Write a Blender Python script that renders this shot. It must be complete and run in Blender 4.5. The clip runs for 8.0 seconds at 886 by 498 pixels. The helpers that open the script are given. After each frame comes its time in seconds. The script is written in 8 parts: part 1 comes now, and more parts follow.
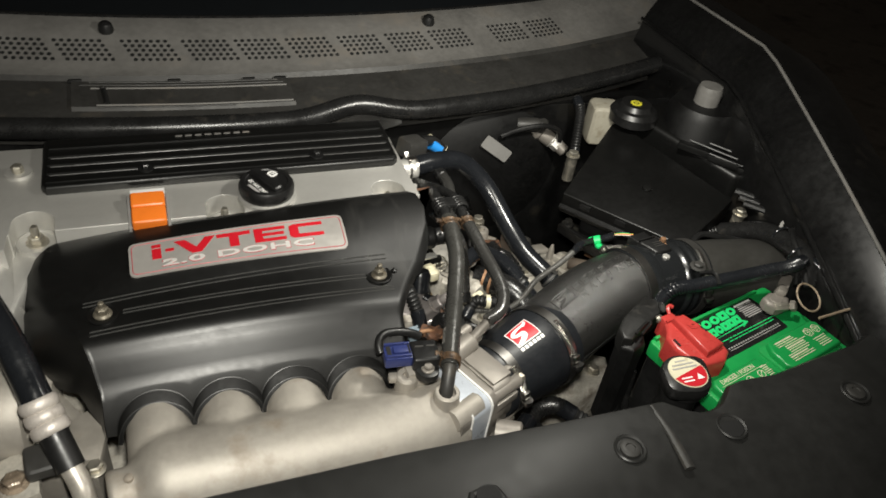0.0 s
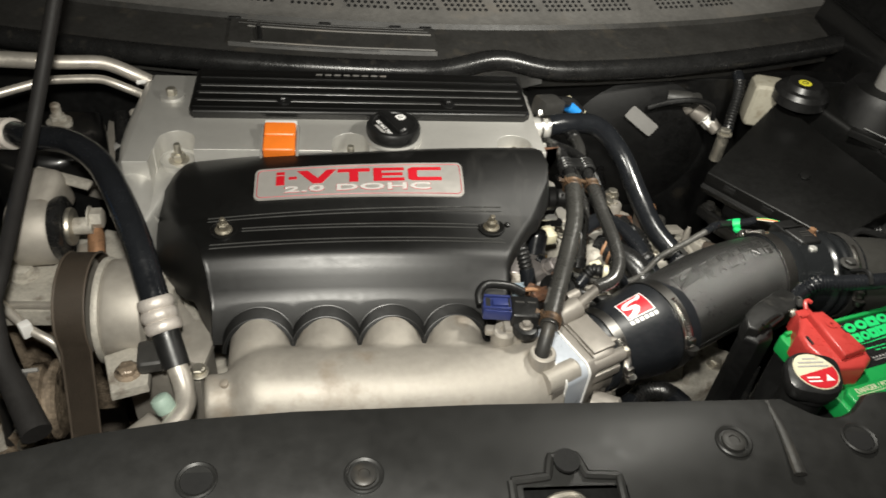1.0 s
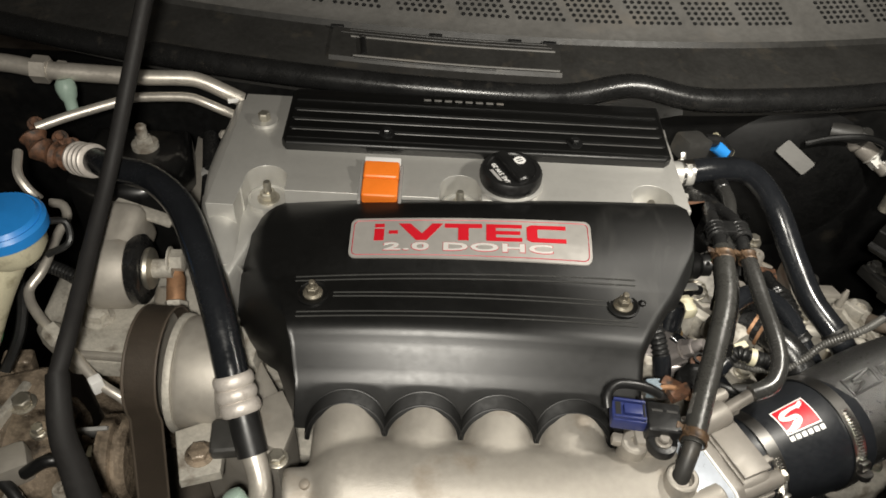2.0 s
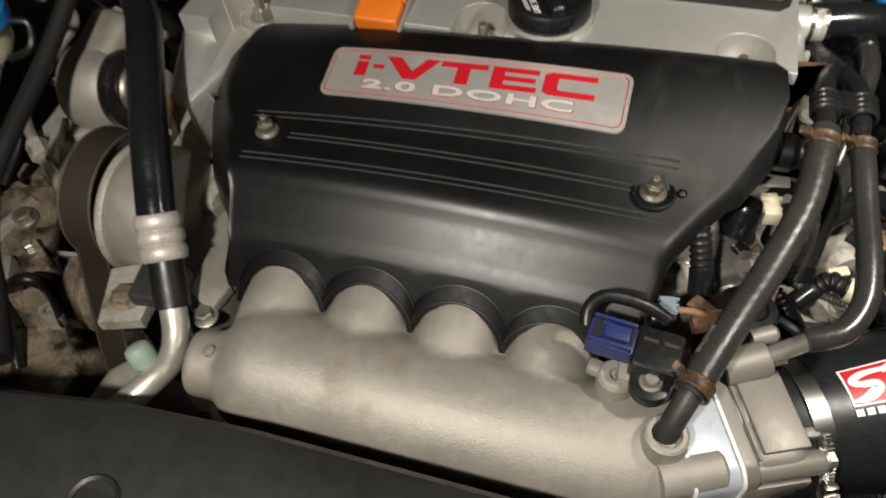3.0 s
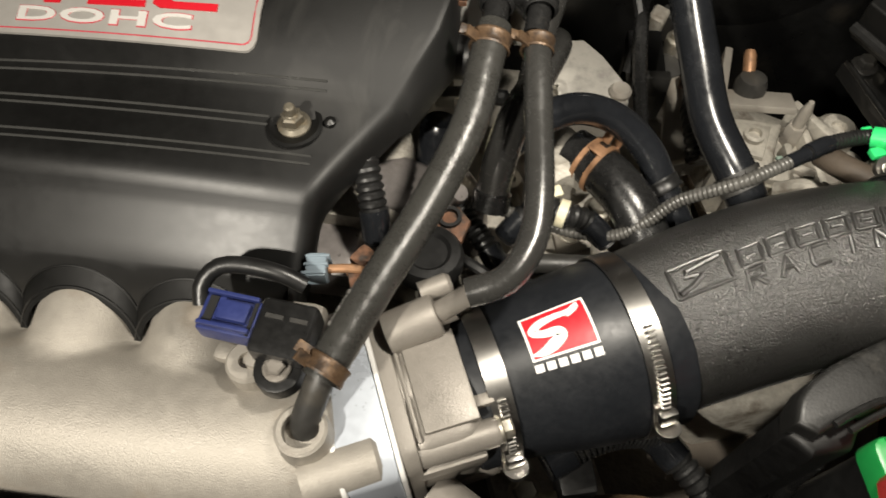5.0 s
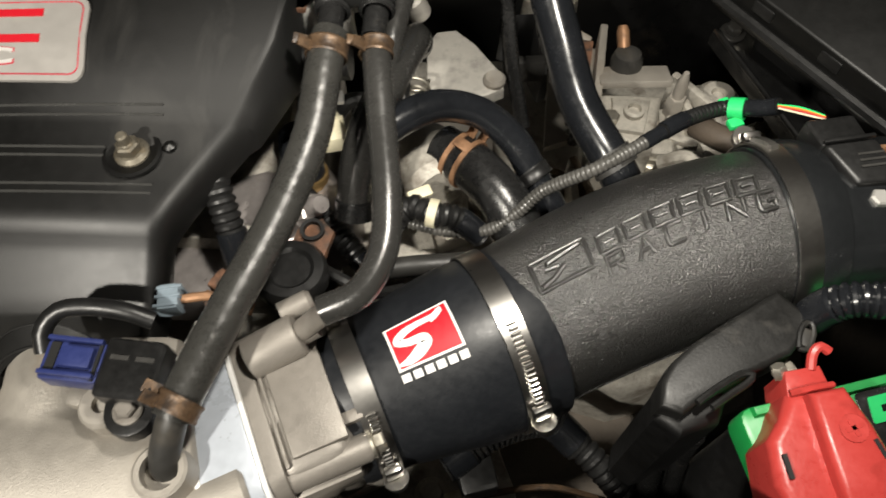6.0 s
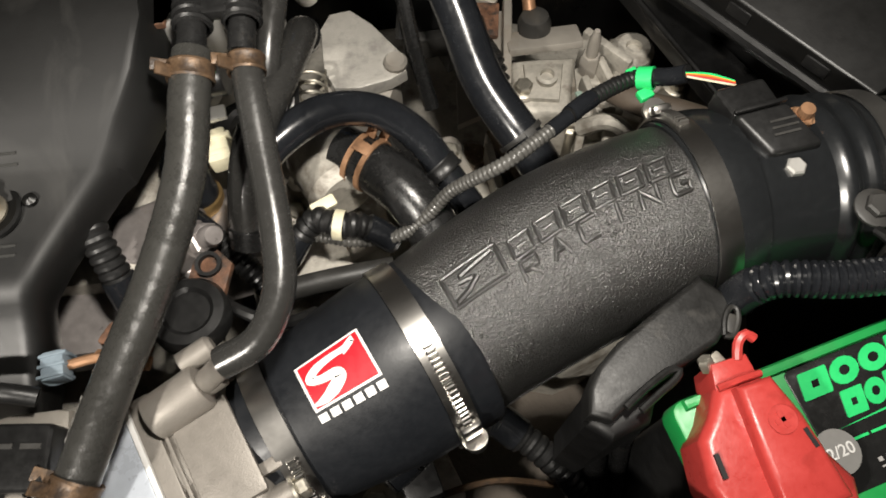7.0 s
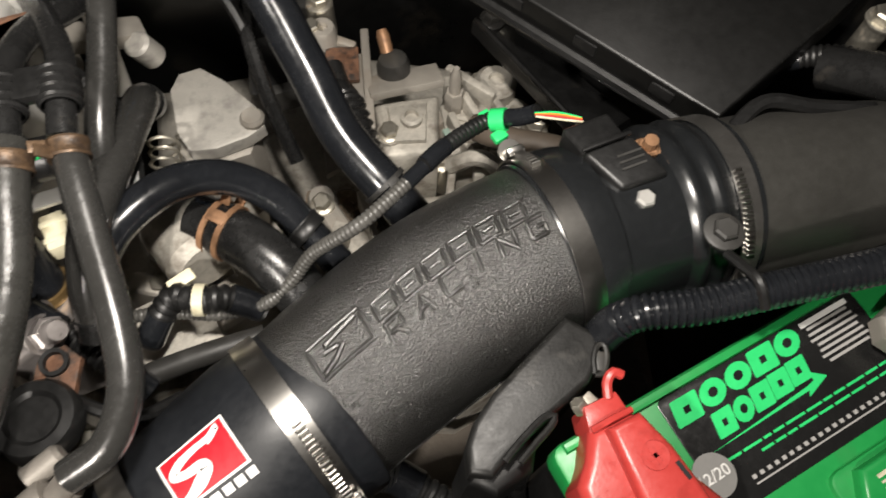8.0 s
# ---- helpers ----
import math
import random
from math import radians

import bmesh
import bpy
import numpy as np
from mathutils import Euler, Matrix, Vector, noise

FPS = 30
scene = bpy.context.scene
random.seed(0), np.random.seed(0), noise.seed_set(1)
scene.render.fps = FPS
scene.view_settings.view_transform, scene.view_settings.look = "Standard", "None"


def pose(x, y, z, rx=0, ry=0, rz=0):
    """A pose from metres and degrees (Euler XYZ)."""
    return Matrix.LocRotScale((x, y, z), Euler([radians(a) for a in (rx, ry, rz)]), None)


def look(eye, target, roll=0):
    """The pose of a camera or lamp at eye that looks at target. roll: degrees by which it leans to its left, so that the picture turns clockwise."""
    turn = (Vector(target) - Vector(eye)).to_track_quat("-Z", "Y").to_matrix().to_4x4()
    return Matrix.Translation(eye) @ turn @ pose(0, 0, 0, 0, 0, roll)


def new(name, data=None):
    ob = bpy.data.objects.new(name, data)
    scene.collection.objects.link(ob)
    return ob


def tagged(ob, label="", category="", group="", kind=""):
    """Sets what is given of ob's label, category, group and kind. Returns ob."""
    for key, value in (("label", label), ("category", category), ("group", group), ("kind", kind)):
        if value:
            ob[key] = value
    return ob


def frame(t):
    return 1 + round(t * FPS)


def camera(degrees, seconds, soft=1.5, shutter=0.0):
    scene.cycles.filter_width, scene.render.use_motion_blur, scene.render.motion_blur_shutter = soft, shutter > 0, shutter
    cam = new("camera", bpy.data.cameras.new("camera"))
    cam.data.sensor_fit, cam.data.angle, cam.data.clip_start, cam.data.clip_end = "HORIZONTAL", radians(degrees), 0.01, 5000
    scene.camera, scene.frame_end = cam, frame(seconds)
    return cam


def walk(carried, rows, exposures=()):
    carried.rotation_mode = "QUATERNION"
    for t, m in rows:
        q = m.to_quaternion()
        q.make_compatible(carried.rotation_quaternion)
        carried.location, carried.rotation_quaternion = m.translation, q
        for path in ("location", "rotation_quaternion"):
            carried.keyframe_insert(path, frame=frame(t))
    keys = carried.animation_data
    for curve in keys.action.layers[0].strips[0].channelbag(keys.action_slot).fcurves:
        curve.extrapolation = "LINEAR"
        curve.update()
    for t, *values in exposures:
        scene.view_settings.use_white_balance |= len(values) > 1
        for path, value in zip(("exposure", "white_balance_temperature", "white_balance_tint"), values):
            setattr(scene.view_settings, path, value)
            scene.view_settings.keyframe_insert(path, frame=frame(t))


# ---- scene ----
cam = camera(62.1, 8.0, soft=1.6, shutter=0.3)
PATH = [
    (0, (-0.051, 0.039, 1.347), (0.622, 1.469, 0.122), 8.9),
    (0.5, (-0.016, 0.021, 1.325), (0.461, 1.5, 0.066), 7.5),
    (1, (-0.012, 0.023, 1.314), (0.265, 1.52, 0.017), 6.4),
    (1.5, (-0.042, 0.098, 1.317), (0.113, 1.595, 0.0), 5.3),
    (1.7, (-0.053, 0.131, 1.317), (0.075, 1.604, -0.03), 4.7),
    (2.8, (0.101, 0.239, 1.231), (-0.246, 1.482, -0.297), -1.8),
    (3, (0.117, 0.268, 1.206), (-0.312, 1.385, -0.396), -6.0),
    (3.5, (0.145, 0.318, 1.178), (-0.271, 1.37, -0.472), -8.4),
    (4, (0.186, 0.354, 1.155), (-0.153, 1.382, -0.527), -7.5),
    (4.5, (0.219, 0.364, 1.146), (-0.046, 1.357, -0.569), -6.0),
    (4.7, (0.23, 0.364, 1.143), (0.008, 1.347, -0.584), -4.5),
    (5.8, (0.282, 0.376, 1.139), (0.2, 1.302, -0.632), -2.8),
    (6, (0.292, 0.382, 1.139), (0.234, 1.316, -0.629), -3.1),
    (6.5, (0.313, 0.403, 1.133), (0.304, 1.276, -0.666), -4.8),
    (7, (0.317, 0.423, 1.134), (0.367, 1.203, -0.707), -3.3),
    (7.5, (0.327, 0.434, 1.136), (0.48, 1.204, -0.704), 0.8),
    (8, (0.345, 0.439, 1.134), (0.626, 1.221, -0.685), 5.3),
]
EXPOSURES = [(0, 0.36, 6350, 9), (0.8, 0.52, 6350, 9), (1.5, 0.55, 6400, 10), (2.8, 0.10, 6500, 11), (3.5, 0.19, 6500, 11), (4.1, 0.40, 6600, 11), (4.7, 0.50, 6700, 11), (5.8, 0.42, 6550, 11), (8, 0.52, 6450, 14)]
walk(cam, [(t, look(eye, target, roll)) for t, eye, target, roll in PATH], EXPOSURES)

# ---- light: two small white lamps over the engine bay, night all round ----
world = bpy.data.worlds.new("night")
world.use_nodes = True
world.node_tree.nodes["Background"].inputs["Color"].default_value = (1.0, 0.86, 0.7, 1)
world.node_tree.nodes["Background"].inputs["Strength"].default_value = 0.011
scene.world = world
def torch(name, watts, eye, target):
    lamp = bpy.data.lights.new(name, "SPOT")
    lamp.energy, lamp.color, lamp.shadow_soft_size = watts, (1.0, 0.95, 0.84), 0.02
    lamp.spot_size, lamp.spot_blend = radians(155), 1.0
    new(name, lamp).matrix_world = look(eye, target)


# fixed stand-ins for the one hand torch carried beside the camera
# both stay lit, at the far and the near end of its way
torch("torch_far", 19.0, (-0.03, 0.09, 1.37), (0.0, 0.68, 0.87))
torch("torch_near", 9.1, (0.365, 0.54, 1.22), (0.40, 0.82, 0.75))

# ---- helpers for meshes ----
BASE = {}


def thing(name, at, label, category, group="", kind=""):
    """An empty that carries the parts of one thing."""
    ob = new(name)
    ob.empty_display_size = 0.02
    ob.location = at
    BASE[ob] = Vector(at)
    return tagged(ob, label, category, group, kind)


def link_mesh(name, bm, mat, smooth=True):
    me = bpy.data.meshes.new(name)
    bmesh.ops.recalc_face_normals(bm, faces=bm.faces[:])
    lo = Vector([min(v.co[i] for v in bm.verts) for i in range(3)])
    hi = Vector([max(v.co[i] for v in bm.verts) for i in range(3)])
    mid = (lo + hi) / 2
    bmesh.ops.translate(bm, verts=bm.verts[:], vec=-mid)
    for f in bm.faces:
        f.smooth = smooth
    if smooth:
        for e in bm.edges:
            if len(e.link_faces) == 2 and e.calc_face_angle(0) > 0.6:
                e.smooth = False
    bm.to_mesh(me)
    bm.free()
    me.materials.append(mat)
    ob = new(name, me)
    ob.location = mid
    BASE[ob] = mid
    return ob


def part(name, bm, mat, parent, label="", smooth=True, kind=""):
    """Links a bmesh, given in world metres, as one mesh under a thing or part."""
    ob = link_mesh(name, bm, mat, smooth)
    ob.parent = parent
    ob.matrix_parent_inverse = Matrix.Translation(-BASE[parent])
    return tagged(ob, label, kind=kind)


def single(name, bm, mat, label, category, group="", kind="", smooth=True):
    return tagged(link_mesh(name, bm, mat, smooth), label, category, group, kind)


def join(*bms):
    out = bms[0]
    for other in bms[1:]:
        me = bpy.data.meshes.new("tmp")
        other.to_mesh(me)
        out.from_mesh(me)
        bpy.data.meshes.remove(me)
        other.free()
    return out


def moved(bm, m):
    bmesh.ops.transform(bm, matrix=m, verts=bm.verts[:])
    return bm


def box(sx, sy, sz, bevel=0.0, m=None, segments=2):
    bm = bmesh.new()
    bmesh.ops.create_cube(bm, size=1, matrix=Matrix.Diagonal((sx, sy, sz, 1)))
    if bevel:
        bmesh.ops.bevel(bm, geom=bm.edges[:], offset=bevel, segments=segments, profile=0.6, affect="EDGES", clamp_overlap=True)
    return moved(bm, m) if m is not None else bm


def prism(points, z0, z1, bevel=0.0, segments=2, m=None, bottom=False):
    """A plan outline, raised from z0 to z1, its top edge rounded."""
    bm = bmesh.new()
    low = [bm.verts.new((x, y, z0)) for x, y in points]
    high = [bm.verts.new((x, y, z1)) for x, y in points]
    n = len(points)
    top = bm.faces.new(high)
    bm.faces.new(low[::-1])
    for i in range(n):
        bm.faces.new((low[i], low[(i + 1) % n], high[(i + 1) % n], high[i]))
    bm.normal_update()
    if bevel:
        edges = list(top.edges)
        if bottom:
            edges = bm.edges[:]
        bmesh.ops.bevel(bm, geom=edges, offset=bevel, segments=segments, profile=0.55, affect="EDGES", clamp_overlap=True)
    return moved(bm, m) if m is not None else bm


def lathe(profile, seg=24, m=None, cap=True):
    """(radius, height) pairs turned round z."""
    bm = bmesh.new()
    rings = []
    for r, h in profile:
        rings.append([bm.verts.new((r * math.cos(2 * math.pi * i / seg), r * math.sin(2 * math.pi * i / seg), h)) for i in range(seg)])
    for a, b in zip(rings, rings[1:]):
        for i in range(seg):
            j = (i + 1) % seg
            bm.faces.new((a[i], a[j], b[j], b[i]))
    if cap:
        bm.faces.new(rings[0][::-1])
        bm.faces.new(rings[-1])
    return moved(bm, m) if m is not None else bm


def toward(at, way, spin=0):
    """A pose at a point whose z looks along way."""
    return Matrix.Translation(at) @ Vector(way).to_track_quat("Z", "Y").to_matrix().to_4x4() @ pose(0, 0, 0, 0, 0, spin)


def spline(points, step):
    """A smooth line through the points, in even steps."""
    p = [Vector(q) for q in points]
    p = [p[0] * 2 - p[1]] + p + [p[-1] * 2 - p[-2]]
    fine = []
    for a, b, c, d in zip(p, p[1:], p[2:], p[3:]):
        for k in range(24):
            t = k / 24
            fine.append(0.5 * (2 * b + (c - a) * t + (2 * a - 5 * b + 4 * c - d) * t * t + (3 * b - a - 3 * c + d) * t ** 3))
    fine.append(p[-2])
    out, left = [fine[0]], step
    for a, b in zip(fine, fine[1:]):
        d = (b - a).length
        while d >= left and d > 1e-9:
            a = a.lerp(b, left / d)
            d = (b - a).length
            out.append(a)
            left = step
        left -= d
    if (out[-1] - fine[-1]).length > step * 0.3:
        out.append(fine[-1])
    return out


def sweep(line, radius, seg=14, cap=True, flat=None):
    """A tube along a line; radius is a number or a function of (index, count)."""
    bm = bmesh.new()
    n = len(line)
    tang = [(line[min(i + 1, n - 1)] - line[max(i - 1, 0)]).normalized() for i in range(n)]
    up = Vector((0, 0, 1)) if abs(tang[0].z) < 0.9 else Vector((1, 0, 0))
    side = tang[0].cross(up).normalized()
    rings = []
    for i in range(n):
        side = (side - tang[i] * side.dot(tang[i])).normalized()
        other = tang[i].cross(side)
        r = radius(i, n) if callable(radius) else radius
        ring = []
        for k in range(seg):
            a = 2 * math.pi * k / seg
            ring.append(bm.verts.new(line[i] + side * (r * math.cos(a)) + other * (r * math.sin(a) * (flat or 1))))
        rings.append(ring)
    for a, b in zip(rings, rings[1:]):
        for k in range(seg):
            j = (k + 1) % seg
            bm.faces.new((a[k], a[j], b[j], b[k]))
    if cap:
        bm.faces.new(rings[0][::-1])
        bm.faces.new(rings[-1])
    return bm


def tube(points, r, step=0.006, seg=14, flat=None):
    return sweep(spline(points, step), r, seg, flat=flat)


def corrugated(points, r, pitch=0.0035, depth=0.0009, seg=12):
    line = spline(points, pitch / 3)
    return sweep(line, lambda i, n: r - (depth if i % 3 == 2 else 0.0), seg)


def braided(points, r, seg=24):
    """A hose whose cover shows the weave beneath."""
    line = spline(points, 0.0012)
    bm = sweep(line, r, seg)
    for i, v in enumerate(bm.verts):
        ring, k = divmod(i, seg)
        if ring < len(line):
            wave = max(math.sin(k * math.pi / 3 + ring * 0.9), math.sin(k * math.pi / 3 - ring * 0.9))
            v.co += (v.co - line[ring]).normalized() * 0.00009 * wave
    return bm


def hexagon(r, h, m, washer=0.0, flange=0.0018):
    bm = lathe([(r * 0.93, 0), (r, 0.0006), (r, h - 0.001), (r * 0.82, h)], 6)
    if washer:
        bm = join(lathe([(washer, 0), (washer, flange * 0.7), (washer * 0.9, flange)], 20), moved(bm, Matrix.Translation((0, 0, flange))))
    return moved(bm, m)


def mapped(bm, fn):
    for v in bm.verts:
        v.co = fn(v.co)
    return bm


def polygon(points, h=0.0006, cuts=0):
    """A flat plate from an outline in (u, v), h thick."""
    bm = bmesh.new()
    low = [bm.verts.new((x, y, 0)) for x, y in points]
    high = [bm.verts.new((x, y, h)) for x, y in points]
    n = len(points)
    bm.faces.new(high).normal_update()
    for i in range(n):
        bm.faces.new((low[i], low[(i + 1) % n], high[(i + 1) % n], high[i]))
    bmesh.ops.triangulate(bm, faces=[f for f in bm.faces if len(f.verts) > 4])
    return bm


def rounded(w, h, r, n=5):
    pts = []
    for cx, cy, a0 in ((w / 2 - r, h / 2 - r, 0), (-w / 2 + r, h / 2 - r, 90), (-w / 2 + r, -h / 2 + r, 180), (w / 2 - r, -h / 2 + r, 270)):
        for k in range(n + 1):
            a = radians(a0 + 90 * k / n)
            pts.append((cx + r * math.cos(a), cy + r * math.sin(a)))
    return pts


def lettering(text, width, height, h=0.0005, bold=0.0, spacing=1.0):
    """Words in the built-in font as a flat mesh, centred, of that size."""
    cu = bpy.data.curves.new("letters", "FONT")
    cu.body, cu.size, cu.offset, cu.space_character, cu.extrude = text, 1, bold, spacing, 0.02
    cu.resolution_u = 3
    ob = bpy.data.objects.new("letters", cu)
    scene.collection.objects.link(ob)
    dg = bpy.context.evaluated_depsgraph_get()
    me = bpy.data.meshes.new_from_object(ob.evaluated_get(dg))
    bm = bmesh.new()
    bm.from_mesh(me)
    bpy.data.objects.remove(ob)
    bpy.data.meshes.remove(me)
    xs, ys = [v.co.x for v in bm.verts], [v.co.y for v in bm.verts]
    x0, x1, y0, y1 = min(xs), max(xs), min(ys), max(ys)
    for v in bm.verts:
        v.co = Vector(((v.co.x - x0) / (x1 - x0) * width - width / 2, (v.co.y - y0) / (y1 - y0) * height - height / 2, h if v.co.z > 0 else 0))
    return bm


def slab(corners, drop, bevel, inset=0.0):
    """A four-cornered plate with its own slope, drop thick."""
    mid = sum((Vector(c) for c in corners), Vector()) / 4
    bm = bmesh.new()
    top = [bm.verts.new(Vector(c).lerp(mid, inset)) for c in corners]
    low = [bm.verts.new(Vector(c).lerp(mid, inset) - Vector((0, 0, drop))) for c in corners]
    bm.faces.new(top)
    bm.faces.new(low[::-1])
    for i in range(4):
        bm.faces.new((low[i], low[(i + 1) % 4], top[(i + 1) % 4], top[i]))
    if bevel:
        bmesh.ops.bevel(bm, geom=bm.edges[:], offset=bevel, segments=3, profile=0.6, affect="EDGES", clamp_overlap=True)
    return bm


# ---- materials ----
def material(name, color, rough=0.5, metal=0.0, var=0.25, scale=40, bump=0.0, bump_scale=300, dirt=None, dirt_amount=0.5, dirt_scale=25,
             coat=0.0, rough_var=0.12, spec=0.5, bump_dist=0.001):
    """A surface with two scales of variation, optional grime with a shape of its own, and fine relief."""
    mat = bpy.data.materials.new(name)
    mat.use_nodes = True
    nt = mat.node_tree
    bsdf = nt.nodes["Principled BSDF"]
    co = nt.nodes.new("ShaderNodeTexCoord")
    info = nt.nodes.new("ShaderNodeObjectInfo")
    shift = nt.nodes.new("ShaderNodeVectorMath")
    shift.operation = "MULTIPLY_ADD"
    nt.links.new(info.outputs["Random"], shift.inputs[0])
    shift.inputs[1].default_value = (3.1, 5.7, 1.9)
    nt.links.new(co.outputs["Object"], shift.inputs[2])
    where = shift.outputs[0]

    def cloud(s, detail=4):
        n = nt.nodes.new("ShaderNodeTexNoise")
        n.inputs["Scale"].default_value, n.inputs["Detail"].default_value, n.inputs["Roughness"].default_value = s, detail, 0.6
        nt.links.new(where, n.inputs["Vector"])
        return n

    big, fine = cloud(scale), cloud(scale * 9, 3)
    mix = nt.nodes.new("ShaderNodeMix")
    mix.data_type = "FLOAT"
    mix.inputs[0].default_value = 0.4
    nt.links.new(big.outputs["Fac"], mix.inputs[2])
    nt.links.new(fine.outputs["Fac"], mix.inputs[3])
    ramp = nt.nodes.new("ShaderNodeMapRange")
    ramp.inputs[1].default_value, ramp.inputs[2].default_value = 0.3, 0.7
    ramp.inputs[3].default_value, ramp.inputs[4].default_value = 1 - var, 1 + var
    nt.links.new(mix.outputs[0], ramp.inputs[0])
    tint = nt.nodes.new("ShaderNodeVectorMath")
    tint.operation = "SCALE"
    tint.inputs[0].default_value = color
    nt.links.new(ramp.outputs[0], tint.inputs["Scale"])
    col = tint.outputs[0]
    rr = nt.nodes.new("ShaderNodeMapRange")
    rr.inputs[1].default_value, rr.inputs[2].default_value = 0.3, 0.7
    rr.inputs[3].default_value, rr.inputs[4].default_value = max(0.03, rough - rough_var), min(1, rough + rough_var)
    nt.links.new(mix.outputs[0], rr.inputs[0])
    nt.links.new(rr.outputs[0], bsdf.inputs["Roughness"])
    bsdf.inputs["Metallic"].default_value = metal
    bsdf.inputs["Specular IOR Level"].default_value = spec
    if coat:
        bsdf.inputs["Coat Weight"].default_value, bsdf.inputs["Coat Roughness"].default_value = coat, 0.08
    if dirt:
        spots = cloud(dirt_scale, 6)
        edge = nt.nodes.new("ShaderNodeMapRange")
        edge.inputs[1].default_value, edge.inputs[2].default_value = 0.62 - 0.3 * dirt_amount, 0.78 - 0.25 * dirt_amount
        nt.links.new(spots.outputs["Fac"], edge.inputs[0])
        over = nt.nodes.new("ShaderNodeMix")
        over.data_type = "RGBA"
        nt.links.new(edge.outputs[0], over.inputs[0])
        nt.links.new(col, over.inputs[6])
        over.inputs[7].default_value = (*dirt, 1)
        col = over.outputs[2]
        if metal:
            dull = nt.nodes.new("ShaderNodeMapRange")
            dull.inputs[3].default_value, dull.inputs[4].default_value = metal, metal * 0.15
            nt.links.new(edge.outputs[0], dull.inputs[0])
            nt.links.new(dull.outputs[0], bsdf.inputs["Metallic"])
    nt.links.new(col, bsdf.inputs["Base Color"])
    if bump:
        grain = cloud(bump_scale, 3)
        b = nt.nodes.new("ShaderNodeBump")
        b.inputs["Strength"].default_value, b.inputs["Distance"].default_value = bump, bump_dist
        nt.links.new(grain.outputs["Fac"], b.inputs["Height"])
        nt.links.new(b.outputs[0], bsdf.inputs["Normal"])
    return mat


COVER = material("satin_black_plastic", (0.0036, 0.0036, 0.0034), 0.40, 0, 0.15, 18, 0.04, 1500, rough_var=0.05, spec=0.50)
SHELL = material("scuffed_black_plastic", (0.0036, 0.0036, 0.0034), 0.40, 0, 0.15, 18, 0.04, 1500, rough_var=0.05, spec=0.58)
# polished, with the glint along the raised lines painted into the grey
RIDGE = material("polished_glint_line", (0.050, 0.050, 0.048), 0.2, 0, 0.1, 40, spec=0.9)
LIP = material("dull_black_edge", (0.004, 0.004, 0.0038), 0.5, 0, 0.15, 18, spec=0.2)
# pale colour paints the highlights along the coil cover's ribs
GROOVE = material("groove_glint_line", (0.055, 0.054, 0.052), 0.35, 0, 0.1, 40)
BLACK = material("black_plastic", (0.010, 0.010, 0.010), 0.38, 0, 0.3, 30, 0.08, 1200)
PANEL = material("dusty_black_panel", (0.019, 0.019, 0.0182), 0.46, 0, 0.2, 7, 0.06, 1500, dirt=(0.035, 0.031, 0.027), dirt_amount=0.02, dirt_scale=7)
COWL = material("grey_cowl_plastic", (0.155, 0.15, 0.141), 0.6, 0, 0.25, 14, 0.2, 800, dirt=(0.2, 0.18, 0.155), dirt_amount=0.2, dirt_scale=10)
DUST = material("dusty_dark_plastic", (0.032, 0.031, 0.029), 0.5, 0, 0.25, 20, 0.1, 900, dirt=(0.06, 0.053, 0.043), dirt_amount=0.2, dirt_scale=30)
MATT = material("dull_black_coating", (0.016, 0.015, 0.0145), 0.62, 0, 0.25, 30, 0.1, 900, spec=0.3)
RUBBER = material("black_rubber", (0.012, 0.012, 0.012), 0.28, 0, 0.3, 40, 0.1, 1200, dirt=(0.035, 0.032, 0.028), dirt_amount=0.05, dirt_scale=60)
GLOSSY = material("shiny_black_hose", (0.010, 0.011, 0.013), 0.22, 0, 0.2, 40)
SILICONE = material("black_silicone", (0.0105, 0.0118, 0.0142), 0.42, 0, 0.15, 30, 0.05, 900)
TEXTURED = material("pebbled_black_plastic", (0.017, 0.0167, 0.0158), 0.30, 0, 0.12, 30, 1.0, 1000, bump_dist=0.0009, spec=1.0, rough_var=0.05)
# raised letters: base a little lighter than the pipe, painting their glints
EMBOSS = material("glint_raised_plastic", (0.019, 0.0186, 0.0176), 0.34, 0, 0.12, 60, 0.4, 900, spec=1.0, rough_var=0.05)
CAST = material("cast_aluminium", (0.37, 0.343, 0.303), 0.5, 0.4, 0.16, 14, 0.45, 1300, dirt=(0.23, 0.19, 0.145), dirt_amount=0.22, dirt_scale=16, bump_dist=0.0006)
THROTTLE = material("smooth_grey_casting", (0.245, 0.225, 0.20), 0.46, 0.35, 0.10, 25, 0.3, 1100, dirt=(0.12, 0.10, 0.08), dirt_amount=0.04, dirt_scale=40, bump_dist=0.0005)
SMOOTHALLOY = material("smooth_pinkish_alloy", (0.30, 0.275, 0.265), 0.33, 0.5, 0.2, 30, dirt=(0.16, 0.14, 0.125), dirt_amount=0.15, dirt_scale=40)
SILVER = material("silver_painted_metal", (0.55, 0.54, 0.51), 0.42, 0.55, 0.06, 20, 0.05, 700, rough_var=0.06)
DIRTY = material("grimy_aluminium", (0.44, 0.415, 0.365), 0.58, 0.3, 0.35, 30, 0.5, 500, dirt=(0.13, 0.105, 0.08), dirt_amount=0.32, dirt_scale=45)
NUT = material("dull_yellow_zinc", (0.17, 0.152, 0.118), 0.5, 0.5, 0.25, 90, 0.1, 400, dirt=(0.14, 0.10, 0.05), dirt_amount=0.2, dirt_scale=140)
STEEL = material("zinc_steel", (0.52, 0.49, 0.42), 0.42, 0.9, 0.2, 60, 0.1, 400, dirt=(0.16, 0.1, 0.05), dirt_amount=0.12, dirt_scale=120)
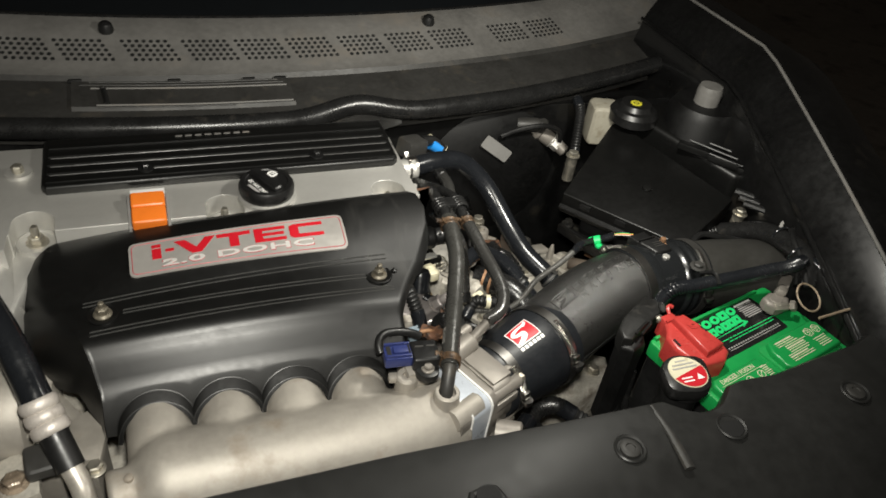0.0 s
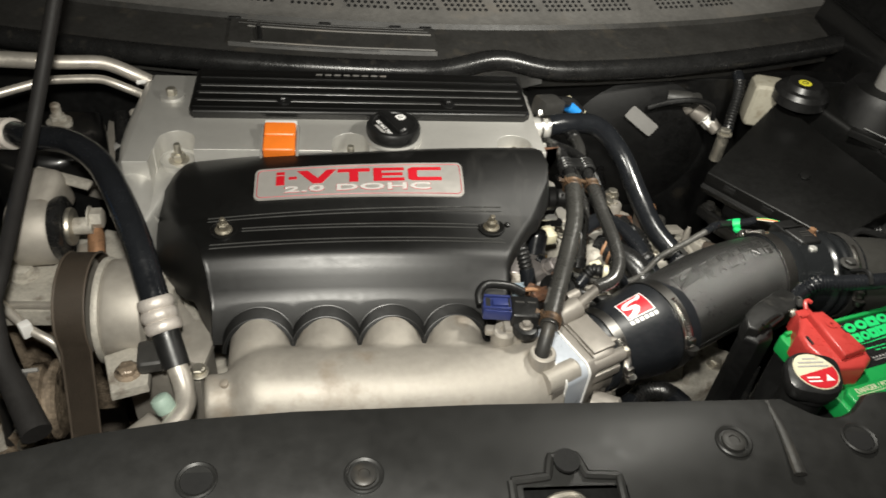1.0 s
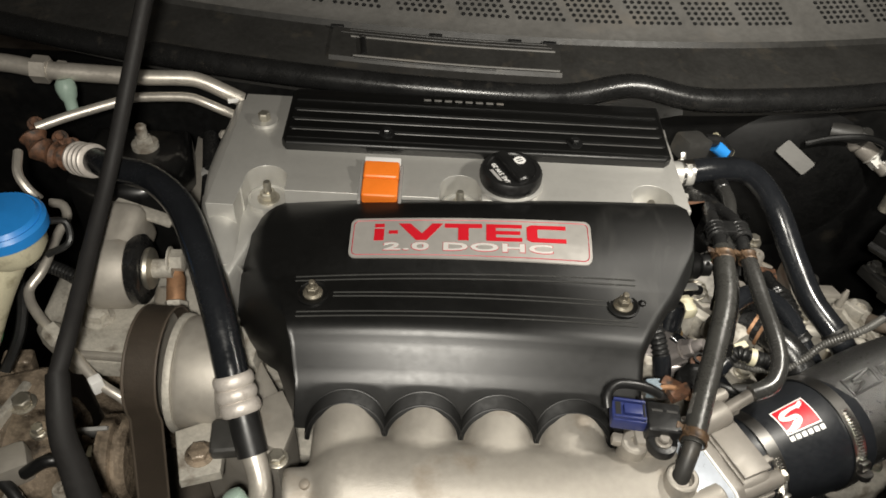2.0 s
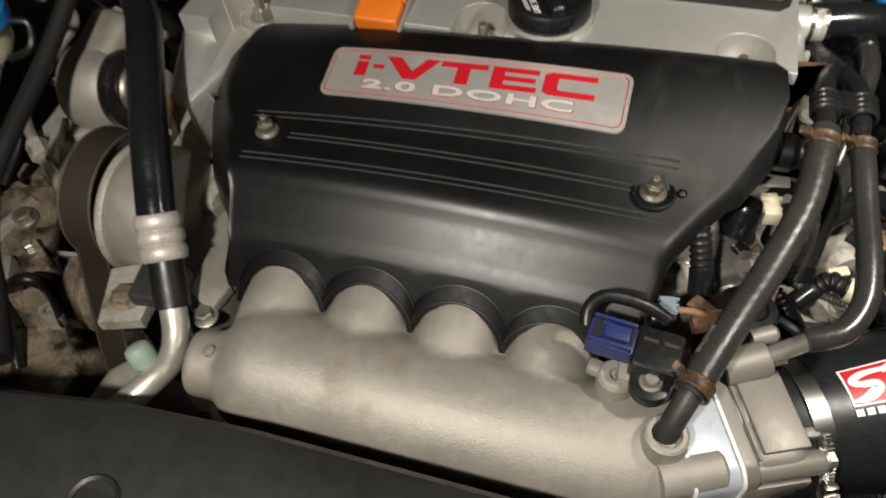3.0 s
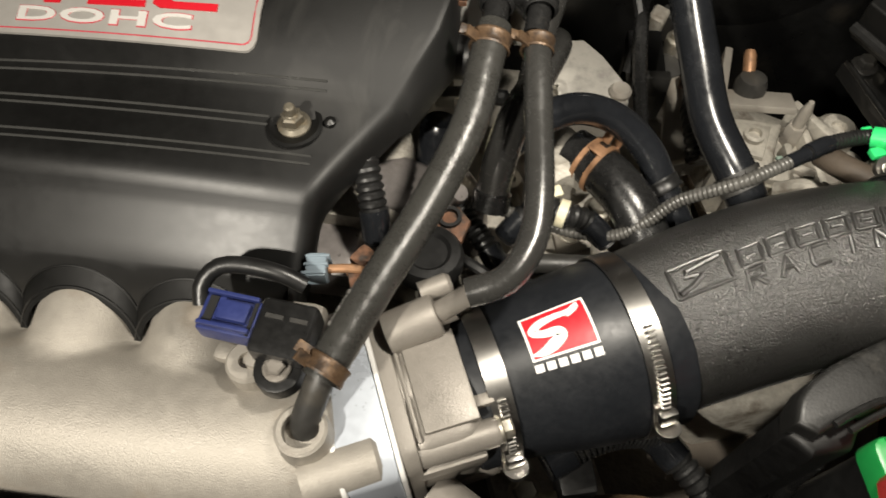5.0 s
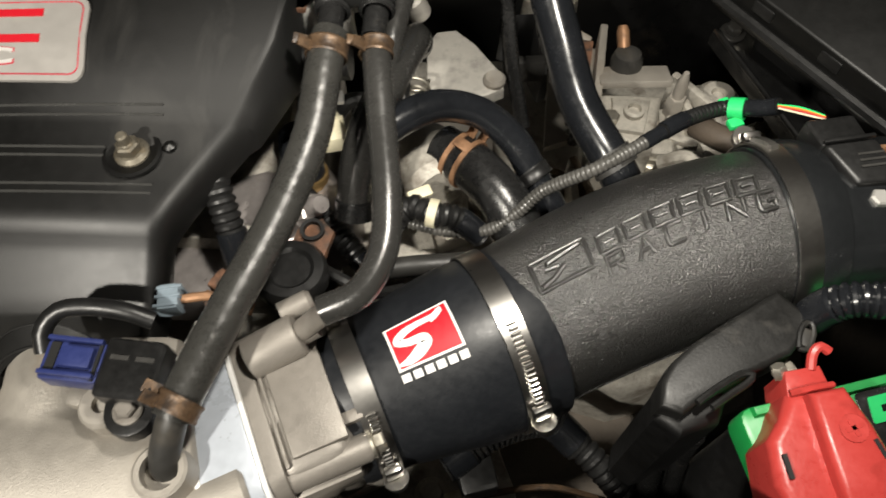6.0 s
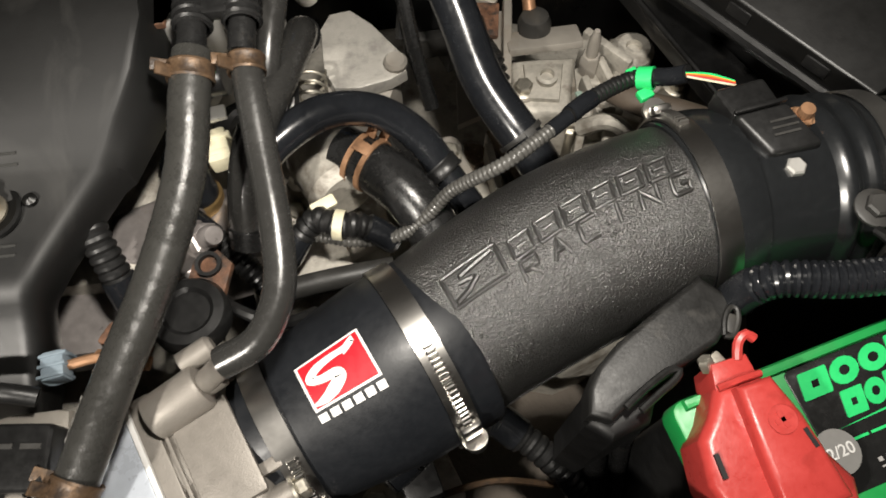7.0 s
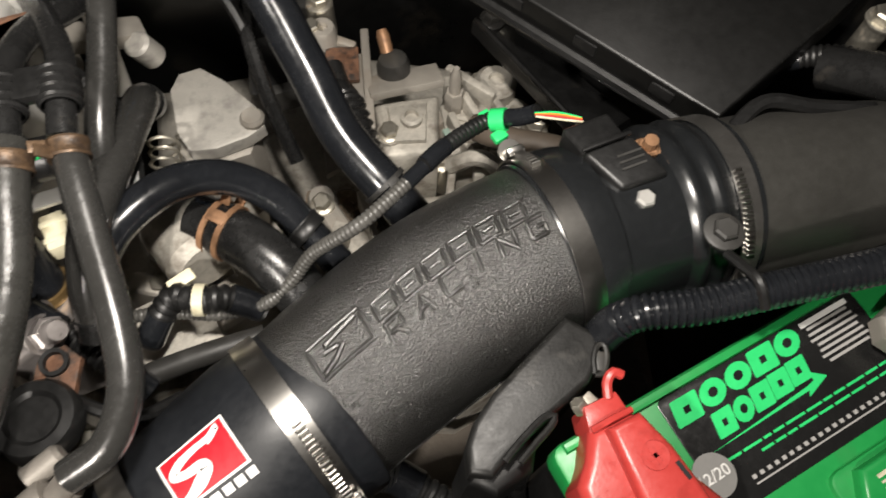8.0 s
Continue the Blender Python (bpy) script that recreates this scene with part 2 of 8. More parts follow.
BAND = material("brushed_steel_band", (0.30, 0.29, 0.275), 0.34, 0.92, 0.06, 60, rough_var=0.05)
CHROME = material("polished_steel", (0.48, 0.465, 0.44), 0.29, 1.0, 0.03, 60, rough_var=0.02)
RUST = material("rusty_steel", (0.17, 0.085, 0.05), 0.6, 0.2, 0.5, 120, 0.5, 500, dirt=(0.035, 0.027, 0.022), dirt_amount=0.6, dirt_scale=130)
WIRE = material("dusty_bare_wire", (0.34, 0.27, 0.19), 0.6, 0.2, 0.35, 120, dirt=(0.12, 0.07, 0.04), dirt_amount=0.35, dirt_scale=130)
BRASS = material("tarnished_steel", (0.125, 0.078, 0.045), 0.5, 0.5, 0.4, 90, 0.4, 300, dirt=(0.03, 0.02, 0.014), dirt_amount=0.55, dirt_scale=120)
ALUPIPE = material("brushed_aluminium_pipe", (0.60, 0.56, 0.50), 0.42, 0.65, 0.12, 50, 0.1, 300)
ORANGE = material("orange_plastic", (0.85, 0.20, 0.02), 0.42, 0, 0.08, 40)
BLUE = material("blue_connector_plastic", (0.022, 0.032, 0.125), 0.4, 0, 0.2, 60)
SKY = material("bright_blue_plastic", (0.02, 0.22, 0.62), 0.4, 0, 0.08, 30)
GREEN = material("green_battery_plastic", (0.012, 0.27, 0.060), 0.38, 0, 0.1, 20, dirt=(0.03, 0.22, 0.06), dirt_amount=0.1, dirt_scale=20)
CLIPGREEN = material("bright_green_plastic", (0.02, 0.55, 0.15), 0.4, 0, 0.1, 60)
RED = material("red_plastic", (0.42, 0.042, 0.036), 0.34, 0, 0.12, 30, 0.08, 500, dirt=(0.27, 0.025, 0.02), dirt_amount=0.12, dirt_scale=50)
PAINTRED = material("red_print", (0.50, 0.010, 0.02), 0.4, 0, 0.05, 40)
DEEPRED = material("dark_red_print", (0.42, 0.03, 0.05), 0.45, 0, 0.05, 40)
WHITE = material("white_print", (0.8, 0.79, 0.77), 0.45, 0, 0.04, 40)
BRIGHT = material("bright_metal_print", (0.76, 0.74, 0.71), 0.34, 0.35, 0.04, 40, rough_var=0.03)
BLOTCH = material("blotched_casting", (0.46, 0.44, 0.40), 0.5, 0.3, 0.1, 25, 0.3, 900, dirt=(0.27, 0.255, 0.235), dirt_amount=0.42, dirt_scale=75)
PLATE = material("silver_badge_plate", (0.44, 0.42, 0.395), 0.40, 0.40, 0.08, 15, dirt=(0.4, 0.37, 0.33), dirt_amount=0.08, dirt_scale=25)
CREAM = material("cream_plastic", (0.62, 0.58, 0.42), 0.5, 0, 0.12, 50, dirt=(0.3, 0.26, 0.16), dirt_amount=0.2, dirt_scale=60)
FERRULE = material("matt_crimped_alloy", (0.58, 0.535, 0.49), 0.48, 0.4, 0.15, 60, 0.2, 400, dirt=(0.3, 0.26, 0.22), dirt_amount=0.15, dirt_scale=90)
DUCT = material("plain_duct_plastic", (0.034, 0.033, 0.030), 0.4, 0, 0.15, 20, 0.1, 900, spec=0.7)
TEAL = material("pale_teal_plastic", (0.30, 0.40, 0.34), 0.5, 0, 0.1, 50)
GREYCLIP = material("grey_blue_plastic", (0.2, 0.25, 0.29), 0.45, 0, 0.15, 60)
GASKET = material("pale_blue_spacer", (0.50, 0.54, 0.60), 0.32, 0.2, 0.08, 30)
YELLOW = material("yellow_print", (0.65, 0.6, 0.04), 0.5, 0, 0.05, 40)
STICKER = material("black_glossy_label", (0.012, 0.012, 0.012), 0.25, 0, 0.15, 30)
GREYTXT = material("grey_print", (0.35, 0.34, 0.33), 0.5, 0, 0.05, 40)
BRONZE = material("copper_coloured_metal", (0.36, 0.20, 0.11), 0.5, 0.5, 0.3, 80, dirt=(0.12, 0.06, 0.03), dirt_amount=0.3, dirt_scale=90)
BELT = material("ribbed_rubber_belt", (0.075, 0.058, 0.043), 0.65, 0, 0.2, 40, 0.2, 500)
PAINT = material("black_car_paint", (0.005, 0.005, 0.005), 0.35, 0, 0.3, 12, coat=0.5, dirt=(0.02, 0.0175, 0.014), dirt_amount=0.1, dirt_scale=14)
GROUND = material("stained_concrete", (0.17, 0.145, 0.12), 0.85, 0, 0.3, 3, 0.6, 60, dirt=(0.08, 0.065, 0.05), dirt_amount=0.3, dirt_scale=6, bump_dist=0.004)
GLASS = material("dark_tinted_glass", (0.006, 0.007, 0.008), 0.06, 0, 0.1, 5)
GREYCAP = material("grey_rubber_cap", (0.24, 0.235, 0.225), 0.6, 0, 0.1, 40)
METER = material("moulded_black_plastic", (0.011, 0.012, 0.013), 0.24, 0, 0.15, 30, spec=0.8, rough_var=0.04)
LOOM = material("dusty_grey_loom", (0.065, 0.063, 0.058), 0.34, 0, 0.3, 50)
BOOSTER = material("matt_black_paint", (0.0022, 0.0022, 0.0022), 0.55, 0, 0.3, 20)
TANK = material("aged_white_plastic", (0.33, 0.31, 0.25), 0.5, 0, 0.15, 30, dirt=(0.2, 0.17, 0.12), dirt_amount=0.2, dirt_scale=40)
OILY = material("oily_grimy_casting", (0.27, 0.215, 0.16), 0.26, 0.2, 0.5, 30, 0.3, 160, dirt=(0.035, 0.027, 0.02), dirt_amount=0.55, dirt_scale=38, bump_dist=0.003)
INK = material("dark_void_plastic", (0.006, 0.006, 0.006), 0.7, 0, 0.1, 40)



def scuff(mat, centre, reach, turn):
    """Rubbed pale streaks round one place."""
    nt = mat.node_tree
    bsdf = nt.nodes["Principled BSDF"]
    geo = nt.nodes.new("ShaderNodeNewGeometry")
    far = nt.nodes.new("ShaderNodeVectorMath")
    far.operation = "DISTANCE"
    far.inputs[1].default_value = centre
    nt.links.new(geo.outputs["Position"], far.inputs[0])
    near = nt.nodes.new("ShaderNodeMapRange")
    near.inputs[1].default_value, near.inputs[2].default_value = reach, reach * 0.2
    nt.links.new(far.outputs["Value"], near.inputs[0])
    turned = nt.nodes.new("ShaderNodeMapping")
    turned.inputs["Rotation"].default_value = (0, 0, radians(turn))
    turned.inputs["Scale"].default_value = (26, 15, 20)
    nt.links.new(geo.outputs["Position"], turned.inputs["Vector"])
    streak = nt.nodes.new("ShaderNodeTexNoise")
    streak.inputs["Scale"].default_value, streak.inputs["Detail"].default_value, streak.inputs["Distortion"].default_value = 1.0, 6, 1.4
    nt.links.new(turned.outputs[0], streak.inputs["Vector"])
    cut = nt.nodes.new("ShaderNodeMapRange")
    cut.inputs[1].default_value, cut.inputs[2].default_value = 0.54, 0.78
    nt.links.new(streak.outputs["Fac"], cut.inputs[0])
    both = nt.nodes.new("ShaderNodeMath")
    both.operation = "MULTIPLY"
    nt.links.new(near.outputs[0], both.inputs[0])
    nt.links.new(cut.outputs[0], both.inputs[1])
    over = nt.nodes.new("ShaderNodeMix")
    over.data_type = "RGBA"
    nt.links.new(both.outputs[0], over.inputs[0])
    nt.links.new(bsdf.inputs["Base Color"].links[0].from_socket, over.inputs[6])
    over.inputs[7].default_value = (0.030, 0.029, 0.027, 1)
    nt.links.new(over.outputs[2], bsdf.inputs["Base Color"])
    # rubbed plastic is duller than the rest
    dull = nt.nodes.new("ShaderNodeMix")
    nt.links.new(near.outputs[0], dull.inputs[0])
    nt.links.new(bsdf.inputs["Roughness"].links[0].from_socket, dull.inputs[2])
    dull.inputs[3].default_value = 0.62
    nt.links.new(dull.outputs[0], bsdf.inputs["Roughness"])


scuff(SHELL, (0.182, 0.612, 0.866), 0.105, 35)

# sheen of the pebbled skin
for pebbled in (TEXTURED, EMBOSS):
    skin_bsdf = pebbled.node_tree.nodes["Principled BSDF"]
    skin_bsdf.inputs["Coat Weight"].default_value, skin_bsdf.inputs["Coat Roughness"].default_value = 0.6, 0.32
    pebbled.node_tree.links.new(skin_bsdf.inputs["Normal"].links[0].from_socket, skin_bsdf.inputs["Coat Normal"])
# ---- ground and the bay of the car ----
def ground_sheet():
    bm = bmesh.new()
    bmesh.ops.create_grid(bm, x_segments=40, y_segments=40, size=40)
    return tagged(link_mesh("ground", bm, GROUND), "stained brown-grey concrete floor under the car", "ground", kind="structure")


ground_sheet()


def bow(x):
    """How far the windscreen's foot bends back at x."""
    return 0.25 * (x - 0.08) ** 2


COWL_PROFILE = [(0.880, 0.880), (0.905, 0.884), (0.945, 0.890), (0.962, 0.893), (0.966, 0.899), (0.988, 0.901), (1.024, 0.921), (1.05, 0.931), (1.068, 0.934)]


def cowl_z(y, x):
    y -= bow(x)
    for (a, za), (b, zb) in zip(COWL_PROFILE, COWL_PROFILE[1:]):
        if y <= b:
            return za + (zb - za) * max(0, y - a) / (b - a)
    return COWL_PROFILE[-1][1]


def build_cowl():
    cowl = thing("cowl", (0.1, 1.0, 0.87), "dusty grey plastic cowl with perforated grille below the windscreen", "cowl")
    xs = [-0.85 + 1.75 * i / 70 for i in range(71)]
    prof = [(0.882, 0.85)] + COWL_PROFILE + [(1.070, 0.86)]
    for label, span, mat in (("front_apron", prof[:6], DUST), ("grille_panel", prof[5:], COWL)):
        bm = bmesh.new()
        rows = [[bm.verts.new((x, y + bow(x), z + 0.02 * max(0, abs(x - 0.1) - 0.45))) for x in xs] for y, z in span]
        for a, b in zip(rows, rows[1:]):
            for i in range(len(xs) - 1):
                bm.faces.new((a[i], a[i + 1], b[i + 1], b[i]))
        part(label, bm, mat, cowl)
    # the perforated fields
    holes = bmesh.new()
    for x0 in (-0.430, -0.360, -0.290, -0.212, -0.142, -0.062, 0.013, 0.081, 0.150, 0.224, 0.296, 0.366, 0.470, 0.540):
        for r in range(5):
            for c in range(7):
                x = x0 - 0.011 + c * 0.0088 - r * 0.0036
                y = 0.9975 + bow(x) + r * 0.0063
                z = cowl_z(y, x) + 0.02 * max(0, abs(x - 0.1) - 0.45) + 0.0004
                ring = [holes.verts.new((x + 0.0029 * math.cos(a), y + 0.0025 * math.sin(a), z + 0.0025 * math.sin(a) * 0.55)) for a in (0.0, 1.05, 2.1, 3.14, 4.19, 5.24)]
                holes.faces.new(ring)
    part("perforation", holes, INK, cowl, "rows of small dark vent holes", kind="stuff")
    # raised access panel with two bright ridges
    def on(x, y, dz=0.0):
        return Vector((x, y + bow(x), cowl_z(y + bow(x), x) + dz))
    bm = bmesh.new()
    vs = []
    for y in (0.902, 0.905, 0.956, 0.960):
        vs.append([bm.verts.new(on(-0.150 + 0.265 * i / 20, y, 0.004 if 0.903 < y < 0.958 else 0.0)) for i in range(21)])
    for a, b in zip(vs, vs[1:]):
        for i in range(20):
            bm.faces.new((a[i], a[i + 1], b[i + 1], b[i]))
    panel = part("access_panel", bm, DUST, cowl)
    for y, x0, x1, thick in ((0.9070, -0.122, 0.112, 0.0013), (0.9030, -0.120, 0.040, 0.0008), (0.9410, -0.128, 0.109, 0.0014), (0.9475, -0.140, 0.106, 0.0009), (0.9530, -0.130, 0.100, 0.0008)):
        part("ridge", tube([on(x0, y, 0.0045), on((x0 + x1) / 2, y, 0.0045), on(x1, y, 0.0045)], thick, 0.02, 6), COWL if thick > 0.00125 else DUST, panel)
    for x in (-0.146, -0.030, 0.063, 0.104):
        part("catch", moved(box(0.016, 0.005, 0.005, 0.0015), Matrix.Translation(on(x, 0.958, 0.003))), BLACK, panel)
    part("pin", tube([on(-0.114, 0.937, 0.006), on(-0.112, 0.925, 0.007), on(-0.110, 0.908, 0.006)], 0.0034, 0.01, 10), BLACK, panel)
    part("pin_head", lathe([(0.0035, 0), (0.004, 0.002), (0.002, 0.004)], 12, Matrix.Translation(on(-0.114, 0.938, 0.006))), DUST, panel)
    for x in (-0.105, 0.345):
        part("retainer", lathe([(0.009, 0), (0.010, 0.004), (0.008, 0.012), (0.004, 0.015)], 12, Matrix.Translation((x, 1.040 + bow(x), 0.925))), BLACK, cowl)
    # rubber seal with its dip in the middle
    def seal(x):
        hump = math.exp(-((x - 0.19) / 0.05) ** 2)
        return Vector((x, 0.870 + bow(x) + 0.008 * hump, 0.878 + 0.013 * hump + 0.03 * max(0, x - 0.42)))
    gasket = thing("cowl_seal", (0.01, 0.87, 0.865), "soft black rubber seal along the cowl edge with a hump", "seal")
    run = [seal(-0.8 + 1.62 * i / 120) for i in range(121)]
    part("bulb", sweep(run, 0.0135, 14), RUBBER, gasket)
    part("grip_lip", sweep([p + Vector((0, 0.012, -0.009)) for p in run], 0.006, 8), RUBBER, gasket)
    lip = [(0.13 + 0.12 * i / 12) for i in range(13)]
    bm = bmesh.new()
    a = [bm.verts.new((x, 0.868, 0.866 - 0.012 * math.sin(math.pi * i / 12))) for i, x in enumerate(lip)]
    b = [bm.verts.new((x, 0.874, 0.872 + 0.020 * math.sin(math.pi * i / 12))) for i, x in enumerate(lip)]
    for i in range(12):
        bm.faces.new((a[i], a[i + 1], b[i + 1], b[i]))
    bmesh.ops.solidify(bm, geom=bm.faces[:], thickness=0.002)
    stay = thing("seal_stay", (-0.098, 0.865, 0.845), "small bright steel stay with a grey block under the seal", "bracket")
    part("stem", tube([(-0.112, 0.858, 0.842), (-0.100, 0.862, 0.856), (-0.090, 0.864, 0.868)], 0.0026, 0.006, 8), STEEL, stay)
    part("block", moved(box(0.020, 0.010, 0.010, 0.002), pose(-0.118, 0.857, 0.838, 0, 0, 8)), COWL, stay)
    single("latch_striker_plate", bm, DUST, "small dusty grey metal plate under the hump of the seal", "bracket")


build_cowl()


def build_body():
    bm = prism([(-0.9, 0.925), (0.9, 0.925), (0.9, 0.96), (-0.9, 0.96)], 0.2, 0.85, 0.003)
    tagged(link_mesh("wall_firewall", bm, PAINT), "black painted firewall behind the engine", "firewall", kind="structure")
    for name, s, cx in (("wall_fender_right", 1, 0.0), ("wall_fender_left", -1, -0.02)):
        # inner fender wall and rolled upper edge, stepping down towards the front
        bm = bmesh.new()
        ys = [0.10 + 0.95 * i / 24 for i in range(25)]

        def edge(y):
            return (0.665 + 0.095 * min(1, max(0, (y - 0.35) / 0.45)), 0.84 + 0.145 * min(1, max(0, (y - 0.33) / 0.47)) ** 0.8)
        prof = []
        for y in ys:
            ex, ez = edge(y)
            prof.append([(ex - 0.045, 0.30), (ex - 0.04, ez - 0.09), (ex - 0.03, ez - 0.045), (ex - 0.012, ez - 0.014), (ex, ez), (ex + 0.012, ez + 0.002), (ex + 0.02, ez - 0.012), (ex + 0.06, ez - 0.006),
                         (ex + 0.12, ez - 0.03), (ex + 0.16, ez - 0.12), (ex + 0.165, 0.30)])
        rows = [[bm.verts.new((cx + s * x, y, z)) for x, z in r] for y, r in zip(ys, prof)]
        for a, b in zip(rows, rows[1:]):
            for i in range(len(a) - 1):
                bm.faces.new((a[i], a[i + 1], b[i + 1], b[i]))
        wall = tagged(link_mesh(name, bm, PAINT), "glossy black painted inner fender with rolled edge", "fender", kind="structure")
        # grey tube along the fold imitates the highlight on the rolled edge
        glint_run = [Vector((cx + s * (edge(y)[0] + 0.002), y, edge(y)[1] + 0.002)) for y in ys if y > 0.30]
        part("edge_seam", sweep(glint_run, 0.0022, 8), COWL, wall, "pale line painted as the glint of the rolled edge")
        lower = [Vector((cx + s * (edge(y)[0] - 0.036), y, edge(y)[1] - 0.052)) for y in ys if y > 0.30]
        part("seam_line", sweep(lower, 0.003, 8), PAINT, wall)
    bm = prism([(-0.7, 0.30), (0.7, 0.30), (0.7, 0.345), (-0.7, 0.345)], 0.25, 0.82, 0.004)
    tagged(link_mesh("wall_front", bm, BLACK), "black radiator support at the front of the bay", "radiator support", kind="structure")
    bm = bmesh.new()
    ys = [(1.078, 0.930), (1.5, 1.145), (1.9, 1.345)]
    rows = [[bm.verts.new((x, y + bow(x), z)) for x in [-0.7 + 1.5 * i / 20 for i in range(21)]] for y, z in ys]
    for a, b in zip(rows, rows[1:]):
        for i in range(20):
            bm.faces.new((a[i], a[i + 1], b[i + 1], b[i]))
    tagged(link_mesh("window_windscreen", bm, GLASS), "dark windscreen glass rising behind the cowl", "windscreen", kind="structure")
    run = [Vector((x, 1.073 + bow(x), 0.930)) for x in [-0.7 + 1.5 * i / 60 for i in range(61)]]
    tagged(link_mesh("trim_windscreen", sweep(run, 0.006, 10), RUBBER), "black rubber moulding along the foot of the windscreen", "moulding", kind="structure")


build_body()


# ---- plastic cover over the radiator support ----
def build_front_panel():
    panel = thing("radiator_cover", (0.15, 0.25, 0.82), "scuffed matt black plastic cover over the radiator support", "panel")
    edge = [(-0.68, 0.33), (-0.42, 0.345), (-0.30, 0.352), (-0.245, 0.362), (-0.2, 0.374), (-0.13, 0.384), (-0.05, 0.388), (0.1, 0.388), (0.25, 0.384), (0.36, 0.382), (0.372, 0.372), (0.385, 0.362), (0.405, 0.360), (0.425, 0.368),
            (0.437, 0.382), (0.46, 0.386), (0.5, 0.384), (0.56, 0.392), (0.62, 0.398), (0.66, 0.41), (0.70, 0.40)]

    def back(x):
        for (a, ya), (b, yb) in zip(edge, edge[1:]):
            if x <= b:
                return ya + (yb - ya) * (x - a) / (b - a)
        return edge[-1][1]
    bm = bmesh.new()
    xs = [-0.68 + 1.38 * i / 138 for i in range(139)]

    def top(x, y):
        bulge = 0.006 * math.exp(-((x - 0.16) / 0.13) ** 2) * min(1, max(0, (0.39 - y) / 0.08))
        return 0.8345 + bulge - 1.7 * max(0, 0.365 - y) ** 2 + 0.008 * max(0, abs(x - 0.1) - 0.42)
    rows = []
    for k, (f, dz) in enumerate([(0, -0.03), (0, -0.006), (0.004, -0.001), (0.010, 0), (0.03, 0), (0.06, 0), (0.08, 0), (0.1, 0), (0.14, 0), (0.2, 0), (0.27, 0)]):
        rows.append([bm.verts.new((x, back(x) - f, top(x, back(x) - f) + dz)) for x in xs])
    skip = {(r, i) for r in (6, 7) for i in range(len(xs)) if 0.115 < xs[i] < 0.19}
    for r, (a, b) in enumerate(zip(rows, rows[1:])):
        for i in range(len(xs) - 1):
            if (r, i) not in skip:
                bm.faces.new((a[i], a[i + 1], b[i + 1], b[i]))
    part("sheet", bm, PANEL, panel)
    # raised rim round the catch opening
    rim = [(0.112, 0.312), (0.112, 0.272), (0.195, 0.272), (0.195, 0.312), (0.170, 0.314), (0.165, 0.33), (0.145, 0.33), (0.140, 0.314), (0.112, 0.312)]
    line = []
    for a, b in zip(rim, rim[1:]):
        for k in range(8):
            x, y = a[0] + (b[0] - a[0]) * k / 8, a[1] + (b[1] - a[1]) * k / 8
            line.append(Vector((x, y, top(x, y) + 0.001)))
    line.append(line[0])
    part("opening_rim", sweep(line, 0.0035, 8), PANEL, panel)
    part("recess_floor", moved(box(0.088, 0.05, 0.004), Matrix.Translation((0.153, 0.29, 0.808))), INK, panel)
    part("recess_finger", lathe([(0.010, 0), (0.0102, 0.003)], 16, Matrix.Translation((0.155, 0.322, 0.8425))), INK, panel)
    latch = thing("bonnet_catch", (0.153, 0.285, 0.81), "worn bronze-coloured metal bonnet catch in its opening", "catch")
    part("plate", moved(box(0.055, 0.03, 0.010, 0.003), pose(0.153, 0.282, 0.822, 0, 0, 4)), BRONZE, latch)
    part("hook", tube([(0.135, 0.29, 0.824), (0.14, 0.297, 0.832), (0.158, 0.298, 0.834), (0.168, 0.29, 0.828)], 0.004, 0.004, 8), STEEL, latch)
    part("pivot", hexagon(0.006, 0.006, Matrix.Translation((0.172, 0.283, 0.827)), 0.008), STEEL, latch)
    # diagonal strengthening rib
    # lighter colour than the sheet paints the light the rib catches
    part("rib", tube([(0.347, 0.377, 0.8325), (0.345, 0.345, 0.8350), (0.341, 0.306, 0.8345)], lambda i, n: 0.0032 + 0.0022 * i / n, 0.006, 10, flat=0.6), DUST, panel)
    return top


FRONT_TOP = build_front_panel()


def push_clip(x, y, open_middle):
    clip = thing("push_clip", (x, y, FRONT_TOP(x, y)), "black plastic push clip in a round recess" if not open_middle else "black plastic ring clip round an empty hole",
                 "clip", "clips of the radiator cover")
    m = Matrix.Translation((x, y, FRONT_TOP(x, y)))
    part("ring", lathe([(0.0145, -0.001), (0.0150, 0.0012), (0.0138, 0.0022), (0.0118, 0.0012), (0.0112, -0.001)], 24, m, cap=False), PANEL, clip)
    if open_middle:
        part("hole", lathe([(0.0112, 0.0004), (0.002, 0.0002)], 20, m), INK, clip)
    else:
        part("head", lathe([(0.0095, 0), (0.0095, 0.002), (0.008, 0.003), (0.0045, 0.003), (0.004, 0.0018)], 20, m), DUST, clip)


for cx, cy, hollow in ((-0.115, 0.328, True), (0.004, 0.325, False), (0.299, 0.338, False), (0.409, 0.336, True), (0.566, 0.340, False)):
    push_clip(cx, cy, hollow)


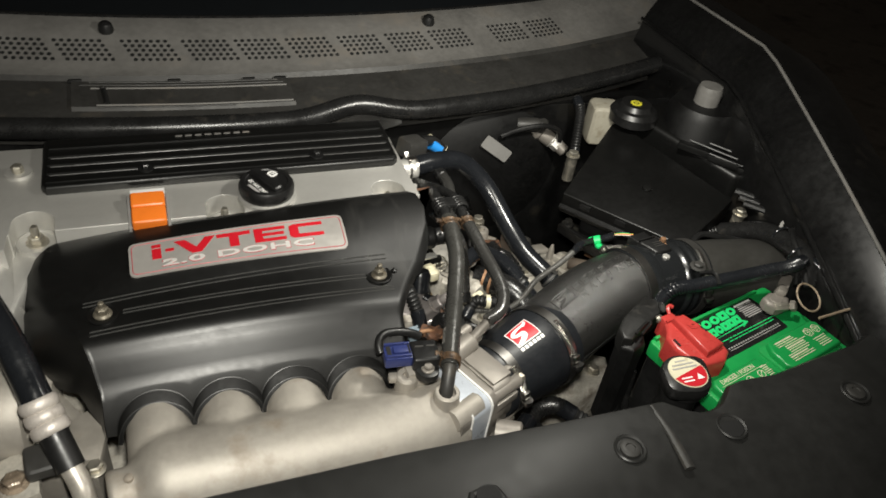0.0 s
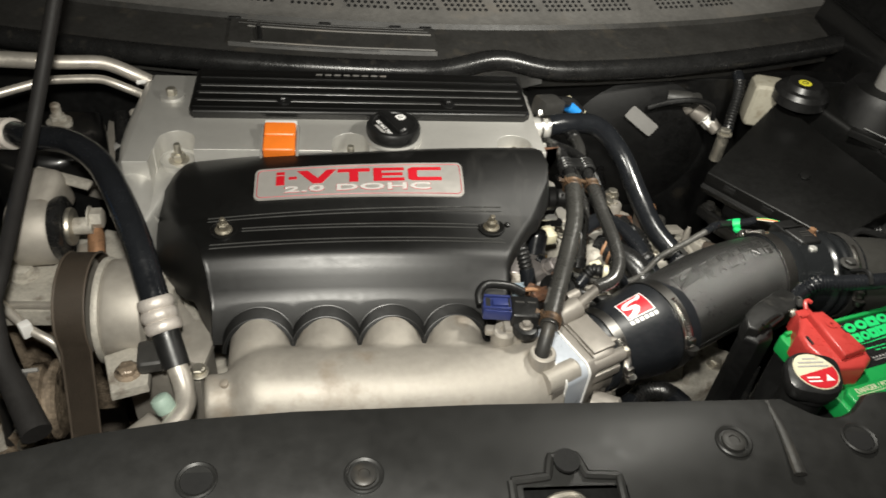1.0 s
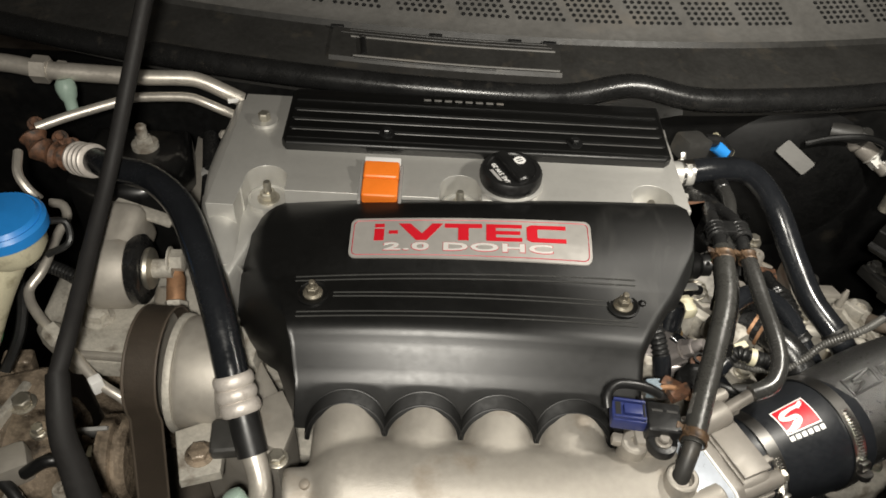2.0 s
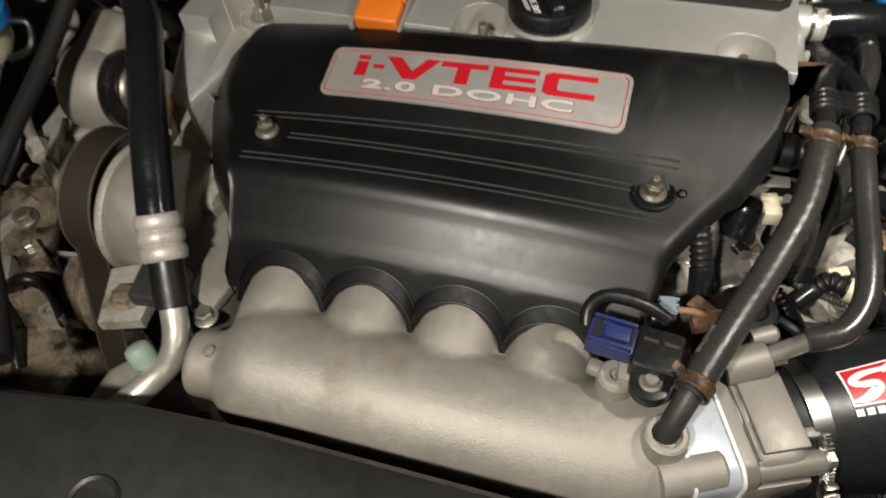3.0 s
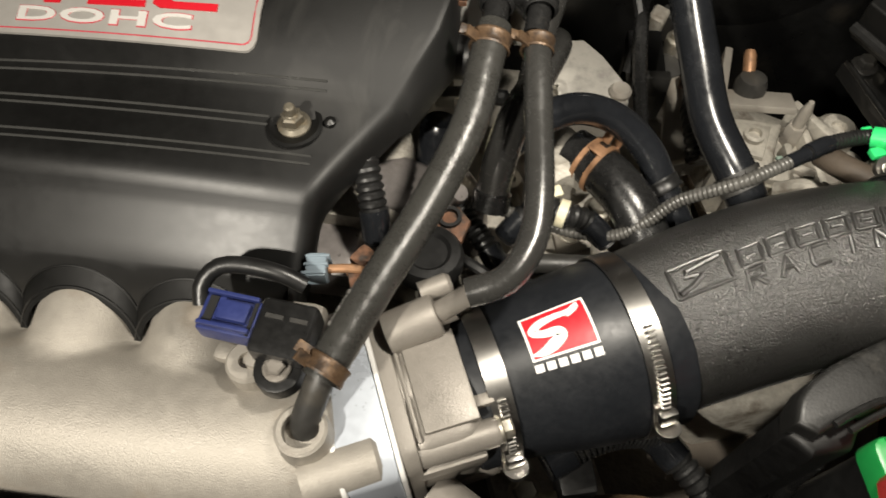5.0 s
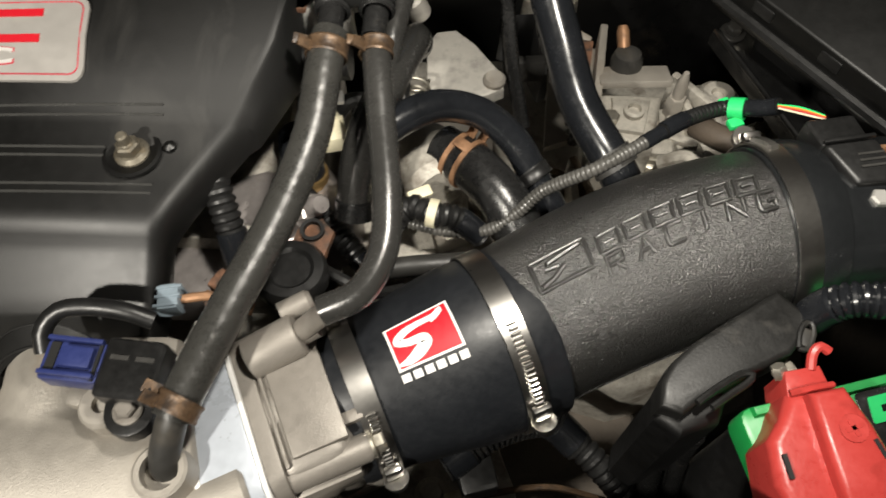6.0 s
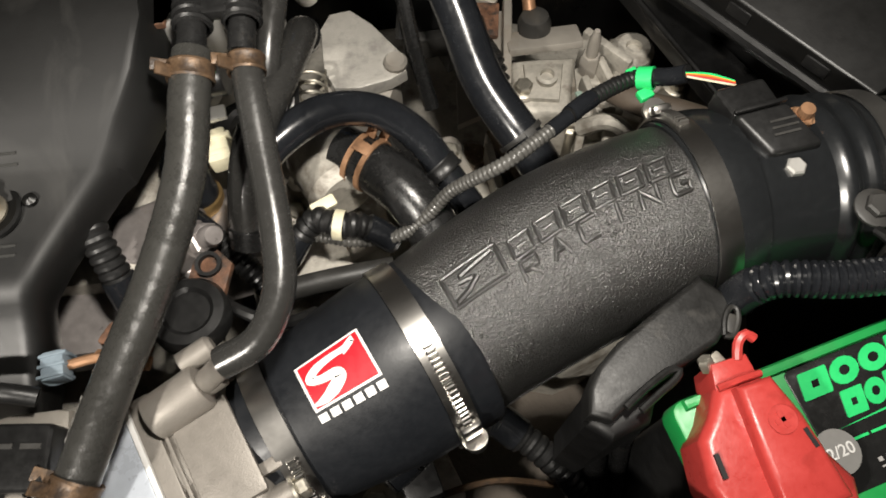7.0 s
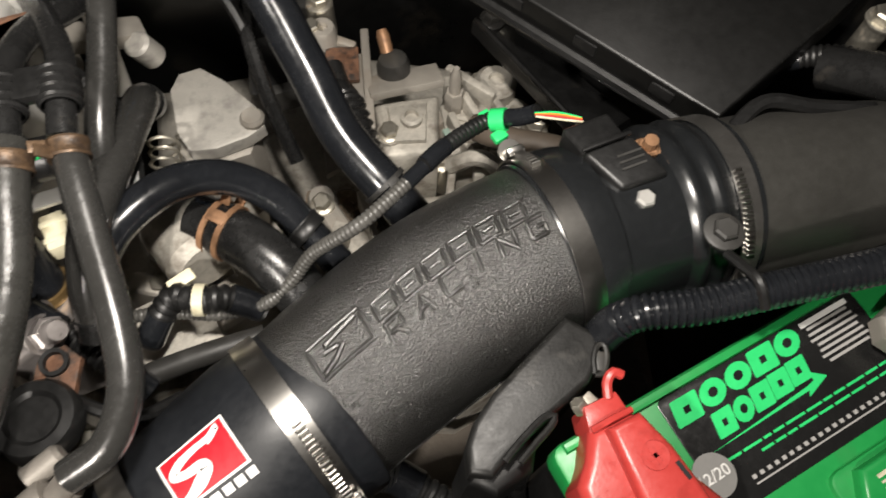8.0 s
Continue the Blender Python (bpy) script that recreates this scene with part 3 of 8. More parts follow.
# ---- radiator filler cap ----
def build_radiator_cap():
    cap = thing("coolant_filler", (0.394, 0.394, 0.80), "black coolant filler with a cream and red warning label", "filler cap")
    m = Matrix.Translation((0.394, 0.394, 0.0))
    part("neck", lathe([(0.019, 0.78), (0.019, 0.826), (0.022, 0.829), (0.022, 0.836)], 24, m), BLACK, cap)
    bm = bmesh.new()
    prof = [(0.90, 0.834), (1.0, 0.836), (1.02, 0.8385), (1.02, 0.8440), (0.96, 0.8475), (0.8, 0.849), (0.0, 0.849)]
    rings = []
    for k, z in prof:
        ring = []
        for i in range(48):
            a = 2 * math.pi * i / 48
            r = 0.0240 * (1 + 0.26 * max(0, math.cos(2 * (a - 0.5))) ** 3) * k
            ring.append(bm.verts.new((0.394 + r * math.cos(a), 0.394 + r * math.sin(a), z)))
        rings.append(ring)
    for a, b in zip(rings, rings[1:]):
        for i in range(48):
            bm.faces.new((a[i], a[(i + 1) % 48], b[(i + 1) % 48], b[i]))
    bmesh.ops.remove_doubles(bm, verts=bm.verts[:], dist=1e-6)
    part("lid", bm, BLACK, cap)
    label = part("label", lathe([(0.0195, 0.8488), (0.0195, 0.8496)], 32, m), CREAM, cap, "round cream warning label with a red half")
    half = [(0.0185 * math.cos(radians(a)), 0.0185 * math.sin(radians(a))) for a in range(-165, 16, 12)]
    part("red_field", moved(polygon(half, 0.0005), Matrix.Translation((0.394, 0.394, 0.8495))), PAINTRED, label)
    for i, w in enumerate((0.012, 0.024, 0.028)):
        part("text_bar", moved(box(w, 0.0016, 0.0004), Matrix.Translation((0.394, 0.408 - 0.0042 * i, 0.8498))), GREYTXT, label)
    part("mark", moved(polygon([(-0.004, 0), (0.004, 0), (0, 0.007)], 0.0004), Matrix.Translation((0.402, 0.383, 0.85))), WHITE, label)
    for i in range(2):
        part("text_bar", moved(box(0.012, 0.0016, 0.0004), Matrix.Translation((0.388, 0.387 - 0.004 * i, 0.8501))), WHITE, label)


build_radiator_cap()

# ---- engine: block, head, valve cover ----
def build_block():
    eng = thing("engine_block", (0.0, 0.65, 0.45), "grimy cast aluminium engine block under the covers", "engine")
    part("crankcase", prism([(-0.19, 0.52), (0.19, 0.52), (0.19, 0.80), (-0.19, 0.80)], 0.35, 0.70, 0.02), DIRTY, eng)
    part("cylinder_head", prism([(-0.20, 0.58), (0.19, 0.565), (0.20, 0.83), (-0.2, 0.83)], 0.70, 0.80, 0.008), DIRTY, eng)
    part("chain_case", prism([(-0.235, 0.60), (-0.185, 0.55), (-0.17, 0.55), (-0.17, 0.82), (-0.235, 0.82)], 0.40, 0.80, 0.01), DIRTY, eng)
    part("port_flange", prism([(-0.14, 0.535), (0.165, 0.535), (0.165, 0.60), (-0.14, 0.60)], 0.765, 0.79, 0.006), SMOOTHALLOY, eng)


build_block()


def notched(x0, x1, y0, y1, notches, r, deep, nose):
    """Plan outline with round bites out of its front edge and a nose at one end."""
    pts = [(x1, y1), (x0, y1), (x0, y0 - nose), (notches[0] - r - 0.002, y0 - nose), (notches[0] - r - 0.001, y0)]
    for nx in notches:
        for k in range(0, 13):
            a = math.pi - math.pi * k / 12
            pts.append((nx + r * math.cos(a), y0 + deep + r * math.sin(a)) if 0 < k < 12 else (nx + r * math.cos(a), y0))
    pts.append((x1, y0))
    return pts


WELLS = (-0.18, 0.0, 0.18)


def build_valve_cover():
    vc = thing("valve_cover", (-0.015, 0.74, 0.80), "silver painted aluminium valve cover with bolt wells", "valve cover")
    low = [(-0.236, 0.84), (-0.241, 0.75), (-0.246, 0.705), (-0.237, 0.660), (-0.212, 0.612), (-0.196, 0.60), (-0.184, 0.655), (0.205, 0.657), (0.216, 0.68), (0.216, 0.84)]
    part("skirt", prism(low, 0.79, 0.852, 0.008, 3), SILVER, vc)
    part("body", prism(notched(-0.226, 0.213, 0.6835, 0.84, WELLS, 0.0195, 0.0155, 0.0235), 0.85, 0.8800, 0.007, 4), SILVER, vc)
    part("end_flank", prism([(0.200, 0.662), (0.212, 0.667), (0.222, 0.69), (0.225, 0.84), (0.20, 0.84)], 0.80, 0.866, 0.007, 3), SILVER, vc)
    for y in (0.705, 0.730):
        part("flank_rib", moved(box(0.004, 0.006, 0.060, 0.0015), pose(0.2245, y, 0.832)), SILVER, vc)
    part("shoulder", tube([(-0.222, 0.835, 0.862), (-0.224, 0.72, 0.862), (-0.216, 0.66, 0.850), (-0.206, 0.615, 0.838)], 0.017, 0.008, 14, flat=0.9), SILVER, vc)
    for x in WELLS:
        well = part("bolt_well", lathe([(0.0190, 0.852), (0.0190, 0.858), (0.0175, 0.858), (0.0165, 0.856), (0.001, 0.856)], 28, Matrix.Translation((x, 0.699, 0)), cap=False), SILVER, vc)
        part("bolt", join(hexagon(0.0075, 0.007, Matrix.Translation((x, 0.699, 0.856)), 0.0105), lathe([(0.0038, 0.864), (0.0038, 0.874), (0.003, 0.876)], 12, Matrix.Translation((x, 0.699, 0)))), STEEL, well)
    part("corner_bolt", hexagon(0.006, 0.008, Matrix.Translation((-0.198, 0.790, 0.881)), 0.010), STEEL, vc)
    part("corner_seat", lathe([(0.014, 0.878), (0.013, 0.883)], 20, Matrix.Translation((-0.198, 0.790, 0))), SILVER, vc)
    part("hose_stub", lathe([(0.0125, 0), (0.0125, 0.03), (0.0135, 0.032), (0.0125, 0.036)], 18, toward((0.198, 0.757, 0.866), (1, 0.05, 0))), SILVER, vc)


build_valve_cover()


def build_coil_cover():
    cc = thing("coil_cover", (0.01, 0.81, 0.88), "black ribbed plastic ignition coil cover", "engine cover")
    out = [(-0.174, 0.752), (-0.169, 0.745), (0.200, 0.747), (0.207, 0.754), (0.210, 0.842), (-0.170, 0.842), (-0.176, 0.836)]
    part("body", prism(out, 0.877, 0.890, 0.004, 3), COVER, cc)
    for y in (0.7575, 0.774, 0.7905, 0.807, 0.8235):
        part("rib", prism([(-0.169, y - 0.0058), (0.203, y - 0.0053), (0.203, y + 0.0063), (-0.169, y + 0.0058)], 0.8895, 0.8915, 0.0012, 2), COVER, cc)
    for y in (0.7658, 0.7823, 0.7988):
        part("groove_line", tube([(-0.166, y, 0.8903), (0.01, y + 0.0002, 0.8903), (0.200, y + 0.0005, 0.8903)], 0.0007, 0.05, 6), GROOVE, cc)
    for x in (-0.073, 0.112):
        part("screw", join(lathe([(0.008, 0.889), (0.008, 0.8925)], 18, Matrix.Translation((x, 0.764, 0))), hexagon(0.0045, 0.005, Matrix.Translation((x, 0.764, 0.8925)))), BLACK, cc)
    # raised maker's mark, unreadable
    for i in range(8):
        part("mark_bar", moved(box(0.0075, 0.0028, 0.001, 0.0003), Matrix.Translation((-0.035 + i * 0.0108, 0.8265, 0.8925))), COWL, cc)


build_coil_cover()


def build_oil_cap():
    at = Matrix.Translation((0.046, 0.709, 0.0))
    cap = thing("oil_filler_cap", (0.046, 0.709, 0.881), "round black oil filler cap with raised grip and white print", "cap")
    part("collar", lathe([(0.031, 0.879), (0.031, 0.884), (0.029, 0.885)], 36, at), SILVER, cap)
    bm = bmesh.new()
    rings = []
    for r, z in ((0.0275, 0.884), (0.0285, 0.888), (0.0285, 0.896), (0.0270, 0.899), (0.0230, 0.8995), (0.0220, 0.8982), (0.0, 0.8982)):
        rings.append([bm.verts.new((0.046 + (r + (0.0006 if i % 2 and 0.886 < z < 0.897 else 0)) * math.cos(math.pi * i / 36), 0.709 + (r + (0.0006 if i % 2 and 0.886 < z < 0.897 else 0)) * math.sin(math.pi * i / 36), z)) for i in range(72)])
    for a, b in zip(rings, rings[1:]):
        for i in range(72):
            bm.faces.new((a[i], a[(i + 1) % 72], b[(i + 1) % 72], b[i]))
    bmesh.ops.remove_doubles(bm, verts=bm.verts[:], dist=1e-6)
    part("lid", bm, BLACK, cap)
    part("grip", moved(box(0.011, 0.046, 0.010, 0.004, segments=3), pose(0.046, 0.709, 0.8995, 0, 0, 28)), BLACK, cap)
    tilt = pose(0.046, 0.709, 0.8984, 0, 0, 28)
    part("text", moved(lettering("SAE 5W-20", 0.030, 0.0045, 0.0004), tilt @ pose(-0.013, -0.002, 0, 0, 0, 88)), WHITE, cap)
    part("text_bar", moved(box(0.003, 0.018, 0.0004), tilt @ pose(-0.0185, -0.003, 0.0002)), GREYTXT, cap)
    part("symbol", moved(lathe([(0.0055, 0), (0.0055, 0.0005), (0.0035, 0.0005), (0.0035, 0)], 16, cap=False), tilt @ pose(0.0135, 0.008, 0)), WHITE, cap)
    for i in range(3):
        part("symbol_bar", moved(box(0.010, 0.0012, 0.0004), tilt @ pose(0.0135, 0.005 + 0.003 * i, 0.0004)), WHITE, cap)


build_oil_cap()


def build_orange_clip():
    clip = thing("orange_clip", (-0.074, 0.690, 0.86), "bright orange plastic clip in a silver bracket", "clip")
    part("bracket", moved(box(0.039, 0.052, 0.010, 0.002), pose(-0.074, 0.6995, 0.872, 12)), SILVER, clip)
    part("back_tab", moved(box(0.034, 0.012, 0.006, 0.001), pose(-0.074, 0.7250, 0.884, 8)), WHITE, clip)
    part("upper_block", moved(box(0.033, 0.020, 0.015, 0.003, segments=3), pose(-0.074, 0.7085, 0.8850, 10)), ORANGE, clip)
    part("lower_block", moved(box(0.033, 0.021, 0.014, 0.003, segments=3), pose(-0.074, 0.6870, 0.8815, 12)), ORANGE, clip)
    part("step", moved(box(0.033, 0.006, 0.008, 0.002), pose(-0.074, 0.6980, 0.8810, 10)), ORANGE, clip)


    for sx in (-0.0185, 0.0185):
        part("guide", moved(box(0.003, 0.046, 0.014, 0.001), pose(-0.074 + sx, 0.6975, 0.878, 12)), GREYCAP, clip, "grey guide rail")


build_orange_clip()

# ---- black cover over the intake runners ----
ARCHES = (-0.0855, -0.0250, 0.0355, 0.0960)
COVER_ROWS = [  # y, height, left and right crease
    (0.688, 0.844, -0.120, 0.164), (0.6875, 0.858, -0.130, 0.178), (0.685, 0.8665, -0.143, 0.189), (0.680, 0.8725, -0.156, 0.198), (0.670, 0.8760, -0.168, 0.2045), (0.652, 0.8735, -0.1745, 0.2070),
    (0.630, 0.8690, -0.171, 0.2015), (0.613, 0.8642, -0.163, 0.1915), (0.603, 0.8590, -0.158, 0.1850), (0.597, 0.8570, -0.155, 0.1810), (0.5945, 0.8563, -0.154, 0.1790), (0.575, 0.8545, -0.146, 0.1645), (0.560, 0.8528, -0.140, 0.1555),
    (0.552, 0.8514, -0.137, 0.1512), (0.548, 0.8501, -0.136, 0.1490), (0.5445, 0.8481, -0.135, 0.1476), (0.5415, 0.8454, -0.134, 0.1466), (0.5385, 0.8424, -0.133, 0.1461), (0.5355, 0.8401, -0.132, 0.1458), (0.530, 0.8367, -0.131, 0.1455), (0.521, 0.8318, -0.129, 0.1445), (0.512, 0.8272, -0.127, 0.143)]


def skew(x, y):
    """The back edge runs slightly askew."""
    return (0.03 * x if x > 0 else -0.06 * x) * min(1, max(0, (y - 0.645) / 0.03))


def cover_at(y):
    rows = COVER_ROWS
    if y >= rows[0][0]:
        return rows[0][1:]
    for a, b in zip(rows, rows[1:]):
        if y >= b[0]:
            f = (a[0] - y) / (a[0] - b[0])
            return tuple(p + (q - p) * f for p, q in zip(a[1:], b[1:]))
    return rows[-1][1:]


def crown(x, y=0.6):
    """Bowed across, and tilted up a little towards one end at the back."""
    span = 0.17 if x < 0.008 else 0.17 + 0.03 * min(1, max(0, (y - 0.60) / 0.04))
    return 0.0085 * (1 - ((x - 0.008) / span) ** 2) * (0.35 + 0.65 * min(1, max(0, (y - 0.505) / 0.04))) + 0.06 * (x - 0.008) * min(1, max(0, (y - 0.575) / 0.055))


def on_cover(x, y, lift=0.0):
    return Vector((x, y, cover_at(y)[0] + crown(x, y) + lift))


def build_engine_cover():
    cov = thing("engine_cover", (0.0, 0.58, 0.80), "satin black plastic intake cover, scuffed at one corner", "engine cover")
    bm = bmesh.new()
    n = 120
    left = [(-0.040, -0.066), (-0.036, -0.050), (-0.025, -0.024), (-0.011, -0.0075), (-0.0030, -0.0008)]
    def right_side(y, xr, top):
        """A sloping side panel that ends in a cut edge, and a steep narrow wall in front of it."""
        if y > 0.596:
            ox, oz = min(0.1905 + 0.55 * (y - 0.597), 0.2085 - 0.026 * (1 - math.sqrt(1 - min(0.99, max(0, (y - 0.662) / 0.0265)) ** 2))), min(top - 0.003, 0.8545 + 0.16 * (y - 0.60))
            return [(xr + (ox - xr) * f, top + (oz - top) * g) for f, g in ((0.10, 0.025), (0.24, 0.10), (0.44, 0.27), (0.68, 0.54), (0.90, 0.84))] + [(ox + 0.0006, oz - 0.005), (ox, oz - 0.014)]
        return [(xr + dx, top + dz) for dx, dz in ((0.0022, -0.0008), (0.0046, -0.0030), (0.0060, -0.0065), (0.0066, -0.0110), (0.0066, -0.0160), (0.0062, -0.0195), (0.0055, -0.0225))]
    rows = []
    for k, (y, z, xl, xr) in enumerate(COVER_ROWS):
        soft = min(1.0, 0.30 + k * 0.12) if k < 12 else max(0.7, 1.0 - (k - 11) * 0.06)
        wide = soft * min(1, max(0.1, (y - 0.49) / 0.096))
        row = [bm.verts.new((xl + dx * wide, y - 0.002 + skew(xl, y), z + crown(xl, y) + dz * soft)) for dx, dz in left]
        row += [bm.verts.new((xl + (xr - xl) * i / n, y + skew(xl + (xr - xl) * i / n, y), z + crown(xl + (xr - xl) * i / n, y))) for i in range(n + 1)]
        row += [bm.verts.new((sx, y + skew(xr, y), sz)) for sx, sz in right_side(y, xr, z + crown(xr, y))]
        rows.append(row)
    # the front edge rises into an arch over every runner
    y, z, xl, xr = COVER_ROWS[-1]

    def face_z(v):
        return z + 1.05 * (v - y) - 14 * (y - v) ** 2

    def drop(x):
        d = min(abs(x - c) for c in ARCHES) / 0.0305
        return 1 - math.sqrt(max(0, 1 - min(1, d) ** 2))
    for s in (0.25, 0.5, 0.75, 1.0):
        row = [bm.verts.new((xl + dx * (0.16 - 0.1 * s), y - 0.02 * s, z + crown(xl) + dz * 0.5 - 0.016 * s)) for dx, dz in left]
        for i in range(n + 1):
            x = xl + (xr - xl) * i / n
            d = drop(x)
            yy = y + (0.507 - 0.018 * d - y) * s
            row.append(bm.verts.new((x, yy, face_z(yy) + crown(x, yy))))
        row += [bm.verts.new((sx, y - 0.02 * s, sz - 0.012 * s)) for sx, sz in right_side(y, xr, z + crown(xr))]
        rows.append(row)
    for a, b in zip(rows, rows[1:]):
        for i in range(len(a) - 1):
            bm.faces.new((a[i], a[i + 1], b[i + 1], b[i]))
    part("shell", bm, SHELL, cov)
    for c in ARCHES:
        # a flat collar that stands forward of the shell round each runner
        bm = bmesh.new()
        prev, rims = None, ([], [])
        for k in range(29):
            a = math.pi * (0.03 + 0.94 * k / 28)
            d = 1 - math.sin(a)
            lx, ly = c - 0.0300 * math.cos(a), 0.507 - 0.018 * d
            p = Vector((lx, ly, face_z(ly) + crown(lx, ly)))
            n = Vector((-math.cos(a), 0.75 * math.sin(a), 0.65 * math.sin(a)))
            fwd = Vector((0, -0.0098, -0.0066))
            ring = [bm.verts.new(q) for q in (p + n * 0.0030 - fwd * 0.3, p + n * 0.0032 + fwd * 0.15, p + n * 0.0030 + fwd * 0.85, p + n * 0.0020 + fwd, p - n * 0.0004 + fwd, p - n * 0.0012 + fwd * 0.85, p - n * 0.0012 - fwd * 0.3)]
            if prev:
                for i in range(6):
                    bm.faces.new((prev[i], prev[i + 1], ring[i + 1], ring[i]))
            prev = ring
            rims[0].append(p + n * 0.0032 + fwd * 0.12)
            rims[1].append(p + n * 0.0024 + fwd * 0.95)
        lip = part("arch_lip", bm, LIP, cov)
        for rim in rims:
            part("edge", sweep(rim, 0.0007, 6), SHELL, lip)
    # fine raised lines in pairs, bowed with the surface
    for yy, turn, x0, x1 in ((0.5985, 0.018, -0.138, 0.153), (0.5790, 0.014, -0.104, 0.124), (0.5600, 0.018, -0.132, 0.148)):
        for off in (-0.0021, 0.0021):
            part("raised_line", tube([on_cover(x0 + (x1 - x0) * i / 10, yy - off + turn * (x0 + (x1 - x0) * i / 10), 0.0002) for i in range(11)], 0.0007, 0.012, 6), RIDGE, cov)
    for x, yy in ((-0.121, 0.5785), (0.137, 0.580)):
        p = on_cover(x, yy)
        seat = part("bolt_seat", lathe([(0.0135, -0.001), (0.0138, 0.0012), (0.0122, 0.0016), (0.0105, 0.0005), (0.001, 0.0004)], 24, Matrix.Translation(p), cap=False), COVER, cov)
        part("bolt", join(lathe([(0.0082, 0), (0.0082, 0.0012), (0.0064, 0.0030)], 22, Matrix.Translation(p + Vector((0, 0, 0.0006)))),
                          hexagon(0.0056, 0.0058, Matrix.Translation(p + Vector((0, 0, 0.0030)))), lathe([(0.0036, 0), (0.0027, 0.001), (0.0027, 0.0055), (0.0020, 0.0064)], 12, Matrix.Translation(p + Vector((0, 0, 0.0084))))), NUT, seat, "zinc-plated flanged nut and stud")
    part("peg", lathe([(0.003, 0), (0.003, 0.002), (0.001, 0.0035)], 10, Matrix.Translation(on_cover(0.154, 0.5835))), COVER, cov)
    # badge plate, its border line and letters, bent with the cover
    def bent(lift):
        return lambda co: on_cover(0.0085 + co.x, 0.6325 + co.y * 0.96 - 0.014 * co.x, lift + co.z)
    bm = bmesh.new()
    cols = [-0.1045, -0.1035, -0.101, -0.0985] + [-0.0985 + 0.197 * i / 24 for i in range(1, 24)] + [0.0985, 0.101, 0.1035, 0.1045]
    grid = []
    for x in cols:
        inset = 0.006 - math.sqrt(max(0, 0.006 ** 2 - max(0, abs(x) - 0.0985) ** 2))
        half = 0.02125 - inset
        grid.append([bm.verts.new((x, half * k / 4, 0.0014)) for k in range(-4, 5)])
    for a, b in zip(grid, grid[1:]):
        for i in range(8):
            bm.faces.new((a[i], a[i + 1], b[i + 1], b[i]))
    ext = bmesh.ops.extrude_face_region(bm, geom=bm.faces[:])
    for v in ext["geom"]:
        if isinstance(v, bmesh.types.BMVert):
            v.co.z = 0.0
    plate = part("badge", mapped(bm, bent(0.0006)), PLATE, cov, "brushed silver badge plate with red border")
    loop = rounded(0.2035, 0.037, 0.0045, 4)
    fine = []
    for (ax, ay), (bx, by) in zip(loop, loop[1:] + loop[:1]):
        k = max(1, int(math.hypot(bx - ax, by - ay) / 0.008))
        fine += [Vector((ax + (bx - ax) * i / k, ay + (by - ay) * i / k, 0)) for i in range(k)]
    fine.append(fine[0])
    part("border", mapped(sweep(fine, 0.0004, 4, cap=False), bent(0.0021)), DEEPRED, plate, "thin red border line")
    # wide letters, drawn as strokes in a unit square
    glyphs = {
        "dot": [(0, 0.80), (1, 0.80), (1, 1), (0, 1)], "stem": [(0, 0), (1, 0), (1, 0.70), (0, 0.70)], "dash": [(0, 0.40), (1, 0.40), (1, 0.58), (0, 0.58)],
        "V": [(0, 1), (0.26, 1), (0.53, 0.38), (0.76, 1), (1, 1), (0.64, 0), (0.40, 0)],
        "T": [(0, 1), (0, 0.76), (0.36, 0.76), (0.36, 0), (0.64, 0), (0.64, 0.76), (1, 0.76), (1, 1)],
        "E": [(0, 0), (1, 0), (1, 0.2), (0.27, 0.2), (0.27, 0.4), (0.95, 0.4), (0.95, 0.6), (0.27, 0.6), (0.27, 0.8), (1, 0.8), (1, 1), (0, 1)],
        "C": [(0.12, 0), (1, 0), (1, 0.22), (0.3, 0.22), (0.27, 0.27), (0.27, 0.73), (0.3, 0.78), (1, 0.78), (1, 1), (0.12, 1), (0, 0.88), (0, 0.12)]}
    for g, x0, x1 in (("dot", -0.0815, -0.073), ("stem", -0.0815, -0.073), ("dash", -0.069, -0.061), ("V", -0.0605, -0.022), ("T", -0.0205, 0.012), ("E", 0.0155, 0.0465), ("C", 0.0505, 0.0845)):
        pts = [(x0 - 0.002 + (x1 - x0) * px, -0.0034 + 0.0178 * py) for px, py in glyphs[g]]
        part("letter", mapped(polygon(pts, 0.0006), bent(0.0020)), PAINTRED, plate)
    part("lettering", mapped(lettering("2.0 DOHC", 0.145, 0.0080, 0.0005, 0.022, 1.06), lambda co: bent(0.0020)(Vector((co.x - 0.0022, co.y - 0.0098, co.z)))), BRIGHT, plate, "bright metal lettering with red edge")
    part("lettering_edge", mapped(lettering("2.0 DOHC", 0.1465, 0.0093, 0.0002, 0.034, 1.06), lambda co: bent(0.0019)(Vector((co.x - 0.0022, co.y - 0.0098, co.z)))), DEEPRED, plate)


build_engine_cover()


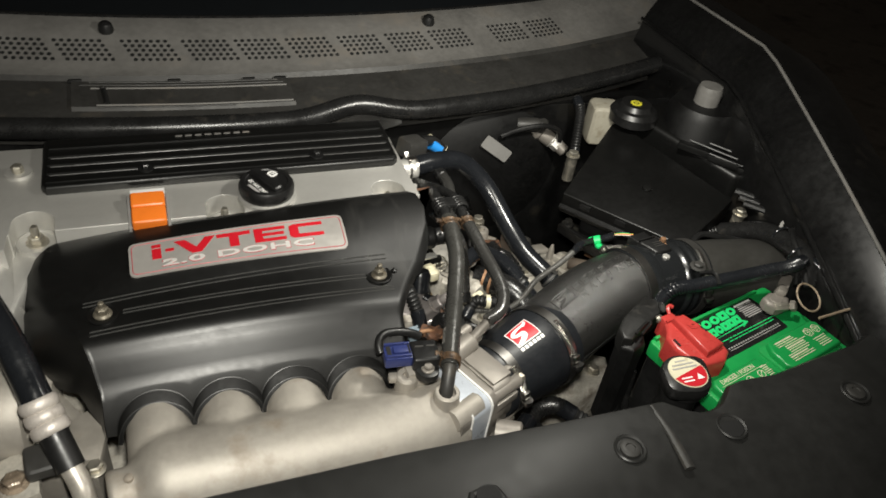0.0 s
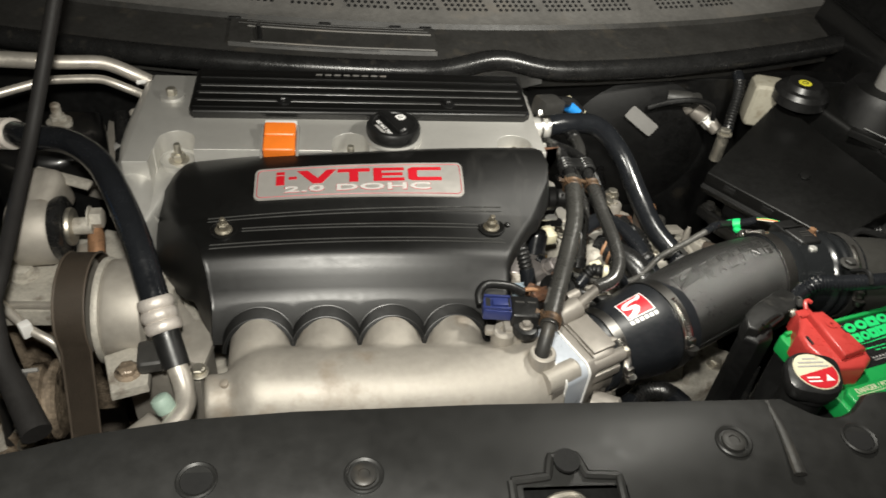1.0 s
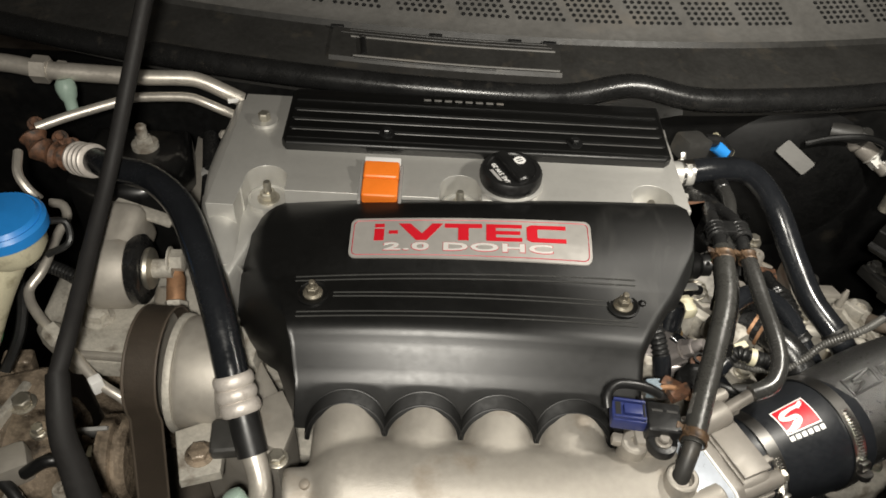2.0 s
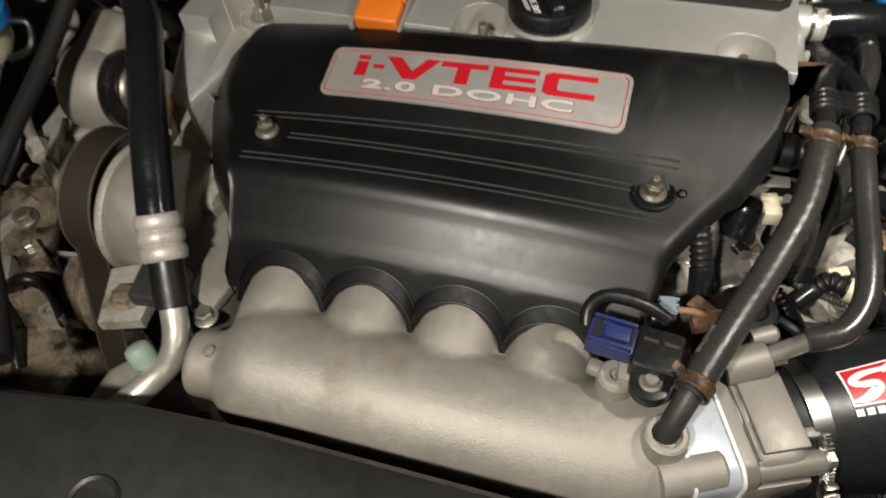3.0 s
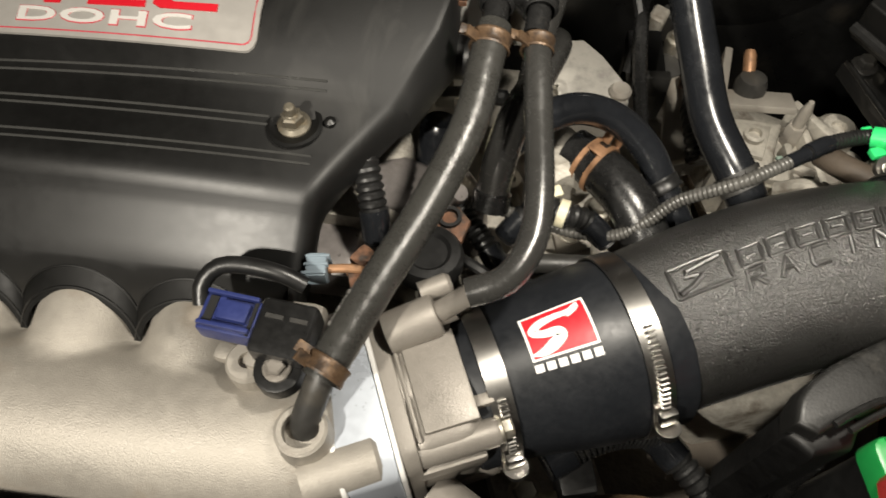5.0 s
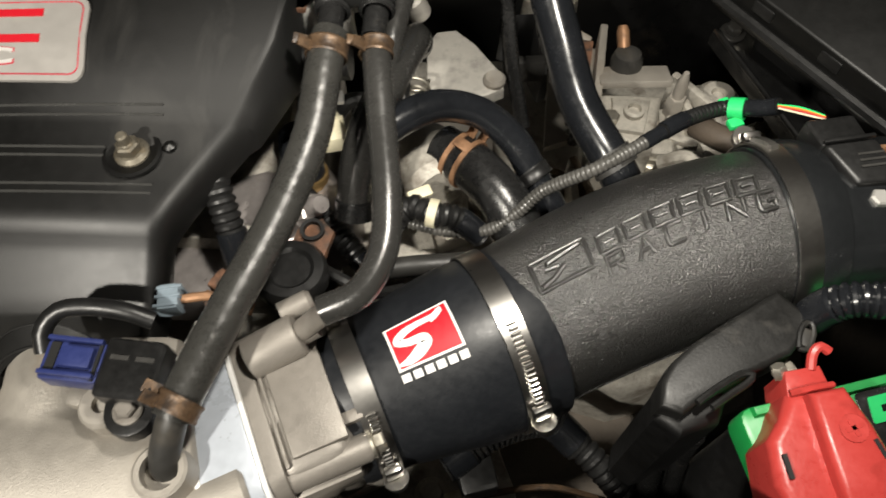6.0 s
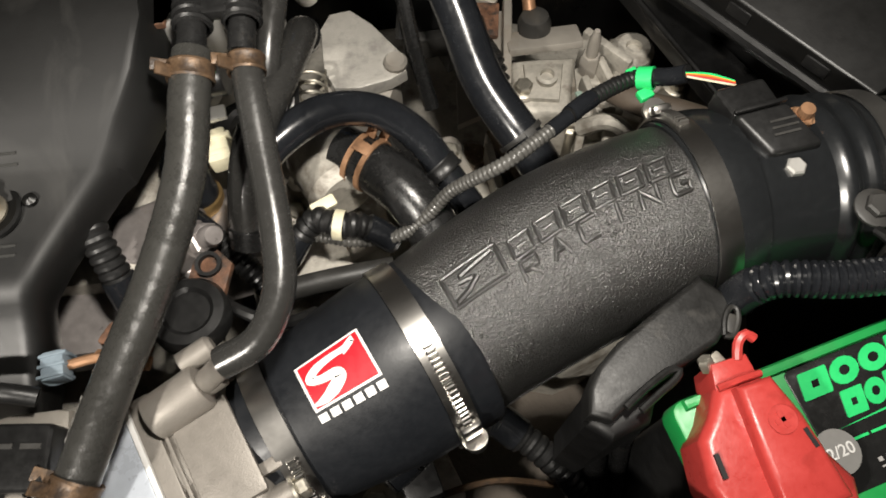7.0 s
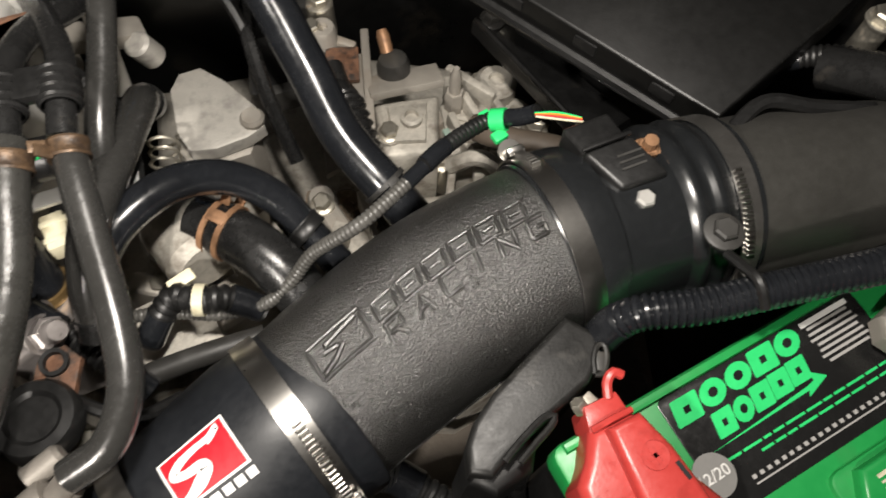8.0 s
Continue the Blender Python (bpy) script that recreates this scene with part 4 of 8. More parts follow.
# ---- intake manifold ----
def build_manifold():
    man = thing("intake_manifold", (0.02, 0.44, 0.74), "bare cast aluminium intake manifold with four runners", "intake manifold")
    line = spline([(-0.113, 0.4450, 0.7790), (-0.06, 0.4440, 0.7780), (0.02, 0.4440, 0.7780), (0.10, 0.4445, 0.7785), (0.15, 0.4475, 0.780), (0.178, 0.4550, 0.782)], 0.004)

    def plump(i, n):
        t = i / (n - 1)
        r = 0.0440 - 0.0035 * t
        if t < 0.12:
            r *= math.sqrt(max(0.03, 1 - ((0.12 - t) / 0.125) ** 2 * 0.9))
        return r
    body = join(sweep(line, plump, 40), lathe([(0.0225, -0.012), (0.0225, 0.020), (0.0205, 0.0225)], 28, toward((-0.106, 0.437, 0.785), (-1, -0.12, 0.08))))
    for c in ARCHES:
        body = join(body, tube([(c, 0.440, 0.776), (c, 0.466, 0.787), (c, 0.492, 0.7925), (c, 0.53, 0.790), (c, 0.57, 0.780)], 0.0270, 0.006, 28))
    for c in (-0.057, 0.004, 0.065):
        body = join(body, moved(box(0.014, 0.030, 0.014, 0.004), Matrix.Translation((c, 0.480, 0.790))))
    casting = part("plenum", body, CAST, man)
    fuse = casting.modifiers.new("fuse", "REMESH")
    fuse.mode, fuse.voxel_size, fuse.use_smooth_shade = "VOXEL", 0.0022, True
    soften = casting.modifiers.new("soften", "SMOOTH")
    soften.factor, soften.iterations = 0.5, 14
    part("port_nub", lathe([(0.004, 0), (0.004, 0.004), (0.002, 0.005)], 10, toward((-0.1095, 0.4345, 0.806), (-0.2, 0, 1))), CAST, man)
    # outlet flange and bosses at the throttle end
    way = Vector((0.905, 0.425, 0))
    part("outlet", lathe([(0.043, 0), (0.041, 0.02), (0.042, 0.03)], 36, toward((0.143, 0.446, 0.777), way)), CAST, man)
    part("hose_boss", lathe([(0.017, 0.79), (0.0125, 0.820), (0.0118, 0.829), (0.0105, 0.830), (0.0082, 0.830), (0.008, 0.824)], 24, Matrix.Translation((0.1655, 0.4415, 0))), CAST, man)
    part("sensor_boss", lathe([(0.011, 0.80), (0.0105, 0.829), (0.009, 0.831), (0.004, 0.831), (0.0038, 0.828)], 22, Matrix.Translation((0.135, 0.469, 0))), CAST, man)
    part("boss_ear", moved(box(0.014, 0.009, 0.008, 0.003), pose(0.125, 0.4725, 0.8255, 0, 0, -10)), CAST, man)
    part("sensor_pad", moved(box(0.032, 0.036, 0.03, 0.006), pose(0.150, 0.482, 0.820, 0, 0, 0)), CAST, man)
    part("flange_ear", lathe([(0.0115, 0), (0.0115, 0.034), (0.010, 0.036)], 20, toward((0.166, 0.424, 0.808), way)), CAST, man)
    part("flange_ear", lathe([(0.0115, 0), (0.0115, 0.034), (0.010, 0.036)], 20, toward((0.142, 0.482, 0.808), way)), CAST, man)
    part("base_flange", prism([(-0.118, 0.415), (-0.105, 0.402), (0.140, 0.401), (0.160, 0.412), (0.160, 0.470), (-0.118, 0.470)], 0.757, 0.7625, 0.0015), CAST, man)
    # dark gasket line along the front of the plenum
    part("gasket_seam", tube([(-0.10, 0.4030, 0.7555), (0.02, 0.4020, 0.7555), (0.14, 0.4030, 0.7555)], 0.0022, 0.02, 8), INK, man)


build_manifold()


def build_map_sensor():
    s = thing("pressure_sensor", (0.150, 0.476, 0.833), "black pressure sensor with a blue connector and cable", "sensor")
    spin = pose(0.1535, 0.4785, 0.843, 0, 0, -6)
    part("body", moved(box(0.026, 0.026, 0.016, 0.003, segments=3), spin), BLACK, s)
    tabpts = [(-0.011, 0.0)] + [(0.011 * math.cos(radians(a)), -0.016 + 0.011 * math.sin(radians(a))) for a in range(180, 361, 20)] + [(0.011, 0.0)]
    tab = part("tab", moved(prism(tabpts, 0, 0.008, 0.0015), Matrix.Translation((0.1525, 0.4795, 0.8325))), BLACK, s)
    part("bolt", hexagon(0.0044, 0.0035, Matrix.Translation((0.1525, 0.4635, 0.8405)), 0.0064), THROTTLE, tab)
    for i in range(2):
        part("print_bar", moved(box(0.008, 0.002, 0.0006), spin @ pose(-0.005 + 0.011 * i, 0.004, 0.0083)), DUST, s)
    con = part("connector", join(moved(box(0.026, 0.018, 0.012, 0.002), spin @ pose(-0.0255, 0.001, 0.001)), moved(box(0.014, 0.009, 0.004, 0.001), spin @ pose(-0.023, 0.002, 0.0080))), BLUE, s, "blue plastic connector")
    part("latch_slot", moved(box(0.004, 0.012, 0.001), spin @ pose(-0.034, 0.002, 0.0072)), INK, con)
    part("seam_slot", moved(box(0.0015, 0.018, 0.001), spin @ pose(-0.0145, 0.002, 0.0072)), INK, con)
    for i in (-1, 1):
        part("rail", moved(box(0.024, 0.002, 0.003, 0.0006), spin @ pose(-0.0255, 0.002 + 0.0075 * i, 0.0083)), BLUE, con)
    part("cable", tube([(0.1135, 0.487, 0.846), (0.1130, 0.495, 0.851), (0.119, 0.5025, 0.854), (0.130, 0.505, 0.853), (0.145, 0.5045, 0.850), (0.158, 0.502, 0.844)], 0.0040, 0.004, 12), BLACK, s)


build_map_sensor()

# ---- throttle body, coupler, intake pipe ----
AX = Vector((0.9135, 0.4068, 0)).normalized()
FRONT = Vector((AX.y, -AX.x, 0))
UP = Vector((0, 0, 1))
TB = Vector((0.2352, 0.4864, 0.776))
PIPE = spline([(0.2977, 0.5139, 0.776), (0.3127, 0.5219, 0.777), (0.343, 0.5380, 0.780), (0.384, 0.5555, 0.787), (0.42, 0.5660, 0.7925), (0.455, 0.573, 0.794), (0.50, 0.5775, 0.792), (0.545, 0.579, 0.789), (0.60, 0.578, 0.786), (0.66, 0.572, 0.78), (0.74, 0.562, 0.76)], 0.002)


def pipe_r(u):
    """The pipe swells a little in its middle."""
    return 0.0440 + 0.0034 * math.sin(math.pi * min(1, max(0, u / 0.20)))


def pipe_at(u, theta, r):
    """A point u metres along the pipe, theta degrees from its top to the front."""
    i = min(max(int(u / 0.002), 0), len(PIPE) - 2)
    p = PIPE[i].lerp(PIPE[i + 1], u / 0.002 - i)
    way = (PIPE[i + 1] - PIPE[i]).normalized()
    side = Vector((way.y, -way.x, 0)).normalized()
    a = radians(theta)
    return p + (UP * math.cos(a) + side * math.sin(a)) * r


def pipe_way(u):
    i = min(max(int(u / 0.002), 0), len(PIPE) - 2)
    return (PIPE[i + 1] - PIPE[i]).normalized()


def build_throttle():
    tb = thing("throttle_body", (0.21, 0.467, 0.74), "cast aluminium throttle body on a pale blue spacer plate", "throttle body")
    m = toward(TB, AX)
    # in this pose local z runs along the axis
    def flange(half, r, z0, z1):
        bm = prism(rounded(2 * half, 2 * half, r, 5), z0, z1, 0.0012)
        return moved(bm, m @ pose(0, 0, 0))
    part("spacer", flange(0.041, 0.012, -0.0705, -0.0465), GASKET, tb, "pale blue phenolic spacer plate")
    for z0 in (-0.0728, -0.0462):
        part("spacer_edge", flange(0.0418, 0.012, z0, z0 + 0.0024), WHITE, tb, "white plastic gasket edge")
    part("flange", flange(0.0405, 0.012, -0.0437, -0.036), THROTTLE, tb)
    part("manifold_flange", flange(0.041, 0.012, -0.086, -0.0730), THROTTLE, tb)
    part("barrel", lathe([(0.040, -0.040), (0.0395, -0.022), (0.0375, -0.018), (0.0375, -0.004), (0.036, 0.0), (0.036, 0.006)], 40, m), THROTTLE, tb)
    side = Vector((-AX.y, AX.x, 0))
    def at(s, across, z):
        return TB + AX * s + side * across + UP * z
    part("housing", moved(box(0.040, 0.074, 0.078, 0.013, segments=4), Matrix.Translation(at(-0.023, 0.0, 0.0)) @ pose(0, 0, 0, 0, 0, 24)), THROTTLE, tb)
    part("top_face", moved(box(0.026, 0.046, 0.004, 0.0015), Matrix.Translation(at(-0.018, -0.004, 0.0395)) @ pose(0, 0, 0, 0, 0, 24)), THROTTLE, tb)
    part("casting_line", moved(box(0.0018, 0.056, 0.0022, 0.0008), Matrix.Translation(at(-0.034, -0.002, 0.0398)) @ pose(0, 0, 0, 0, 0, 24)), THROTTLE, tb)
    part("front_ledge", moved(box(0.034, 0.010, 0.012, 0.003), Matrix.Translation(at(-0.022, -0.036, 0.020)) @ pose(0, 0, 0, 0, 0, 24)), THROTTLE, tb)
    for i in range(3):
        part("lug", moved(box(0.010, 0.006, 0.006, 0.0015), Matrix.Translation(at(-0.001, -0.018 + 0.018 * i, 0.035 - 0.003 * i * i)) @ pose(0, 0, 0, 0, 0, 24)), THROTTLE, tb)
    for a, z in ((-0.032, 0.030), (0.032, 0.030), (-0.032, -0.030)):
        p = at(-0.05, a, z)
        part("bolt_column", lathe([(0.0068, 0), (0.0068, 0.050), (0.0060, 0.052)], 18, toward(p, AX)), THROTTLE, tb)
        part("bolt", hexagon(0.0050, 0.005, toward(p + AX * 0.052, AX), 0.0062), STEEL, tb)
    part("nipple_boss", lathe([(0.0105, 0), (0.0105, 0.024), (0.0095, 0.0255), (0.0062, 0.026), (0.0062, 0.034)], 24, toward((0.1935, 0.4945, 0.8165), (0.86, 0.42, 0.20))), THROTTLE, tb)
    part("boss_web", moved(box(0.024, 0.018, 0.020, 0.004), pose(0.2030, 0.4975, 0.808, 0, 0, 26)), THROTTLE, tb)
    part("nipple", tube([(0.2130, 0.5040, 0.8205), (0.2240, 0.5075, 0.8320), (0.2360, 0.5100, 0.8450)], 0.0052, 0.004, 14), THROTTLE, tb)
    part("sensor_boss", lathe([(0.0055, 0), (0.0055, 0.014), (0.004, 0.016)], 16, toward((0.206, 0.515, 0.822), (0.85, 0.45, 0.05))), THROTTLE, tb)
    part("idle_port", lathe([(0.014, 0), (0.014, 0.024), (0.011, 0.026), (0.009, 0.016)], 22, toward(at(-0.034, -0.044, -0.012), (0.75, -0.45, 0.1))), THROTTLE, tb)
    # motor housing with heat-stained bracket
    part("motor_cap", lathe([(0.0185, 0), (0.0185, 0.007), (0.0165, 0.010), (0.012, 0.0105), (0.010, 0.009), (0.003, 0.009)], 28, toward((0.2055, 0.541, 0.806), (0.05, 0.1, 1))), BLACK, tb)
    part("rusty_bracket", prism([(0.202, 0.552), (0.206, 0.569), (0.218, 0.574), (0.225, 0.566), (0.221, 0.550)], 0.806, 0.810, 0.001), RUST, tb, "rust-stained steel bracket")
    part("bracket_hole", lathe([(0.0062, 0.809), (0.0064, 0.8125), (0.0045, 0.8125), (0.004, 0.809)], 18, Matrix.Translation((0.214, 0.566, 0))), INK, tb)
    part("bracket_foot", prism([(0.170, 0.521), (0.188, 0.528), (0.190, 0.518), (0.174, 0.510)], 0.822, 0.829, 0.0015), RUST, tb)


build_throttle()


def hose_clamp(center, way, r, width, t0, t1, screw, label, band=CHROME):
    """A worm-drive clamp: band, slotted stretch from t0 to t1 degrees, housing and screw."""
    clamp = thing("hose_clamp", center - UP * r, label, "hose clamp", "hose clamps of the intake")
    m = toward(center, way)
    part("band", lathe([(r, -width / 2), (r + 0.0011, -width / 2), (r + 0.0011, width / 2), (r, width / 2)], 56, m, cap=False), band, clamp)
    side = Vector((way.y, -way.x, 0)).normalized()

    def at(deg, k=0.0):
        a = radians(deg)
        return center + (UP * math.cos(a) + side * math.sin(a)) * (r + k)
    n = int(abs(t1 - t0) / 2.9)
    for i in range(n):
        d = t0 + (t1 - t0) * i / n
        a = radians(d)
        rot = Matrix((way, (side * math.cos(a) - UP * math.sin(a)), (UP * math.cos(a) + side * math.sin(a)))).transposed().to_4x4()
        part("thread_ridge", moved(box(width * 0.4, 0.0014, 0.0036, 0.0005, segments=1), Matrix.Translation(at(d, 0.0018)) @ rot), CHROME, clamp)
    sgn = 1 if t1 > t0 else -1
    a = radians(screw)
    tang = (side * math.cos(a) - UP * math.sin(a)) * sgn
    house = Matrix((way, tang, UP * math.cos(a) + side * math.sin(a))).transposed().to_4x4()
    part("housing", moved(box(width * 0.8, 0.008, 0.005, 0.002), Matrix.Translation(at(screw - sgn * 4, 0.004)) @ house), CHROME, clamp)
    head = part("screw", join(lathe([(0.0050, 0), (0.0054, 0.002), (0.0050, 0.0050), (0.004, 0.0058)], 12, toward(at(screw + sgn * 4, 0.005), tang)),
                              lathe([(0.0062, -0.001), (0.0062, 0)], 16, toward(at(screw + sgn * 4, 0.005), tang))), CHROME, clamp)
    part("slot", moved(box(0.0012, 0.008, 0.0008), toward(at(screw + sgn * 4, 0.005) + tang * 0.0059, tang, 20)), INK, head)


def build_coupler():
    c = thing("silicone_coupler", TB + AX * 0.04 - UP * 0.047, "black silicone reducer hose with a red and white logo patch", "hose")
    m = toward(TB, AX)
    prof = [(0.0365, -0.007), (0.0395, -0.007), (0.0405, -0.005), (0.0405, 0.015), (0.0460, 0.052), (0.0475, 0.064), (0.0475, 0.099), (0.0465, 0.101), (0.043, 0.101)]
    part("sleeve", lathe(prof, 64, m, cap=False), SILICONE, c)
    # red patch with a white swoosh and a bar of print, wrapped round the sleeve
    def wrap(lift):
        def fn(co):
            s, th = 0.0420 + co.x * 0.97, (co.y * 0.94 + 0.0300) / 0.045
            r = 0.0405 + 0.0055 * min(1, max(0, (s - 0.015) / 0.037)) + 0.0015 * max(0, (s - 0.052) / 0.012) + lift + co.z
            return TB + AX * s + (UP * math.cos(0.73 - th) + FRONT * math.sin(0.73 - th)) * r
        return fn

    def tile(w, h, n=8):
        bm = bmesh.new()
        g = [[bm.verts.new((w * (i / n - 0.5), h * (j / n - 0.5), 0)) for j in range(n + 1)] for i in range(n + 1)]
        for i in range(n):
            for j in range(n):
                bm.faces.new((g[i][j], g[i + 1][j], g[i + 1][j + 1], g[i][j + 1]))
        return bm

    def slide(bm, x, y):
        return moved(bm, Matrix.Translation((x, y, 0)))
    patch = part("logo_patch", mapped(slide(tile(0.0335, 0.0250), 0, 0.0045), wrap(0.0005)), WHITE, c, "square logo patch with white edge")
    part("red_field", mapped(slide(tile(0.0310, 0.0226), 0, 0.0045), wrap(0.0008)), PAINTRED, patch, "red field")
    mid = [(-0.016, -0.0095), (-0.010, -0.009), (-0.004, -0.006), (0.0005, -0.002), (-0.001, 0.001), (-0.008, 0.002), (-0.0125, 0.005), (-0.008, 0.009), (0.0, 0.0105), (0.008, 0.0105), (0.0125, 0.013), (0.009, 0.0095), (0.006, 0.0075)]
    wide = [0.001, 0.0042, 0.006, 0.0058, 0.0045, 0.004, 0.0042, 0.0042, 0.0034, 0.003, 0.0034, 0.0026, 0.0006]
    pts = spline([(x, y * 0.82 + 0.0030, 0) for x, y in mid], 0.0006)
    bm = bmesh.new()
    prev = None
    for i, p in enumerate(pts):
        t = (pts[min(i + 1, len(pts) - 1)] - pts[max(i - 1, 0)]).normalized()
        k = i / (len(pts) - 1) * (len(wide) - 1)
        w = wide[int(k)] + (wide[min(int(k) + 1, len(wide) - 1)] - wide[int(k)]) * (k - int(k))
        nrm = Vector((-t.y, t.x, 0)) * w * 0.5
        pair = (bm.verts.new(p + nrm), bm.verts.new(p - nrm))
        if prev:
            bm.faces.new((prev[0], prev[1], pair[1], pair[0]))
        prev = pair
    part("swoosh", mapped(bm, wrap(0.0011)), WHITE, patch, "white curved stroke")
    for i in range(6):
        bm = slide(tile(0.0043, 0.0042, 2), -0.0145 + i * 0.0058, -0.0118)
        part("print_bar", mapped(bm, wrap(0.0006)), WHITE, c)


build_coupler()
hose_clamp(TB + AX * 0.007, AX, 0.0412, 0.011, 30, 70, 77, "polished steel worm-drive clamp on the throttle end of the coupler")
hose_clamp(TB + AX * 0.081, AX, 0.0482, 0.012, 12, 62, 69, "polished steel worm-drive clamp on the pipe end of the coupler")


def build_pipe():
    p = thing("intake_pipe", (0.38, 0.54, 0.74), "pebbled black plastic intake pipe with embossed lettering", "intake pipe")
    ln = [q for q in PIPE if q.x < 0.462]
    part("tube", sweep(ln, lambda i, n: pipe_r(i * 0.002), 72), TEXTURED, p)
    def skin(u0, t0, drift=0.0):
        def fn(co):
            return pipe_at(u0 + co.x, t0 + drift * (0.152 - u0 - co.x) - math.degrees(co.y / 0.0465), pipe_r(u0 + co.x) - 0.0002 + co.z)
        return fn
    def strokes(points, w, h=0.0011):
        return sweep([Vector((x, y, 0.0009)) for x, y in points], w, 8)
    # square outline with a bent stroke inside
    sq = [(0, 0), (0.028, 0), (0.030, 0.0155), (0.002, 0.0155), (0, 0)]
    fine = []
    for a, b in zip(sq, sq[1:]):
        fine += [(a[0] + (b[0] - a[0]) * k / 6, a[1] + (b[1] - a[1]) * k / 6) for k in range(6)]
    fine.append(sq[-1])
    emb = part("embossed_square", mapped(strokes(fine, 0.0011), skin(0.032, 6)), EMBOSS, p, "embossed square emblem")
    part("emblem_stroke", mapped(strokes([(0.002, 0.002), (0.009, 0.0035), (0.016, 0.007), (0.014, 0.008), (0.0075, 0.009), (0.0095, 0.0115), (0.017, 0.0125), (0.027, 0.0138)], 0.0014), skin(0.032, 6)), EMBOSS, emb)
    # upper row: block marks of a maker's word; lower row can be read
    for i in range(6):
        x = 0.066 + i * 0.0140
        out = [(0.0, 0.0098), (0.0105, 0.0098), (0.0122, 0.0190), (0.0017, 0.0190), (0.0, 0.0098)]
        fine = []
        for a, b in zip(out, out[1:]):
            fine += [(a[0] + (b[0] - a[0]) * k / 3, a[1] + (b[1] - a[1]) * k / 3) for k in range(3)]
        fine.append(out[-1])
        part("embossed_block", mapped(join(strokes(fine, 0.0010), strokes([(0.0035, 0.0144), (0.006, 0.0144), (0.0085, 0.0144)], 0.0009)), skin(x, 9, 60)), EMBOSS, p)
    glyphs = {
        "R": [[(0, 0), (0, 1), (0.8, 1), (0.8, 0.5), (0, 0.5)], [(0.4, 0.5), (0.85, 0)]],
        "A": [[(0, 0), (0.43, 1), (0.86, 0)], [(0.2, 0.38), (0.66, 0.38)]],
        "C": [[(0.85, 1), (0.1, 1), (0, 0.85), (0, 0.15), (0.1, 0), (0.85, 0)]],
        "I": [[(0.42, 0), (0.42, 1)]],
        "N": [[(0, 0), (0, 1), (0.85, 0), (0.85, 1)]],
        "G": [[(0.85, 1), (0.1, 1), (0, 0.85), (0, 0.15), (0.1, 0), (0.85, 0), (0.85, 0.48), (0.45, 0.48)]]}
    for i, ch in enumerate("RACING"):
        bits = []
        for run in glyphs[ch]:
            fine = []
            for (ax, ay), (bx, by) in zip(run, run[1:]):
                fine += [(0.0098 * (ax + (bx - ax) * k / 3 + 0.12 * (ay + (by - ay) * k / 3)), 0.0088 * (ay + (by - ay) * k / 3 - 0.5)) for k in range(3)]
            fine.append((0.0098 * (run[-1][0] + 0.12 * run[-1][1]), 0.0088 * (run[-1][1] - 0.5)))
            bits.append(strokes(fine, 0.0011))
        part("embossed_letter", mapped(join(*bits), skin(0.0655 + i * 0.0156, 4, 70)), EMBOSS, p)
    part("moulding_seam", tube([pipe_at(0.02 + 0.015 * i, 92, pipe_r(0.02 + 0.015 * i) + 0.0001) for i in range(9)], 0.0006, 0.01, 5), TEXTURED, p)


build_pipe()
U_C = 0.168
hose_clamp(pipe_at(U_C - 0.004, 0, 0), pipe_way(U_C), 0.0488, 0.012, -32, -58, -64, "polished steel worm-drive clamp where pipe meets sensor housing")


